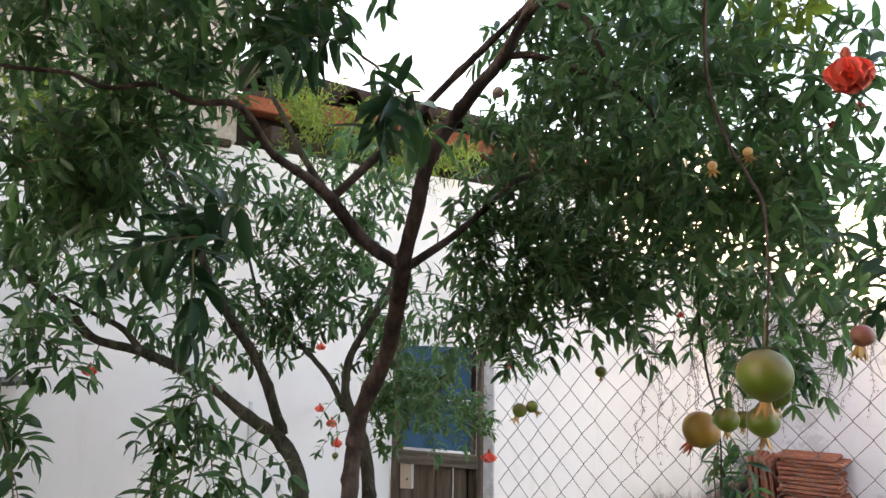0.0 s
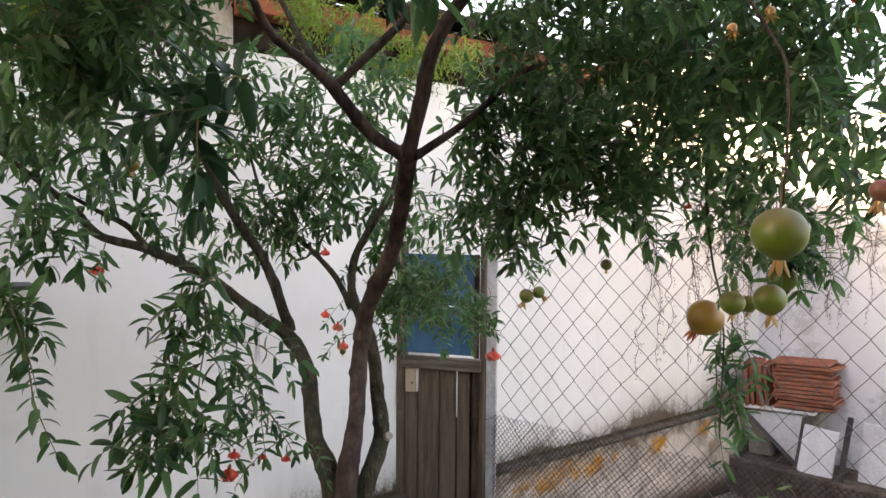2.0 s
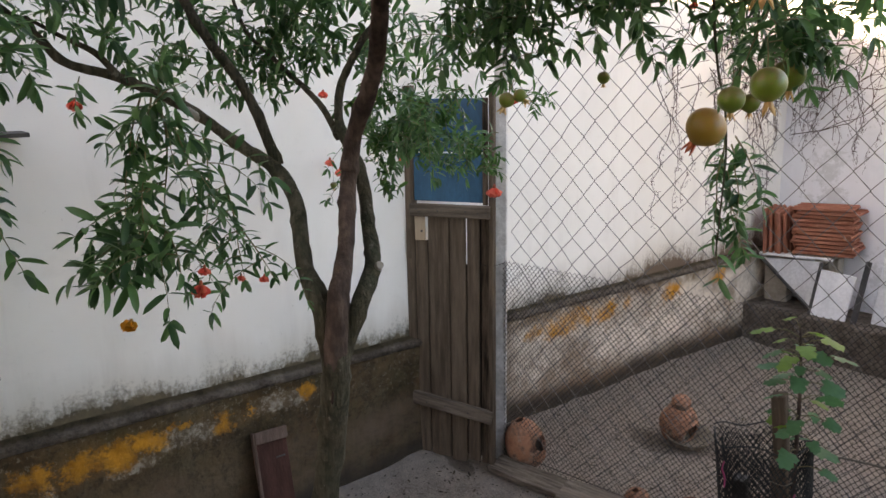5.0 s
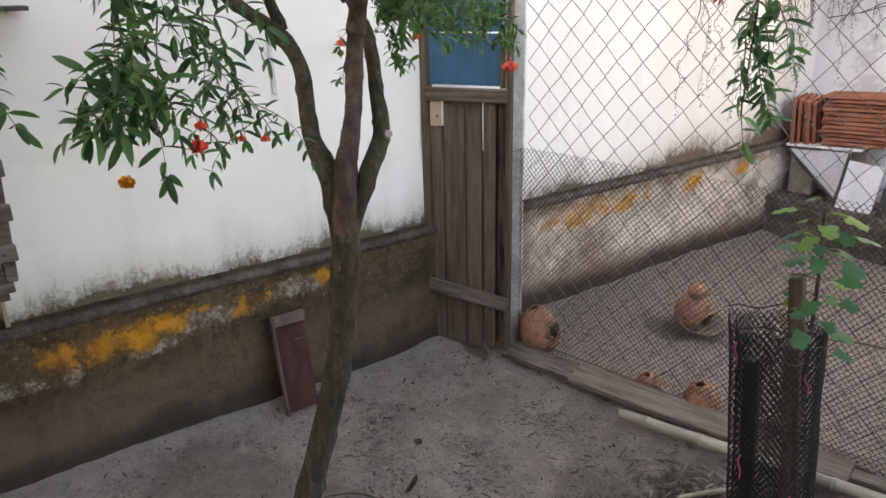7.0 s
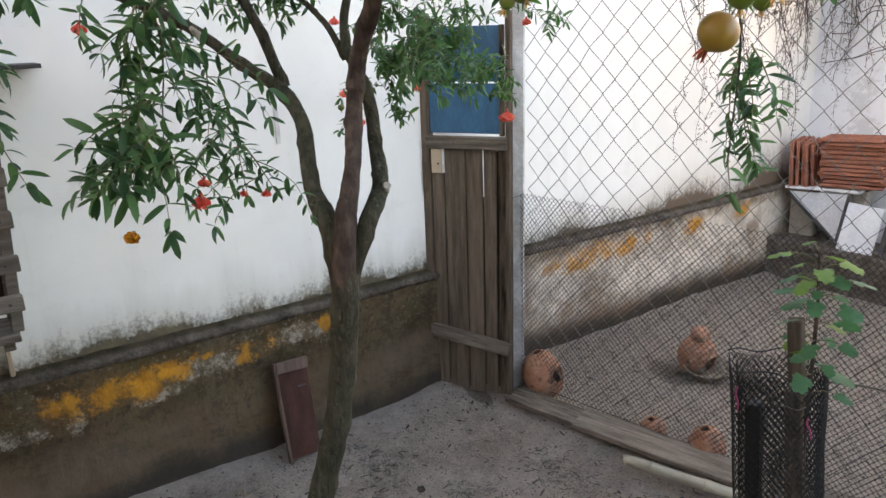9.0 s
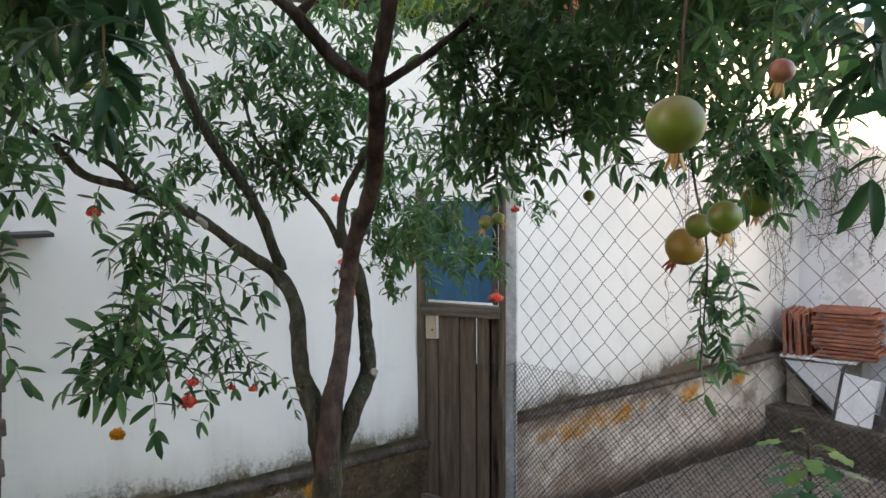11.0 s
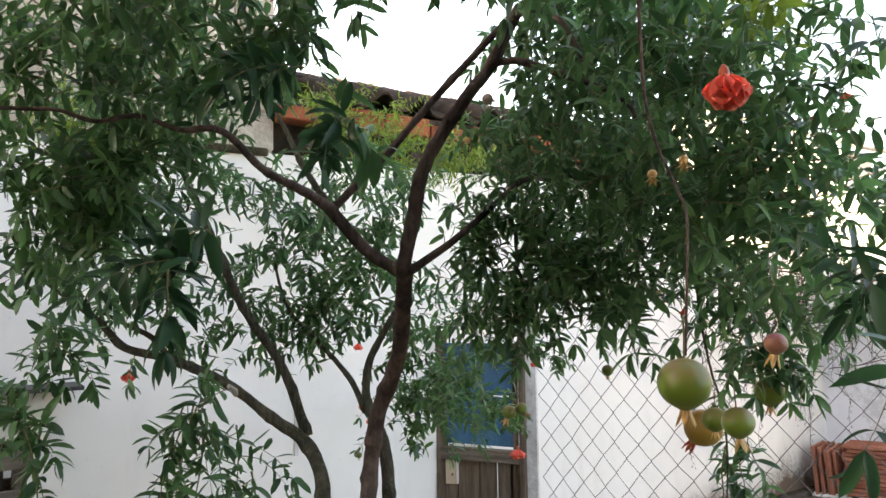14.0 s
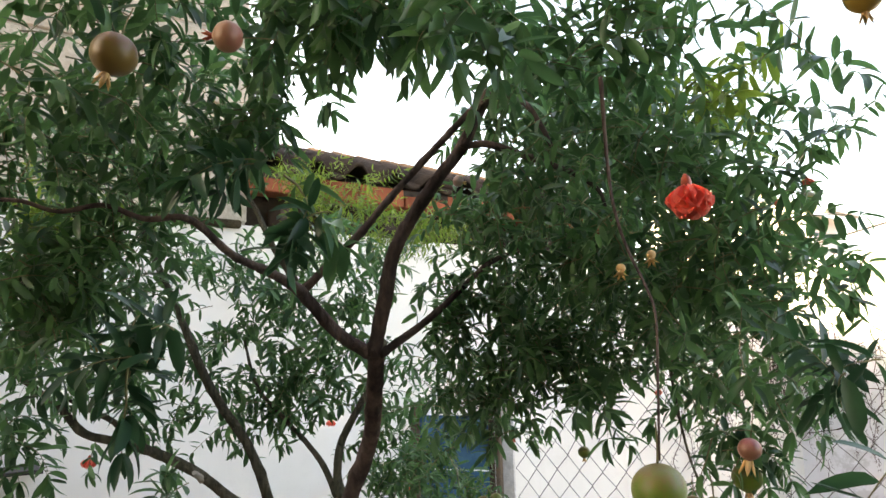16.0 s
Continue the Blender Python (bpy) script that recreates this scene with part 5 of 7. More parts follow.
def flower(parent, at, d, mat=None, tip=(0.2, -0.2, -1), petals=7, label="crumpled red flower"):
    """A crumpled bell of petals out of a thick waxy calyx."""
    mat = mat or M_FLOWER
    rng = random.Random(int(at[0] * 1000 + at[1] * 77))
    v, f = [], []
    for k in range(petals):
        a = 2 * math.pi * k / petals + rng.uniform(-0.3, 0.3)
        op = rng.uniform(0.02, 0.5) if petals > 8 else rng.uniform(0.2, 0.75)
        n0 = len(v)
        for i in range(6):
            t = i / 5
            for j in range(5):
                s = (j - 2) / 2
                wd = 0.62 * math.sin(math.pi * min(1, 0.10 + t * 0.72)) * s
                rad = 0.10 + op * 0.62 * t ** 0.9 + 0.15 * rng.uniform(-1, 1) * t
                z = -0.15 - 0.85 * t + 0.38 * op * t * t + 0.14 * rng.uniform(-1, 1) * t + 0.1 * s * s
                v.append((rad * math.cos(a) - wd * math.sin(a), rad * math.sin(a) + wd * math.cos(a), z))
        for i in range(5):
            for j in range(4):
                b = n0 + i * 5 + j
                f.append((b, b + 1, b + 6, b + 5))
    q = (-Vector(tip)).to_track_quat("Z", "Y").to_matrix().to_4x4()
    ob = part("flower", mesh_of("flower", v, f, [mat]), None, parent, label, m=Matrix.Translation(at) @ q @ Matrix.Diagonal((d / 2, d / 2, d / 2, 1)))
    cv, cf = lathe([(0.0, 0.30), (0.05, 0.28), (0.12, 0.18), (0.15, 0.05), (0.13, -0.08), (0.19, -0.25), (0.25, -0.36), (0.22, -0.36), (0.1, -0.06), (0.0, -0.04)], 10)
    part("calyx", mesh_of("calyx", cv, cf, [M_CALYX_RED if mat is M_FLOWER else M_CALYX]), None, ob)
    return ob


# ---- the tree ----
tree = thing("pomegranate_tree", "leaning fruit tree with forked limbs, green fruit and red flowers", "tree")
limb(tree, "trunk", [(1.136, 1.103, -0.097, 0.0378), (1.149, 1.175, 0.125, 0.0344), (1.174, 1.220, 0.306, 0.0318), (1.194, 1.247, 0.447, 0.0297), (1.228, 1.292, 0.634, 0.0279), (1.273, 1.319, 0.816, 0.0258), (1.309, 1.330, 0.979, 0.0262), (1.350, 1.322, 1.107, 0.0258), (1.362, 1.327, 1.187, 0.0170)], sides=16, lumpy=0.1, label="leaning grey-brown trunk")
limb(tree, "limb", [(1.309, 1.330, 0.979, 0.0180), (1.350, 1.322, 1.107, 0.0215), (1.362, 1.327, 1.247, 0.0216), (1.341, 1.353, 1.312, 0.0166), (1.301, 1.387, 1.385, 0.0152), (1.266, 1.415, 1.465, 0.0158), (1.272, 1.425, 1.544, 0.0152)], mat=M_BARK_RED)
limb(tree, "limb", [(1.333, 1.326, 1.080, 0.0141), (1.330, 1.313, 1.240, 0.0189), (1.267, 1.312, 1.311, 0.0157), (1.195, 1.337, 1.419, 0.0143), (1.133, 1.323, 1.481, 0.0136), (1.098, 1.265, 1.530, 0.0119), (1.063, 1.198, 1.592, 0.0107), (1.047, 1.129, 1.632, 0.0097), (1.041, 1.065, 1.660, 0.0088), (1.029, 0.994, 1.682, 0.0079), (1.032, 0.949, 1.732, 0.0066), (1.037, 0.888, 1.783, 0.0053), (1.028, 0.815, 1.844, 0.0040)])
limb(tree, "limb", [(1.050, 1.076, 1.656, 0.0070), (1.021, 1.046, 1.699, 0.0058), (1.004, 1.004, 1.724, 0.0045), (0.998, 0.944, 1.759, 0.0033)], sides=8)
limb(tree, "limb", [(1.095, 1.350, 1.481, 0.0112), (1.070, 1.301, 1.629, 0.0101), (1.051, 1.222, 1.757, 0.0090), (1.048, 1.164, 1.888, 0.0079), (1.059, 1.114, 1.990, 0.0069), (1.057, 1.069, 2.091, 0.0058), (1.064, 1.023, 2.187, 0.0047), (1.087, 0.981, 2.276, 0.0036)])
limb(tree, "limb", [(1.266, 1.416, 1.475, 0.0162), (1.272, 1.426, 1.543, 0.0165), (1.376, 1.413, 1.661, 0.0150), (1.490, 1.360, 1.777, 0.0138), (1.540, 1.330, 1.827, 0.0138)], mat=M_BARK_RED)
limb(tree, "limb", [(1.544, 1.325, 1.812, 0.0125), (1.567, 1.333, 1.892, 0.0119), (1.587, 1.340, 1.972, 0.0112), (1.618, 1.363, 2.037, 0.0106), (1.657, 1.386, 2.092, 0.0099), (1.686, 1.410, 2.136, 0.0093), (1.735, 1.420, 2.200, 0.0086), (1.744, 1.423, 2.210, 0.0080)], mat=M_BARK_RED)
limb(tree, "limb", [(1.694, 1.405, 2.131, 0.0072), (1.724, 1.411, 2.180, 0.0064), (1.768, 1.412, 2.194, 0.0055), (1.816, 1.426, 2.170, 0.0047), (1.842, 1.434, 2.129, 0.0038), (1.870, 1.430, 2.081, 0.0030)], sides=8, mat=M_BARK_RED)
limb(tree, "limb", [(1.543, 1.324, 1.814, 0.0110), (1.507, 1.284, 1.847, 0.0103), (1.488, 1.241, 1.900, 0.0099), (1.492, 1.219, 1.919, 0.0095), (1.524, 1.162, 1.938, 0.0076), (1.583, 1.080, 1.953, 0.0058), (1.691, 0.989, 1.976, 0.0043), (1.687, 0.938, 1.973, 0.0034), (1.679, 0.894, 1.986, 0.0030), (1.669, 0.850, 1.976, 0.0027), (1.665, 0.812, 1.985, 0.0024), (1.651, 0.778, 1.985, 0.0022), (1.688, 0.732, 1.972, 0.0020)], mat=M_BARK_RED)
limb(tree, "limb", [(1.483, 1.232, 1.919, 0.0074), (1.514, 1.265, 1.963, 0.0070), (1.547, 1.306, 2.013, 0.0066), (1.582, 1.345, 2.073, 0.0061), (1.648, 1.406, 2.161, 0.0057), (1.705, 1.450, 2.227, 0.0053)], sides=10, mat=M_BARK_RED)
limb(tree, "limb", [(1.462, 1.226, 1.936, 0.0065), (1.424, 1.201, 2.000, 0.0055), (1.388, 1.186, 2.065, 0.0044), (1.357, 1.168, 2.117, 0.0034)], sides=8)
limb(tree, "limb", [(1.550, 1.333, 1.812, 0.0072), (1.563, 1.411, 1.863, 0.0063), (1.565, 1.484, 1.918, 0.0055), (1.575, 1.553, 1.974, 0.0046), (1.600, 1.628, 2.002, 0.0038)], sides=10, mat=M_BARK_RED)
limb(tree, "limb", [(2.144, 1.222, 2.049, 0.0020), (2.135, 1.234, 1.974, 0.0017), (2.147, 1.225, 1.929, 0.0015), (2.163, 1.219, 1.890, 0.0013), (2.187, 1.211, 1.853, 0.0012), (2.204, 1.199, 1.827, 0.0011), (2.215, 1.182, 1.774, 0.0010), (2.214, 1.179, 1.722, 0.0009)], sides=8, mat=M_BARK_RED)
limb(tree, "limb", [(1.687, 1.409, 2.135, 0.0066), (1.725, 1.429, 2.132, 0.0059), (1.777, 1.448, 2.106, 0.0052), (1.831, 1.470, 2.076, 0.0046), (1.862, 1.480, 2.058, 0.0039), (1.891, 1.492, 2.030, 0.0032), (1.901, 1.492, 2.005, 0.0025)], sides=8, mat=M_BARK_RED)
limb(tree, "limb", [(1.333, 1.326, 1.081, 0.0132), (1.375, 1.362, 1.245, 0.0163), (1.333, 1.420, 1.304, 0.0154), (1.279, 1.446, 1.372, 0.0139), (1.231, 1.461, 1.466, 0.0130), (1.201, 1.454, 1.516, 0.0114), (1.173, 1.450, 1.567, 0.0092), (1.160, 1.466, 1.638, 0.0084), (1.178, 1.504, 1.718, 0.0072), (1.175, 1.543, 1.765, 0.0057), (1.158, 1.579, 1.850, 0.0044)])
limb(tree, "cut_stub", [(1.332, 1.427, 1.295, 0.0085), (1.350, 1.421, 1.306, 0.0077), (1.362, 1.419, 1.312, 0.0070)], mat=M_CUT, label="pale sawn stub")
limb(tree, "limb", [(1.177, 1.446, 1.533, 0.0070), (1.132, 1.437, 1.592, 0.0063), (1.073, 1.424, 1.636, 0.0055), (1.003, 1.393, 1.695, 0.0048), (0.928, 1.366, 1.759, 0.0040), (0.874, 1.356, 1.863, 0.0033)], sides=8)
limb(tree, "cut_stub", [(1.067, 1.206, 1.580, 0.0085), (1.077, 1.191, 1.591, 0.0065), (1.086, 1.182, 1.598, 0.0045)], sides=10, mat=M_CUT, label="pale broken stub")
limb(tree, "limb", [(1.870, 1.685, 1.834, 0.0028), (1.849, 1.679, 1.788, 0.0026), (1.833, 1.704, 1.724, 0.0023), (1.829, 1.730, 1.646, 0.0020), (1.831, 1.750, 1.592, 0.0018), (1.842, 1.744, 1.522, 0.0016), (1.851, 1.725, 1.443, 0.0013), (1.864, 1.700, 1.376, 0.0011)], sides=6)
clump(tree, (1.581, 0.808, 2.045), 0.088, 0.053, 30, 0.034, 0.13, 0.65)
clump(tree, (1.513, 0.961, 2.073), 0.085, 0.064, 26, 0.036, 0.14, 0.65)
clump(tree, (1.515, 0.821, 1.920), 0.075, 0.063, 22, 0.036, 0.13, 0.65)
clump(tree, (1.508, 0.939, 1.940), 0.076, 0.062, 24, 0.036, 0.14, 0.65)
clump(tree, (1.320, 0.845, 1.809), 0.067, 0.037, 9, 0.04, 0.14, 0.65)
clump(tree, (1.448, 0.917, 1.853), 0.078, 0.042, 8, 0.042, 0.14, 0.65)
clump(tree, (1.798, 0.908, 1.778), 0.024, 0.034, 4, 0.05, 0.11, 1.3, mats=[M_LEAF_BIG, M_STALK])
clump(tree, (0.837, 1.012, 2.245), 0.165, 0.118, 36, 0.042, 0.16, 0.65)
clump(tree, (0.914, 1.059, 2.057), 0.102, 0.091, 20, 0.042, 0.16, 0.65)
clump(tree, (1.717, 1.059, 2.076), 0.041, 0.035, 11, 0.042, 0.11, 1.1)
clump(tree, (1.900, 0.978, 1.966), 0.008, 0.008, 2, 0.05, 0.07, 1.4, mats=[M_LEAF_BIG, M_STALK])
clump(tree, (1.987, 1.008, 1.907), 0.013, 0.011, 2, 0.045, 0.08, 1.5, mats=[M_LEAF_BIG, M_STALK])
hanging(tree, (1.907, 1.018, 1.985), (0.58, 0.41, -0.35), 0.079, 0.055, nodes=4, whorl=2, side=0)
hanging(tree, (1.943, 1.034, 1.925), (0.58, 0.78, 0.11), 0.036, 0.05, nodes=3, whorl=2, side=0)
clump(tree, (0.778, 1.378, 1.956), 0.151, 0.124, 22, 0.046, 0.18, 0.65)
clump(tree, (0.891, 1.522, 1.918), 0.151, 0.137, 25, 0.046, 0.18, 0.65)
clump(tree, (1.034, 1.530, 2.030), 0.116, 0.104, 20, 0.044, 0.16, 0.65)
clump(tree, (0.913, 1.487, 1.723), 0.173, 0.080, 22, 0.046, 0.16, 0.65)
clump(tree, (0.988, 1.648, 1.727), 0.124, 0.096, 17, 0.046, 0.16, 0.65)
clump(tree, (1.000, 1.588, 1.848), 0.093, 0.080, 11, 0.046, 0.16, 0.65)
clump(tree, (1.026, 1.712, 1.536), 0.069, 0.096, 11, 0.044, 0.14, 0.65)
clump(tree, (0.803, 1.320, 2.046), 0.093, 0.080, 10, 0.044, 0.16, 0.65)
clump(tree, (0.531, 1.782, 2.296), 0.150, 0.115, 58, 0.036, 0.16, 0.1, mats=[M_LEAF_YOUNG, M_STALK], nodes=13, blades=FINE)
clump(tree, (0.684, 2.069, 2.215), 0.144, 0.072, 50, 0.036, 0.16, 0.2, mats=[M_LEAF_YOUNG, M_STALK], nodes=13, blades=FINE)
clump(tree, (1.570, 1.588, 2.011), 0.083, 0.108, 40, 0.038, 0.15, 0.65)
clump(tree, (1.570, 1.532, 1.833), 0.089, 0.104, 48, 0.038, 0.16, 1.2)
clump(tree, (1.416, 1.576, 1.712), 0.101, 0.079, 24, 0.04, 0.15, 1.2)
clump(tree, (1.674, 1.589, 1.766), 0.086, 0.081, 40, 0.04, 0.16, 1.2)
clump(tree, (1.599, 1.573, 1.688), 0.075, 0.047, 14, 0.042, 0.14, 1.3)
clump(tree, (1.302, 1.601, 1.536), 0.080, 0.068, 15, 0.03, 0.14, 1.2)
clump(tree, (1.788, 1.574, 1.696), 0.041, 0.033, 4, 0.05, 0.14, 1.4)
clump(tree, (1.848, 1.461, 2.062), 0.082, 0.089, 34, 0.036, 0.15, 0.65)
clump(tree, (1.648, 1.747, 2.172), 0.133, 0.122, 54, 0.038, 0.15, 0.65)
clump(tree, (1.793, 1.850, 2.169), 0.108, 0.108, 18, 0.038, 0.15, 0.65)
clump(tree, (2.013, 1.434, 2.043), 0.075, 0.069, 18, 0.034, 0.13, 0.65)
clump(tree, (2.089, 1.526, 2.011), 0.069, 0.063, 9, 0.036, 0.13, 0.65)
clump(tree, (1.807, 1.581, 1.938), 0.091, 0.091, 34, 0.036, 0.15, 0.65)
clump(tree, (1.997, 1.507, 1.877), 0.080, 0.060, 21, 0.036, 0.14, 0.65)
clump(tree, (2.092, 1.543, 1.891), 0.069, 0.050, 9, 0.035, 0.14, 0.65)
clump(tree, (2.098, 1.482, 1.794), 0.071, 0.024, 4, 0.036, 0.14, 1.1)
clump(tree, (1.719, 1.867, 1.858), 0.092, 0.051, 9, 0.038, 0.16, 0.65)
clump(tree, (1.565, 1.968, 2.116), 0.141, 0.118, 25, 0.042, 0.16, 0.65)
clump(tree, (1.757, 2.052, 2.061), 0.132, 0.121, 19, 0.042, 0.16, 0.65)
clump(tree, (0.420, 1.718, 2.388), 0.090, 0.072, 36, 0.036, 0.16, 0, mats=[M_LEAF_YOUNG, M_STALK], nodes=13, blades=FINE)
clump(tree, (0.594, 1.955, 2.212), 0.126, 0.072, 46, 0.036, 0.16, 0.1, mats=[M_LEAF_YOUNG, M_STALK], nodes=13, blades=FINE)
clump(tree, (0.993, 0.926, 2.098), 0.061, 0.061, 20, 0.034, 0.14, 0.2, mats=[M_LEAF_YOUNG, M_STALK])
clump(tree, (1.890, 1.057, 2.146), 0.067, 0.043, 26, 0.04, 0.13, 1.1)
clump(tree, (1.949, 1.165, 2.157), 0.063, 0.038, 26, 0.04, 0.13, 1.1)
clump(tree, (1.960, 1.325, 2.165), 0.080, 0.053, 20, 0.04, 0.13, 0.65)
clump(tree, (2.063, 1.387, 2.147), 0.063, 0.056, 13, 0.04, 0.13, 0.65)
clump(tree, (1.746, 0.852, 2.114), 0.112, 0.071, 33, 0.036, 0.13, 0.65)
clump(tree, (1.549, 1.037, 2.164), 0.078, 0.078, 18, 0.038, 0.14, 0.65)
clump(tree, (2.194, 1.486, 2.122), 0.041, 0.024, 4, 0.036, 0.12, 0.3)
clump(tree, (2.081, 1.654, 2.076), 0.049, 0.042, 8, 0.038, 0.14, 0.5)
clump(tree, (2.069, 1.539, 2.113), 0.040, 0.033, 8, 0.036, 0.12, 0.4, mats=[M_LEAF_YOUNG, M_STALK])
clump(tree, (1.931, 1.570, 1.916), 0.112, 0.075, 19, 0.04, 0.15, 0.65)
clump(tree, (2.069, 1.593, 1.922), 0.080, 0.067, 12, 0.04, 0.14, 0.65)
clump(tree, (2.077, 1.544, 1.789), 0.075, 0.050, 8, 0.036, 0.14, 0.65)
clump(tree, (2.237, 1.423, 1.763), 0.028, 0.028, 4, 0.05, 0.11, 1, mats=[M_LEAF_BIG, M_STALK])
clump(tree, (1.765, 1.793, 1.771), 0.104, 0.085, 18, 0.042, 0.15, 0.65)
hanging(tree, (1.479, 1.000, 1.625), (0.19, -0.26, -0.60), 0.167, 0.044, nodes=10, whorl=2, side=1)
hanging(tree, (1.488, 1.010, 1.622), (0.23, -0.19, -0.61), 0.184, 0.045, nodes=11, whorl=2, side=1)
hanging(tree, (1.495, 1.016, 1.614), (0.38, 0.04, -0.57), 0.199, 0.044, nodes=12, whorl=2, side=2)
hanging(tree, (1.516, 0.979, 1.499), (0.09, -0.44, -0.54), 0.094, 0.048, nodes=9, whorl=2, side=2)
hanging(tree, (1.545, 0.990, 1.465), (0.58, 0.38, -0.37), 0.080, 0.044, nodes=8, whorl=2, side=2)
hanging(tree, (1.482, 1.017, 1.510), (-0.04, -0.85, -0.18), 0.132, 0.042, nodes=8, whorl=2, side=0, droop=0.25)
hanging(tree, (1.415, 1.009, 1.573), (0.44, -0.41, -0.45), 0.075, 0.048, nodes=4, whorl=2, side=0)
hanging(tree, (1.456, 0.974, 1.465), (0.33, -0.34, -0.53), 0.081, 0.046, nodes=5, whorl=2, side=0)
hanging(tree, (1.487, 1.033, 1.590), (0.30, 0.19, -0.59), 0.113, 0.042, nodes=9, whorl=2, side=2)
hanging(tree, (1.414, 1.095, 1.573), (0.35, 0.02, -0.59), 0.147, 0.036, nodes=12, whorl=2, side=3)
hanging(tree, (1.463, 1.103, 1.509), (0.43, 0.12, -0.55), 0.149, 0.034, nodes=13, whorl=2, side=4)
hanging(tree, (1.488, 1.114, 1.436), (0.56, 0.13, -0.47), 0.083, 0.03, nodes=8, whorl=2, side=3)
hanging(tree, (1.399, 0.804, 1.595), (0.46, 0.24, -0.51), 0.198, 0.043, nodes=13, whorl=2, side=0)
hanging(tree, (1.374, 0.802, 1.587), (0.60, 0.30, -0.40), 0.113, 0.04, nodes=8, whorl=2, side=0)
hanging(tree, (0.849, 1.048, 1.662), (0.25, -0.32, -0.56), 0.075, 0.045, nodes=5, whorl=2, side=0)
clump(tree, (1.378, 0.806, 1.576), 0.027, 0.020, 5, 0.04, 0.1, 1.1)
clump(tree, (1.542, 0.973, 1.408), 0.048, 0.024, 6, 0.042, 0.1, 1.2)
clump(tree, (1.484, 1.009, 1.576), 0.029, 0.036, 3, 0.042, 0.1, 1.2)
clump(tree, (1.086, 0.909, 1.817), 0.079, 0.053, 16, 0.042, 0.14, 1)
clump(tree, (1.011, 1.006, 1.760), 0.054, 0.039, 8, 0.042, 0.14, 1)
clump(tree, (1.049, 1.079, 1.693), 0.040, 0.022, 4, 0.04, 0.12, 1)
clump(tree, (0.935, 1.291, 1.796), 0.082, 0.071, 15, 0.04, 0.14, 1.1)
clump(tree, (0.929, 1.259, 1.652), 0.082, 0.053, 11, 0.04, 0.14, 1.1)
clump(tree, (0.926, 1.407, 1.700), 0.088, 0.075, 12, 0.04, 0.14, 1.1)
clump(tree, (1.317, 0.856, 1.692), 0.045, 0.037, 9, 0.042, 0.13, 1.1)
clump(tree, (1.303, 0.959, 1.798), 0.094, 0.020, 5, 0.042, 0.13, 1.1)
clump(tree, (1.005, 1.459, 1.798), 0.097, 0.097, 12, 0.042, 0.15, 1)
hanging(tree, (0.402, 1.935, 1.440), (-0.15, -0.60, -0.44), 0.185, 0.043, nodes=6, whorl=2, side=0)
hanging(tree, (0.384, 1.908, 1.462), (-0.17, -0.77, -0.27), 0.11, 0.04, nodes=4, whorl=2, side=0)
hanging(tree, (0.465, 1.884, 1.354), (-0.35, -0.75, -0.10), 0.12, 0.036, nodes=5, whorl=2, side=0)
clump(tree, (1.771, 0.933, 2.178), 0.094, 0.031, 14, 0.04, 0.13, 1)
clump(tree, (1.697, 1.082, 2.135), 0.046, 0.053, 12, 0.04, 0.13, 1.2)
clump(tree, (2.117, 1.116, 2.080), 0.063, 0.022, 7, 0.05, 0.1, 1.2)
clump(tree, (1.776, 1.522, 2.215), 0.112, 0.078, 24, 0.04, 0.14, 1)
clump(tree, (1.983, 1.061, 2.127), 0.044, 0.022, 6, 0.045, 0.11, 1.2)
clump(tree, (1.454, 1.646, 1.886), 0.092, 0.061, 12, 0.038, 0.15, 1.1)
clump(tree, (1.553, 1.769, 1.883), 0.092, 0.061, 14, 0.038, 0.15, 1.1)
clump(tree, (1.674, 1.840, 1.873), 0.078, 0.059, 12, 0.038, 0.15, 1.1)
clump(tree, (1.941, 1.687, 1.888), 0.094, 0.071, 15, 0.038, 0.14, 1)
clump(tree, (2.043, 1.743, 1.905), 0.052, 0.060, 7, 0.038, 0.13, 1)
clump(tree, (1.658, 1.581, 2.198), 0.113, 0.085, 20, 0.038, 0.14, 1)
hanging(tree, (1.811, 1.788, 1.554), (0.14, -0.12, -0.63), 0.201, 0.040, nodes=15, whorl=2, side=0)
hanging(tree, (1.820, 1.792, 1.534), (0.25, 0.06, -0.62), 0.137, 0.040, nodes=12, whorl=2, side=0)
hanging(tree, (1.822, 1.799, 1.546), (0.30, 0.14, -0.59), 0.117, 0.040, nodes=11, whorl=2, side=0)
hanging(tree, (1.821, 1.770, 1.522), (0.03, -0.28, -0.61), 0.130, 0.040, nodes=12, whorl=2, side=0)
hanging(tree, (1.823, 1.780, 1.494), (0.19, -0.05, -0.63), 0.130, 0.040, nodes=12, whorl=2, side=0)
clump(tree, (0.868, 1.850, 1.485), 0.116, 0.051, 11, 0.038, 0.14, 1.1)
clump(tree, (0.953, 1.949, 1.469), 0.073, 0.044, 8, 0.038, 0.13, 1.1)
hanging(tree, (1.838, 1.744, 1.402), (-0.03, -0.37, -0.58), 0.072, 0.044, nodes=4, whorl=1, side=0)
clump(tree, (1.923, 1.729, 1.714), 0.067, 0.045, 14, 0.038, 0.13, 1.2)
hanging(tree, (1.966, 1.617, 1.714), (-0.43, 0.05, -0.55), 0.108, 0.040, nodes=9, whorl=2, side=0)
hanging(tree, (2.095, 1.475, 1.786), (0.41, 0.34, -0.50), 0.088, 0.038, nodes=8, whorl=2, side=0)
hanging(tree, (2.355, 1.241, 1.737), (-0.68, -0.25, -0.69), 0.085, 0.042, nodes=6, whorl=2, side=0, droop=0.5, thick=0.0008, mats=[M_LEAF_BIG, M_STALK])
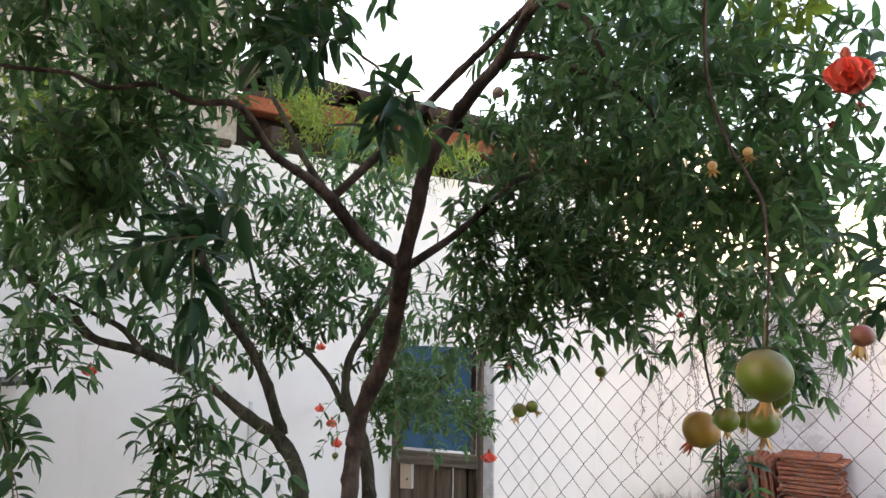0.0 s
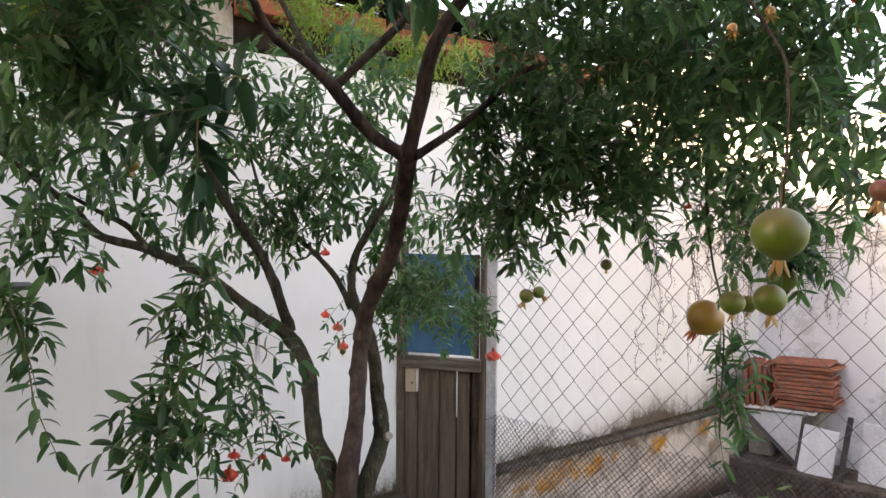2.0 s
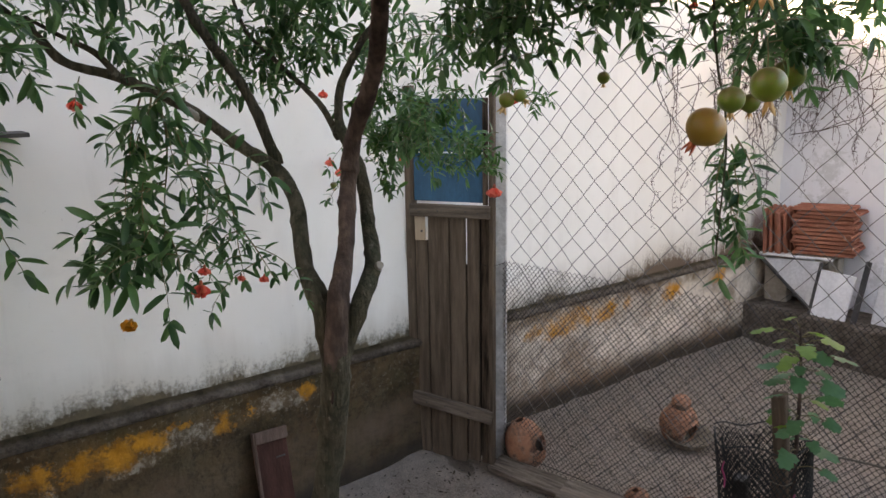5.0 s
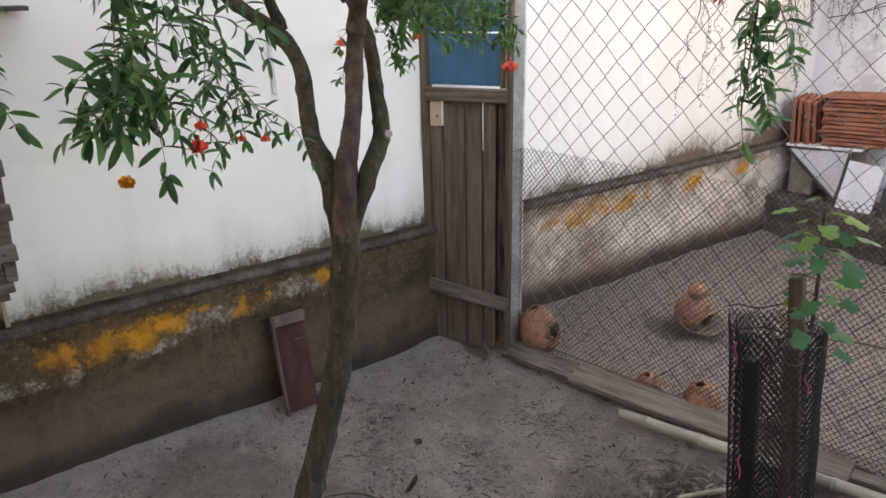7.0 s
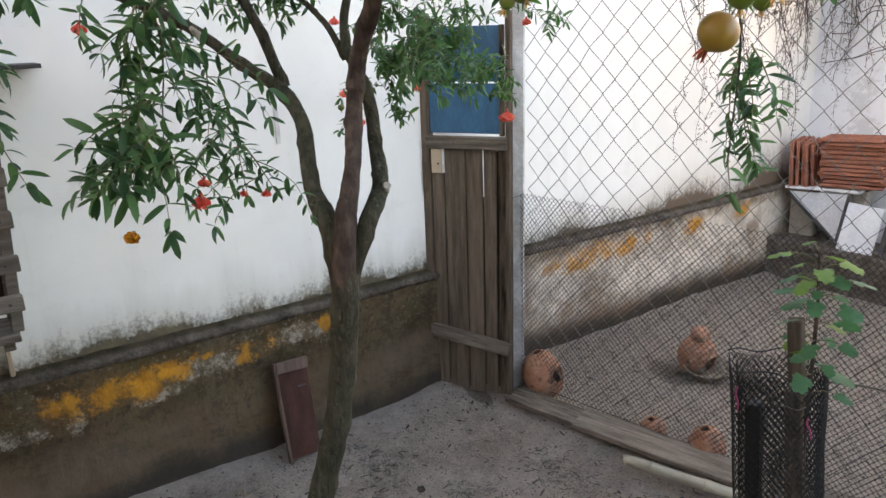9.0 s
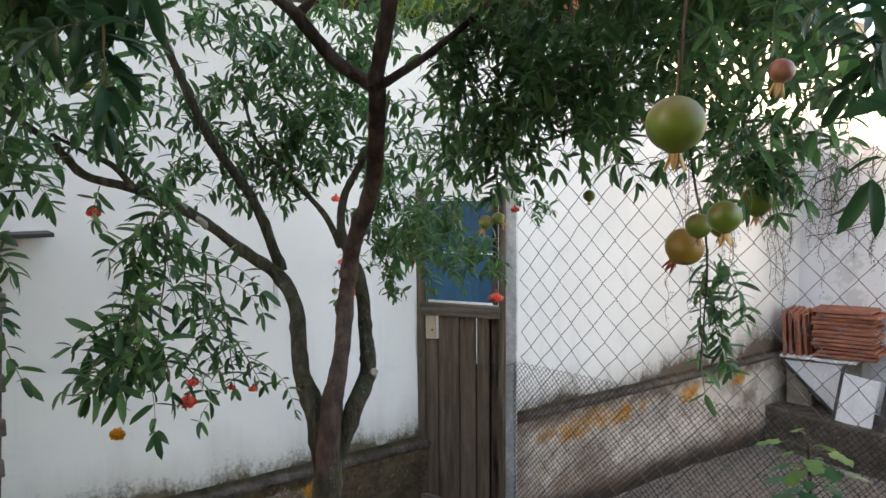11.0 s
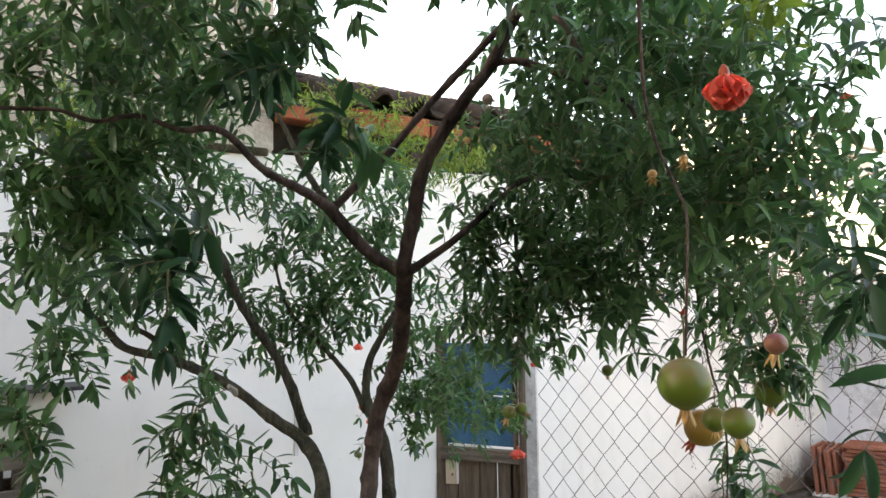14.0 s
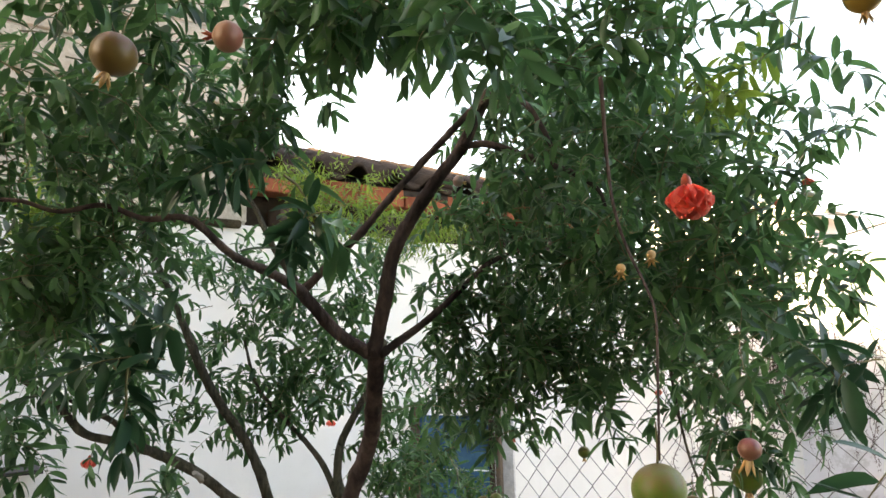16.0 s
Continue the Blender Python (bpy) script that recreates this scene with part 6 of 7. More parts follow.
hanging(tree, (1.805, 0.902, 1.816), (0.10, -0.07, -0.64), 0.097, 0.05, nodes=6, whorl=2, side=0, mats=[M_LEAF_BIG, M_STALK])
clump(tree, (1.735, 1.683, 2.227), 0.096, 0.079, 12, 0.046, 0.15, 0.8)
clump(tree, (1.754, 1.827, 2.220), 0.103, 0.085, 12, 0.046, 0.15, 0.8)
clump(tree, (1.670, 1.861, 2.149), 0.106, 0.088, 12, 0.046, 0.15, 0.8)
clump(tree, (1.809, 1.843, 2.095), 0.099, 0.082, 12, 0.046, 0.15, 0.8)
clump(tree, (1.632, 1.804, 2.041), 0.103, 0.085, 10, 0.046, 0.15, 0.8)
clump(tree, (1.698, 1.921, 1.991), 0.106, 0.088, 10, 0.046, 0.15, 0.8)
clump(tree, (1.835, 2.058, 1.957), 0.110, 0.090, 6, 0.046, 0.15, 0.8)
clump(tree, (1.585, 1.856, 1.917), 0.106, 0.088, 8, 0.046, 0.15, 0.8)
clump(tree, (1.531, 1.799, 1.997), 0.106, 0.088, 8, 0.046, 0.15, 0.8)
clump(tree, (1.639, 1.664, 2.250), 0.099, 0.082, 6, 0.046, 0.15, 0.8)
clump(tree, (1.568, 1.781, 2.162), 0.106, 0.088, 6, 0.046, 0.15, 0.8)
clump(tree, (1.493, 0.890, 1.981), 0.080, 0.060, 9, 0.046, 0.14, 0.8)
clump(tree, (1.472, 0.841, 1.909), 0.080, 0.060, 8, 0.046, 0.14, 0.8)
clump(tree, (1.429, 0.917, 1.893), 0.080, 0.060, 7, 0.046, 0.14, 0.8)
clump(tree, (0.939, 1.660, 1.576), 0.045, 0.036, 5, 0.034, 0.10, 1.1, mats=[M_LEAF_FRESH, M_STALK])
clump(tree, (0.941, 1.724, 1.594), 0.045, 0.036, 6, 0.034, 0.10, 1.1, mats=[M_LEAF_FRESH, M_STALK])
clump(tree, (0.877, 1.832, 1.553), 0.045, 0.036, 5, 0.034, 0.10, 1.1, mats=[M_LEAF_FRESH, M_STALK])
clump(tree, (0.862, 1.716, 1.485), 0.045, 0.036, 4, 0.034, 0.10, 1.1, mats=[M_LEAF_FRESH, M_STALK])
clump(tree, (0.974, 1.716, 1.504), 0.045, 0.036, 4, 0.034, 0.10, 1.1, mats=[M_LEAF_FRESH, M_STALK])
clump(tree, (0.891, 1.695, 1.423), 0.045, 0.036, 3, 0.034, 0.10, 1.1, mats=[M_LEAF_FRESH, M_STALK])
clump(tree, (0.897, 1.715, 1.382), 0.018, 0.018, 2, 0.034, 0.10, 1.1, mats=[M_LEAF_FRESH, M_STALK])
clump(tree, (1.008, 1.796, 1.528), 0.045, 0.036, 5, 0.034, 0.10, 1.1, mats=[M_LEAF_FRESH, M_STALK])
clump(tree, (0.944, 1.902, 1.498), 0.045, 0.036, 5, 0.034, 0.10, 1.1, mats=[M_LEAF_FRESH, M_STALK])
clump(tree, (1.072, 1.860, 1.459), 0.045, 0.036, 3, 0.034, 0.10, 1.1, mats=[M_LEAF_FRESH, M_STALK])
clump(tree, (0.974, 1.816, 1.440), 0.018, 0.018, 2, 0.034, 0.10, 1.1, mats=[M_LEAF_FRESH, M_STALK])
clump(tree, (0.965, 1.862, 1.567), 0.045, 0.036, 4, 0.034, 0.10, 1.1, mats=[M_LEAF_FRESH, M_STALK])
clump(tree, (1.022, 1.911, 1.587), 0.045, 0.036, 4, 0.034, 0.10, 1.1, mats=[M_LEAF_FRESH, M_STALK])
clump(tree, (1.052, 1.998, 1.600), 0.045, 0.036, 3, 0.034, 0.10, 1.1, mats=[M_LEAF_FRESH, M_STALK])
clump(tree, (1.072, 2.067, 1.598), 0.045, 0.036, 3, 0.034, 0.10, 1.1, mats=[M_LEAF_FRESH, M_STALK])
clump(tree, (0.980, 2.006, 1.394), 0.018, 0.018, 2, 0.034, 0.10, 1.1, mats=[M_LEAF_FRESH, M_STALK])
clump(tree, (1.735, 1.735, 1.919), 0.070, 0.055, 5, 0.038, 0.14, 1.0)
clump(tree, (1.791, 1.783, 1.861), 0.070, 0.055, 5, 0.038, 0.14, 1.0)
clump(tree, (1.868, 1.744, 1.907), 0.070, 0.055, 5, 0.038, 0.14, 1.0)
clump(tree, (1.827, 1.680, 1.788), 0.070, 0.055, 4, 0.038, 0.14, 1.0)
clump(tree, (1.973, 1.691, 1.861), 0.070, 0.055, 4, 0.038, 0.14, 1.0)
clump(tree, (1.980, 1.781, 1.822), 0.070, 0.055, 4, 0.038, 0.14, 1.0)
clump(tree, (1.752, 1.653, 1.845), 0.070, 0.055, 4, 0.038, 0.14, 1.0)
clump(tree, (2.047, 1.722, 1.861), 0.070, 0.055, 4, 0.038, 0.14, 1.0)
clump(tree, (2.023, 1.727, 1.745), 0.070, 0.055, 3, 0.038, 0.14, 1.0)
clump(tree, (1.994, 1.605, 1.666), 0.026, 0.028, 6, 0.036, 0.08, 1.3)
clump(tree, (2.003, 1.620, 1.644), 0.026, 0.028, 4, 0.036, 0.08, 1.3)
fruit(tree, (2.213, 1.178, 1.702), 0.0395, label="large green fruit blushed at the shoulder")
fruit(tree, (1.850, 1.676, 1.567), 0.0580, M_FRUIT_YEL, M_CALYX_RED, (-0.5, -0.25, -0.8), flare=0.1, label="ripening yellow fruit")
fruit(tree, (1.973, 1.538, 1.609), 0.0322, stalk=0.02)
fruit(tree, (1.962, 1.597, 1.603), 0.0245, stalk=0.02)
fruit(tree, (2.066, 1.452, 1.626), 0.0362, tip=(0.1, 0, -1), calyx_size=1.3, flare=0.9)
fruit(tree, (1.986, 1.640, 1.637), 0.0405, stalk=0.02)
fruit(tree, (2.268, 1.208, 1.732), 0.0160, M_FRUIT_BUD, tip=(-0.15, -0.1, -1), flare=0.45, calyx_size=2.0, label="small russet fruit")
fruit(tree, (1.780, 1.356, 1.612), 0.0198, tip=(-0.3, -0.2, -0.9), calyx_size=1.5, flare=1.0)
fruit(tree, (1.791, 1.368, 1.617), 0.0169, tip=(0.6, 0.3, -0.7), calyx_size=1.5, flare=1.0)
fruit(tree, (1.659, 1.673, 1.640), 0.0207, stalk=0.02)
fruit(tree, (0.473, 1.357, 2.098), 0.0314)
fruit(tree, (1.678, 1.406, 2.080), 0.0181, M_FRUIT_PALE, tip=(0.7, 0.4, -0.3), label="small pale pink fruit")
fruit(tree, (1.968, 1.907, 2.045), 0.0337)
fruit(tree, (1.091, 1.036, 1.811), 0.0264, M_FRUIT_YEL)
fruit(tree, (1.065, 1.082, 1.820), 0.0255, M_FRUIT_YEL)
fruit(tree, (1.055, 1.000, 1.846), 0.0226, M_FRUIT_YEL)
fruit(tree, (1.943, 0.851, 2.059), 0.0386, M_FRUIT_SHADED, tip=(0.0, -0.3, -1), label="yellowing fruit")
fruit(tree, (1.986, 0.933, 2.078), 0.0272, M_FRUIT_RED, M_CALYX_RED, (-0.6, -0.8, 0.1), label="russet fruit")
fruit(tree, (2.316, 1.353, 2.088), 0.0311, M_FRUIT_YEL)
fruit(tree, (1.137, 1.450, 1.435), 0.0141)
flower(tree, (2.300, 1.116, 1.901), 0.0440, tip=(0.08, 0.02, -1), petals=15, label="large crumpled red flower")
flower(tree, (0.815, 1.039, 1.615), 0.0461)
flower(tree, (0.361, 1.840, 1.624), 0.0480)
flower(tree, (0.368, 1.905, 1.310), 0.0600)
flower(tree, (0.351, 1.893, 1.373), 0.0550)
flower(tree, (0.023, 2.029, 1.373), 0.0560)
flower(tree, (0.550, 2.013, 1.418), 0.0450)
flower(tree, (1.080, 1.937, 1.379), 0.0600)
flower(tree, (1.060, 2.018, 1.600), 0.0360)
flower(tree, (1.789, 1.718, 1.745), 0.0186)
flower(tree, (1.664, 1.805, 1.778), 0.0248)
flower(tree, (1.863, 1.550, 2.144), 0.0191)
flower(tree, (1.586, 1.020, 1.393), 0.0350)
flower(tree, (1.587, 1.026, 1.414), 0.0240)
flower(tree, (1.495, 1.106, 1.372), 0.0191)
flower(tree, (1.535, 1.124, 1.376), 0.0208)
flower(tree, (2.090, 1.673, 2.025), 0.0229)
flower(tree, (1.534, 0.945, 1.347), 0.0314, M_FLOWER_OR, tip=(0.75, -0.5, -0.45), label="orange spent flower")
fruit(tree, (2.166, 1.247, 1.884), 0.0085, M_CALYX, M_CALYX, (0.3, -0.4, -0.7), teeth=6, flare=1.6, label="spent yellow flower cup", stalk=0.01, calyx_size=2.3)
fruit(tree, (2.135, 1.243, 1.876), 0.0085, M_CALYX, M_CALYX, (0.3, -0.4, -0.7), teeth=6, flare=1.6, label="spent yellow flower cup", stalk=0.01, calyx_size=2.3)
flower(tree, (2.083, 1.610, 1.990), 0.0173)

# ---- sapling in its net guard ----


def build_guard():
    g = thing("net_guard", "black plastic net wrapped round stakes beside the fence", "plant guard")
    cx, cy = GUARD
    ring = [(cx - 0.105, cy - 0.04), (cx - 0.05, cy - 0.095), (cx + 0.06, cy - 0.06), (cx + 0.105, cy + 0.05), (cx + 0.05, cy + 0.105), (cx - 0.06, cy + 0.07)]
    hh, cell = 0.70, 0.0125
    pts = [np.array((*q, 0, 0)) for q in ring]
    loop = smooth_path(pts + [pts[0]], 13)[:-1]
    n = len(loop)
    verts, faces = [], []
    r = 0.0015
    rows = int(hh / cell)

    def at(i, z):
        q = loop[i % n]
        k = 1.0 + 0.04 * z / hh + 0.05 * noise.noise(Vector((q[0] * 9, q[1] * 9, z * 5)))
        return Vector((cx + (q[0] - cx) * k - 0.058 * z, cy + (q[1] - cy) * k - 0.080 * z, z + 0.012 * math.sin(i * 0.35) * (z / hh)))
    for way in (1, -1):
        for i in range(n):
            for s in range(rows):
                if (i + s) % 2:
                    continue
                a, b = at(i, s * cell), at(i + way, (s + 1) * cell)
                n0 = len(verts)
                d = (b - a).normalized()
                o = d.cross(Vector((0.1, 0.2, 0.97))).normalized() * r
                u = d.cross(o)
                for p in (a, b):
                    verts += [p + o, p - o * 0.5 + u * 0.87, p - o * 0.5 - u * 0.87]
                for k in range(3):
                    j = (k + 1) % 3
                    faces.append((n0 + k, n0 + j, n0 + 3 + j, n0 + 3 + k))
    part("net", mesh_of("net", verts, faces, [M_NET], False), None, g, "black diamond netting")
    # a second loose turn of the same net over part of it
    inner = [(cx + (p.x - cx) * 0.90 + 0.004, cy + (p.y - cy) * 0.90 - 0.003, p.z * 0.98 + 0.004) for p in verts]
    part("inner_net", mesh_of("inner_net", inner, faces, [M_NET], False), None, g, "second turn of black netting")
    tv, tf = tube([np.array((*at(i, hh), 0.0022)) for i in range(n + 1)], 4)
    part("rim_cord", mesh_of("rim_cord", tv, tf, [M_NET]), None, g)
    for (x, y, top, w, mat, tilt) in ((cx - 0.045, cy - 0.045, 0.60, 0.040, M_DARK, -3), (cx + 0.046, cy + 0.055, GUARD_TOP, 0.036, M_BOARD_POST, -5.5), (cx + 0.062, cy + 0.02, 0.66, 0.044, M_BOARD_POST, -5.5)):
        part("stake", box(-w / 2, -w / 2, -0.05, w / 2, w / 2, top, 0.003, worn=0.003), mat, g, "split wooden stake", m=pose(x, y, 0, 5.5, tilt, 20))
    for a, b in (((1.511, 2.357, 0.658), (1.526, 2.347, 0.593)), ((1.660, 2.443, 0.601), (1.679, 2.439, 0.548)), ((1.544, 2.394, 0.306), (1.564, 2.377, 0.245)), ((1.643, 2.492, 0.213), (1.669, 2.483, 0.160))):
        a, b = Vector(a), Vector(b)
        d = b - a
        w = Vector((0.0025, 0.002, 0))
        tv, tf = tube(smooth_path([(*(a + w), 0.0018), (*(a + d * 0.3 - w), 0.0022), (*(a + d * 0.6 + w * 0.6), 0.0026), (*b, 0.0018)], 5), 5)
        part("ribbon", mesh_of("ribbon", tv, tf, [M_PINK]), None, g, "knotted pink ribbon")
    tv, tf = tube(smooth_path([(1.612, 2.414, 0.625, 0.0012), (1.643, 2.423, 0.623, 0.0012), (1.652, 2.448, 0.627, 0.0012)], 5), 5)
    part("tie", mesh_of("tie", tv, tf, [M_STRAW]), None, g, "pale string tie")


M_BOARD_POST = rough_surface("grey_stake", (0.070, 0.052, 0.040), (0.19, 0.145, 0.115), 6, 0.85, 0.6, (8, 8, 1), 40)
GUARD, GUARD_TOP = (1.582, 2.531), 0.845


def lobed_leaf(s, at, way, size):
    """A broad toothed leaf with five lobes."""
    g = s.rng
    x = Vector(way).normalized()
    y = Vector((g.gauss(0, 0.3), g.gauss(0, 0.3), 1)).cross(x).normalized()
    z = x.cross(y)
    out = []
    nn = 20
    for k in range(nn):
        w = -math.pi * 0.86 + 2 * math.pi * 0.86 * k / (nn - 1)
        rr = 0.38 + 0.34 * abs(math.cos(w * 1.25)) + 0.16 * math.cos(w * 0.5) ** 4 + (0.085 if k % 2 else -0.055)
        px, py = 0.40 + rr * math.cos(w) * 0.85, rr * math.sin(w) * 0.85
        out.append((px, py, -0.16 * (px - 0.3) ** 2 - 0.22 * py * py + 0.03 * math.sin(k * 1.9)))
    vs = [(0.0, 0, 0), (0.45, 0, 0.02)] + out
    fs = [(1, 2 + k, 3 + k) for k in range(nn - 1)] + [(0, 2 + 0, 1), (0, 1, 1 + nn)]
    m = np.array((x, y, z)) * size
    s.add(np.array(vs) @ m + np.array(at), fs, 0)


M_LEAF_SAP = leaf_mat("sapling_old_leaf", (0.016, 0.080, 0.036), (0.045, 0.150, 0.055), 0.5, 0.35)


def build_sapling():
    p = thing("sapling", "young broad-leaved sapling growing out of a net guard", "sapling")
    base = Vector((1.615, 2.515, 0.0))
    stem = smooth_path([(*base, 0.008), (1.625, 2.51, 0.3, 0.007), (1.635, 2.49, 0.6, 0.006), (1.635, 2.475, 0.88, 0.0045), (1.625, 2.47, 1.03, 0.0025)], 6)
    v, f = tube(stem, 7, 0.1)
    part("stem", mesh_of("stem", v, f, [M_BARK_RED]), None, p)
    g = random.Random(12)
    for i in range(36):
        t = 0.58 + 0.42 * i / 35
        q = stem[int(t * (len(stem) - 1))]
        w = i * 2.4 + g.uniform(-0.4, 0.4)
        way = Vector((math.cos(w), math.sin(w), g.uniform(0.0, 0.5)))
        ln = g.uniform(0.04, 0.10) * (1.15 - 0.4 * t)
        s = Spray(900 + i)
        a = Vector(q[:3])
        b = a + way.normalized() * ln
        tv, tf = tube([np.array((*a, 0.0016)), np.array((*(a.lerp(b, 0.5) + Vector((0, 0, 0.008))), 0.0013)), np.array((*b, 0.001))], 4)
        s.add(tv, tf, 1)
        lobed_leaf(s, b, way + Vector((0, 0, -0.55)), g.uniform(0.030, 0.058) * (1.38 - 0.6 * t))
        me = mesh_of("leaf", np.concatenate(s.v), s.f, [M_LEAF_LIME if i > 27 or i % 9 == 4 else M_LEAF_SAP, M_STALK], True, s.mi)
        part("leaf", me, None, p)


build_guard()
build_sapling()

# ---- plants on the crate ----


def pot_plant(where, r, h, twigs, leaf, mats, label, droop):
    p = thing("potted_plant", label, "potted plant", "plants on the crate", m=Matrix.Translation(where))
    v, f = lathe([(0, 0), (r * 0.7, 0), (r * 0.95, h * 0.8), (r * 1.05, h * 0.82), (r * 1.05, h), (r * 0.92, h), (r * 0.88, h * 0.85), (0, h * 0.85)], 18)
    part("pot", mesh_of("pot", v, f, [M_DARK]), None, p, "dark plastic pot")
    clump(p, (0, 0, h + 0.07), r * 1.3, 0.07, twigs, leaf, 0.12, droop, mats, 8, 2, OVALS, None, "foliage")


pot_plant((0.11, 0.74, 1.373), 0.06, 0.075, 26, 0.035, [M_LEAF, M_STALK], "leafy green plant in a dark pot on the crate", 0.7)
pot_plant((0.11, 0.52, 1.373), 0.06, 0.08, 26, 0.04, [M_LEAF, M_STALK], "bushy green plant in a dark pot on the crate", 0.5)
pot_plant((0.11, 0.28, 1.373), 0.06, 0.08, 20, 0.04, [M_LEAF, M_STALK], "bushy green plant in a dark pot on the crate", 0.5)

# ---- dry creeper in the corner ----


def build_creeper():
    c = thing("dry_creeper", "leafless grey-brown creeper hanging down the corner of the walls", "creeper")
    g = random.Random(21)
    v, f = [], []

    def stem(pts, r):
        tv, tf = tube(smooth_path([(*q, r * (1 - 0.6 * i / len(pts))) for i, q in enumerate(pts)], 4), 3, start=len(v), cap=False)
        v.extend(tv)
        f.extend(tf)

    def fall(x, y, z, ln, sx, sy):
        pts, q = [(x, y, z)], Vector((x, y, z))
        n = max(4, int(ln / 0.07))
        for i in range(n):
            q = q + Vector((sx * g.gauss(0, 0.022), sy * g.gauss(0, 0.030), -ln / n))
            q.x = max(q.x, -0.022)
            pts.append(tuple(q))
        stem(pts, g.uniform(0.0018, 0.0034))
        for k in range(int(ln * 95)):
            p = Vector(g.choice(pts)) + Vector((g.uniform(0, 0.012), g.uniform(-0.02, 0.02), g.uniform(-0.04, 0.04)))
            w = Vector((g.uniform(-0.4, 0.8), g.gauss(0, 1), g.gauss(-0.3, 0.8))).normalized() * g.uniform(0.006, 0.024)
            stem([tuple(p), tuple(p + w * 0.5 + Vector((0, 0, 0.003))), tuple(p + w)], 0.0018)
    for i in range(36):
        y = 5.3 - abs(g.gauss(0, 0.75))
        top = 1.98 + g.uniform(-0.35, 0.2)
        fall(-0.015 + g.uniform(0, 0.05), y, top, g.uniform(0.25, 1.05), 0.4, 1)
    for i in range(26):
        x = 0.02 + abs(g.gauss(0, 0.45))
        fall(x, 5.36 + g.uniform(-0.05, 0.02), 1.95 + g.uniform(-0.3, 0.1), g.uniform(0.2, 0.75), 1, 0.2)
    for i in range(22):
        a = (-0.03, 5.3 - g.uniform(0, 1.6), g.uniform(1.6, 2.15))
        b = (g.uniform(0.0, 0.05), a[1] + g.uniform(0.25, 0.6), a[2] + g.uniform(-0.25, 0.15))
        stem([a, ((a[0] + b[0]) / 2 + 0.02, (a[1] + b[1]) / 2, (a[2] + b[2]) / 2 + g.uniform(-0.05, 0.08)), (b[0], min(5.37, b[1]), b[2])], 0.003)
    for i in range(9):
        x, z = g.uniform(-0.01, 0.25), g.uniform(1.2, 1.75)
        pts = [(x, 5.375, z)]
        for k in range(7):
            x, z = x + g.uniform(0.06, 0.14), z + g.gauss(0.05, 0.05)
            pts.append((x, 5.37 + g.uniform(-0.012, 0.008), z))
        stem(pts, 0.0035)
    for i in range(30):
        c0 = Vector((g.uniform(-0.02, 0.03), 5.33 - abs(g.gauss(0, 0.42)), g.uniform(1.55, 2.02)))
        for k in range(16):
            p = c0 + Vector((g.uniform(0, 0.02), g.gauss(0, 0.03), g.gauss(0, 0.03)))
            w = Vector((g.uniform(-0.2, 0.5), g.gauss(0, 1), g.gauss(0, 1))).normalized() * g.uniform(0.012, 0.035)
            stem([tuple(p), tuple(p + w * 0.5 + Vector((0.004, 0, 0.004))), tuple(p + w)], 0.0023)
    ob = part("stem_tangle", mesh_of("stem_tangle", v, f, [M_DRY], False), None, c)
    tagged(ob, kind="stuff")


build_creeper()

# ---- litter ----


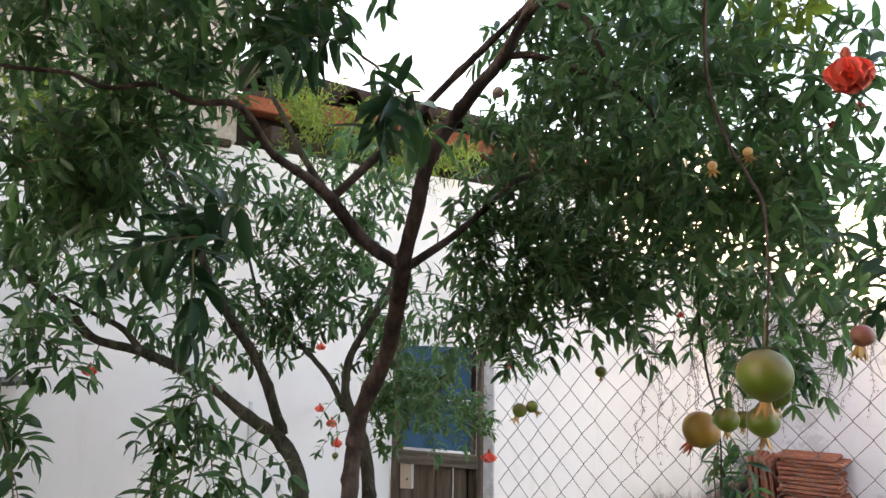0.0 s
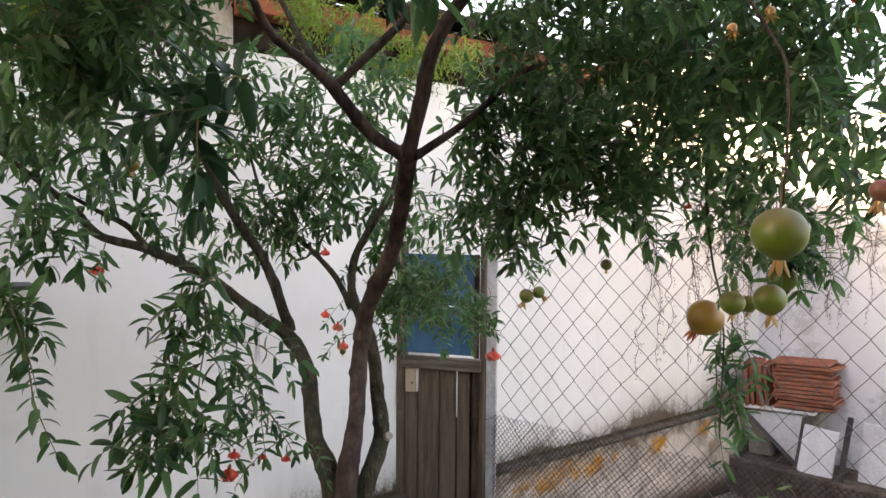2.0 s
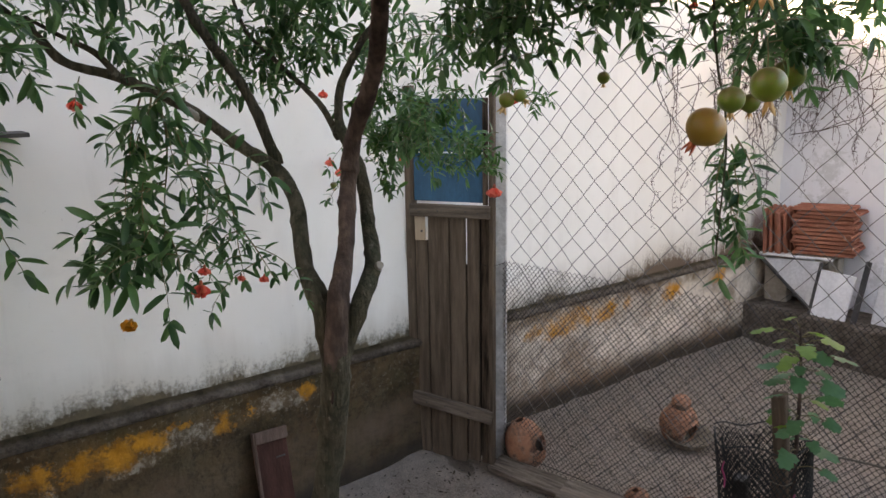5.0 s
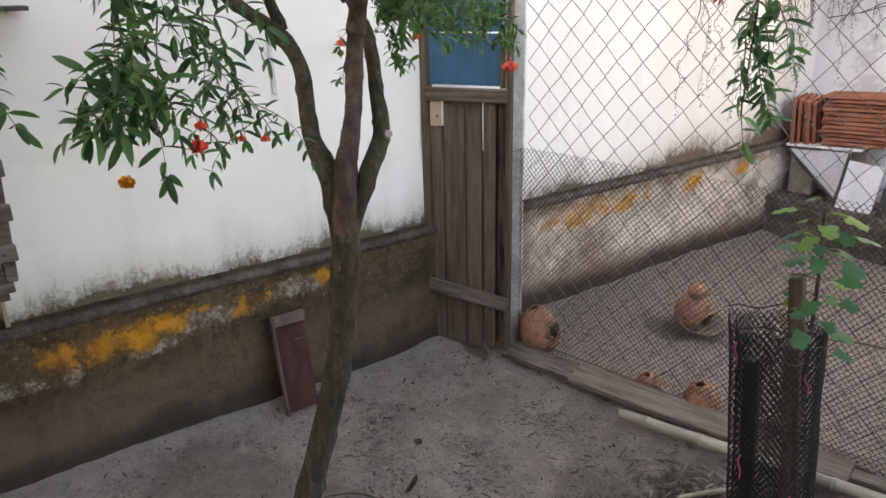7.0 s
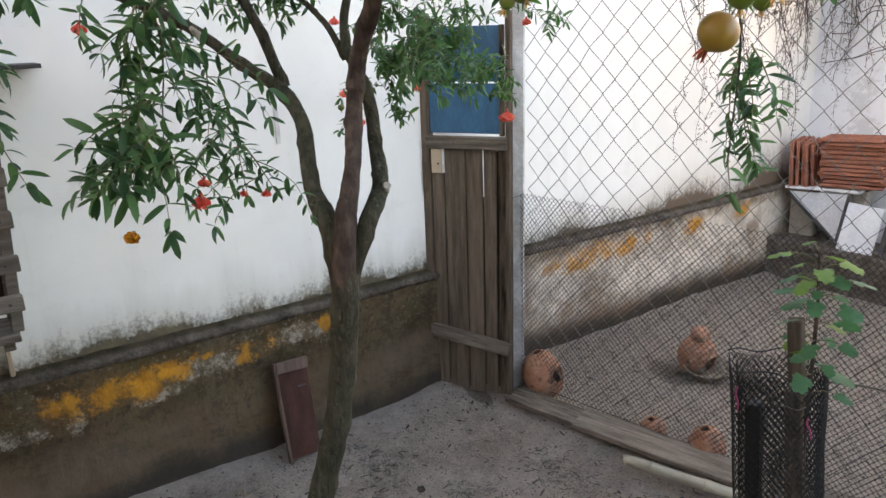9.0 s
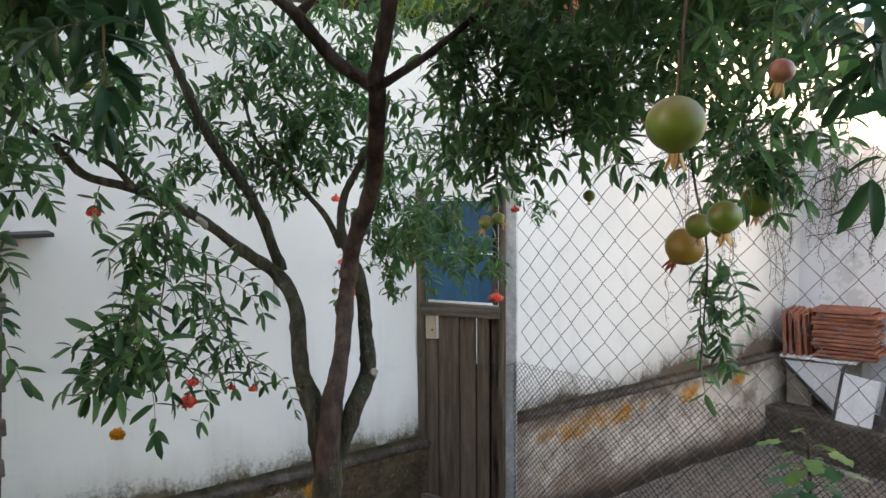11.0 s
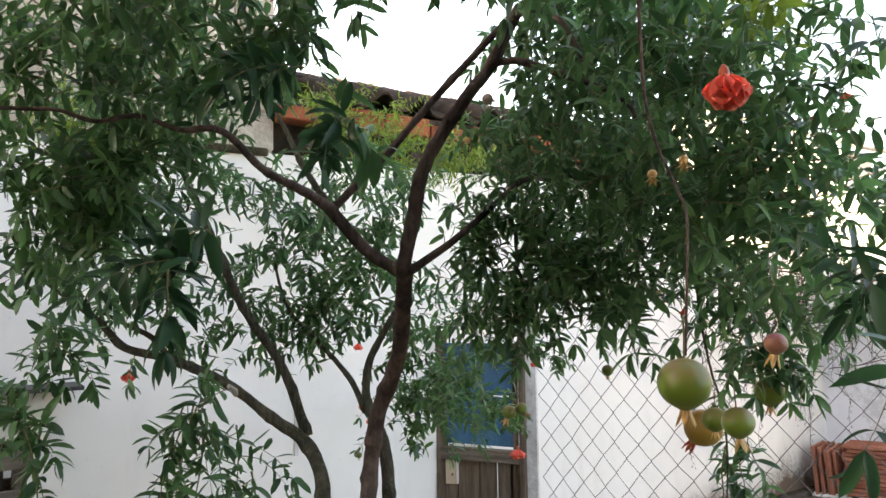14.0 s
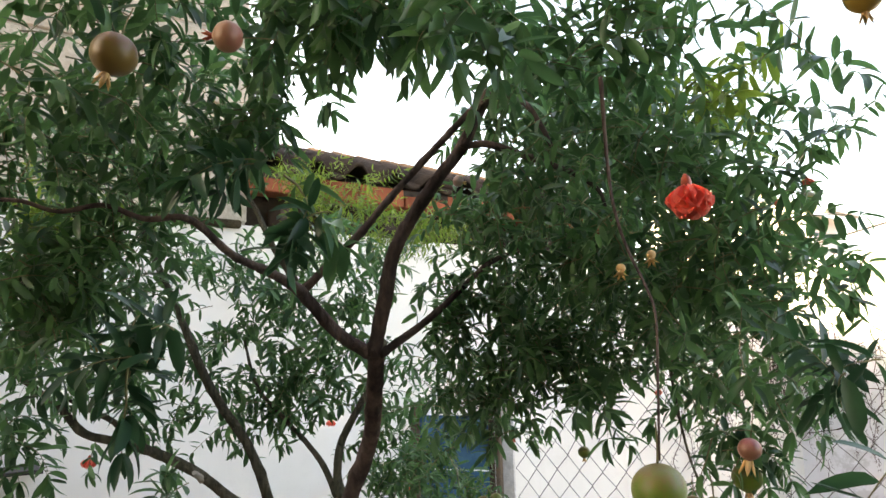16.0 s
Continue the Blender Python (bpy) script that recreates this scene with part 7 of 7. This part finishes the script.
def build_litter():
    g = random.Random(31)
    v, f = [], []

    def stick(x, y, ln, r, ang, z=0.0):
        h = ground_height(x, y) + r * 0.7 + z
        d = Vector((math.cos(ang), math.sin(ang), g.gauss(0, 0.06))) * ln / 2
        p = Vector((x, y, h))
        k = Vector((0, 0, g.uniform(0, 0.004)))
        tv, tf = tube([np.array((*(p - d), r)), np.array((*(p + k), r)), np.array((*(p + d), r * 0.7))], 4, start=len(v), cap=False)
        v.extend(tv)
        f.extend(tf)

    def strip(x, y, ln, w, ang, z=0.0):
        """A flat dry blade or splint."""
        p = Vector((x, y, ground_height(x, y) + 0.002 + z))
        d = Vector((math.cos(ang), math.sin(ang), g.gauss(0, 0.08))) * ln / 2
        o = Vector((-math.sin(ang), math.cos(ang), g.gauss(0, 0.25))) * w / 2
        u = Vector((0, 0, 0.0014))
        n0 = len(v)
        for q in (-d, Vector((0, 0, g.uniform(-0.002, 0.005))), d * g.uniform(0.85, 1.1)):
            v.extend([p + q + o, p + q - o, p + q - o + u, p + q + o + u])
        for k in (0, 4):
            for a, b in ((0, 1), (1, 2), (2, 3), (3, 0)):
                f.append((n0 + k + a, n0 + k + b, n0 + k + 4 + b, n0 + k + 4 + a))
        f.extend([(n0, n0 + 3, n0 + 2, n0 + 1), (n0 + 8, n0 + 9, n0 + 10, n0 + 11)])
    heaps = [(0.349, 1.884), (0.796, 2.418), (1.157, 2.285), (0.898, 1.607), (0.761, 2.068), (0.60, 1.75), (1.05, 1.95), (0.95, 1.40), (1.25, 1.75)]
    for i in range(7200):
        k = g.random()
        if k < 0.45:
            hx, hy = g.choice(heaps)
            x, y = hx + g.gauss(0, 0.10), hy + g.gauss(0, 0.07)
        else:
            x, y = g.uniform(0.12, 2.6), g.uniform(0.9, 2.75)
            if noise.noise(Vector((x * 3.1, y * 3.1, 4))) < g.uniform(-0.25, 0.25):
                continue
        if x < 0.12 or y > 2.55 + 0.21 * (x - 0.3):
            continue
        if k < 0.08:
            strip(x, y, g.uniform(0.015, 0.045), g.uniform(0.002, 0.006), g.uniform(0, 3.14))
        else:
            stick(x, y, g.uniform(0.005, 0.028), g.uniform(0.0005, 0.0013), g.uniform(0, 3.14))
    for i in range(620):
        x, y = 1.52 + g.gauss(0, 0.17), 2.47 + g.gauss(0, 0.12)
        if y > 2.62 + 0.27 * (x - 1.1):
            continue
        strip(x, y, g.uniform(0.015, 0.06) * (1.6 if g.random() < 0.08 else 1), g.uniform(0.002, 0.0065), g.uniform(0, 3.14), g.uniform(0, 0.016))
    for i in range(260):
        x, y = 1.50 + g.gauss(0, 0.18), 2.46 + g.gauss(0, 0.12)
        if y < 2.62 + 0.27 * (x - 1.1):
            stick(x, y, g.uniform(0.03, 0.10), g.uniform(0.0012, 0.0028), g.uniform(0, 3.14), g.uniform(0, 0.02))
    thing("dry_straw", "scattered dry straw and twigs round the sapling", "straw", kind="stuff", data=mesh_of("dry_straw", v, f, [M_STRAW], False))
    for a, b, r in (((1.345, 2.425), (1.445, 2.632), 0.0095), ((1.590, 2.680), (1.650, 2.800), 0.008)):
        sv, sf = tube(smooth_path([(*a, 0.010, r * 0.8), (a[0] * 0.5 + b[0] * 0.5, a[1] * 0.5 + b[1] * 0.5, 0.014, r), (*b, 0.012, r * 0.9)], 4), 9, 0.12)
        thing("cut_stick", "short pale cut stick lying in the straw", "stick", data=mesh_of("cut_stick", sv, sf, [M_BAMBOO]))
    s = Spray(77)
    for i in range(1500):
        x, y = g.uniform(0.05, 2.8), g.uniform(0.7, 4.9)
        if i < 420:
            x, y = 1.50 + g.gauss(0, 0.16), 2.45 + g.gauss(0, 0.11)
        if x < 0.05:
            continue
        s.leaf((x, y, ground_height(x, y) + 0.004), (g.gauss(0, 1), g.gauss(0, 1), 0.05), g.uniform(0.015, 0.04))
    thing("fallen_leaves", "brown fallen leaves scattered on the soil", "leaf litter", kind="stuff", data=mesh_of("fallen_leaves", np.concatenate(s.v), s.f, [M_LITTER]))
    s = Spray(78)
    s.leaf((0.800, 1.745, ground_height(0.80, 1.745) + 0.006), (0.05, 0.07, 0.12), 0.085, OVALS)
    thing("fallen_leaf", "single curled dark brown leaf on the soil", "leaf", data=mesh_of("fallen_leaf", np.concatenate(s.v), s.f, [M_BARK]))
    cv, cf = lathe([(0.0, -0.004), (0.013, 0.0), (0.016, 0.007), (0.011, 0.014), (0.004, 0.016), (0.0, 0.016)], 9)
    cv = [(x * (1 + 0.5 * noise.noise(Vector((x * 90, y * 90, z * 90)))), y * (1 + 0.5 * noise.noise(Vector((y * 90, z * 90, x * 90)))), z) for x, y, z in cv]
    thing("soil_clod", "small dark lump of soil", "clod", m=Matrix.Translation((0.587, 1.939, ground_height(0.587, 1.939))), data=mesh_of("soil_clod", cv, cf, [M_BARK], False))
    v, f = [], []
    for i in range(13000):
        x, y, r = g.uniform(0.05, 2.9), g.uniform(0.6, 5.0), g.uniform(0.0012, 0.0055) * (1.5 if g.random() < 0.05 else 1)
        n0 = len(v)
        z = ground_height(x, y) + r * 0.15
        for (a, b, c) in ((1, 0, 0), (0, 1, 0), (-1, 0, 0), (0, -1, 0), (0, 0, 0.7), (0, 0, -0.5)):
            v.append((x + (a + g.uniform(-0.3, 0.3)) * r, y + (b + g.uniform(-0.3, 0.3)) * r, z + c * r))
        for k in range(4):
            f += [(n0 + k, n0 + (k + 1) % 4, n0 + 4), (n0 + (k + 1) % 4, n0 + k, n0 + 5)]
    thing("grit", "small stones and crumbs of soil", "gravel", kind="stuff", data=mesh_of("grit", v, f, [M_STONE], False))
    v, f = tube(smooth_path([(0.665, 1.524, 0.008, 0.0022), (0.707, 1.611, 0.008, 0.0030), (0.787, 1.672, 0.008, 0.0028), (0.883, 1.785, 0.008, 0.0018)], 5), 6, 0.2)
    thing("fallen_twig", "bent dry twig on the soil", "twig", data=mesh_of("fallen_twig", v, f, [M_BARK]))
    v, f = tube(smooth_path([(1.34, 2.922, 0.440, 0.0035), (1.429, 2.942, 0.453, 0.0035), (1.525, 2.963, 0.468, 0.0035), (1.625, 2.985, 0.480, 0.0035), (2.2, 3.108, 0.50, 0.0035), (3.4, 3.366, 0.49, 0.0035)], 5), 6)
    thing("fence_cord", "pale cord tied along the fence", "cord", data=mesh_of("fence_cord", v, f, [M_STRAW]))


build_litter()
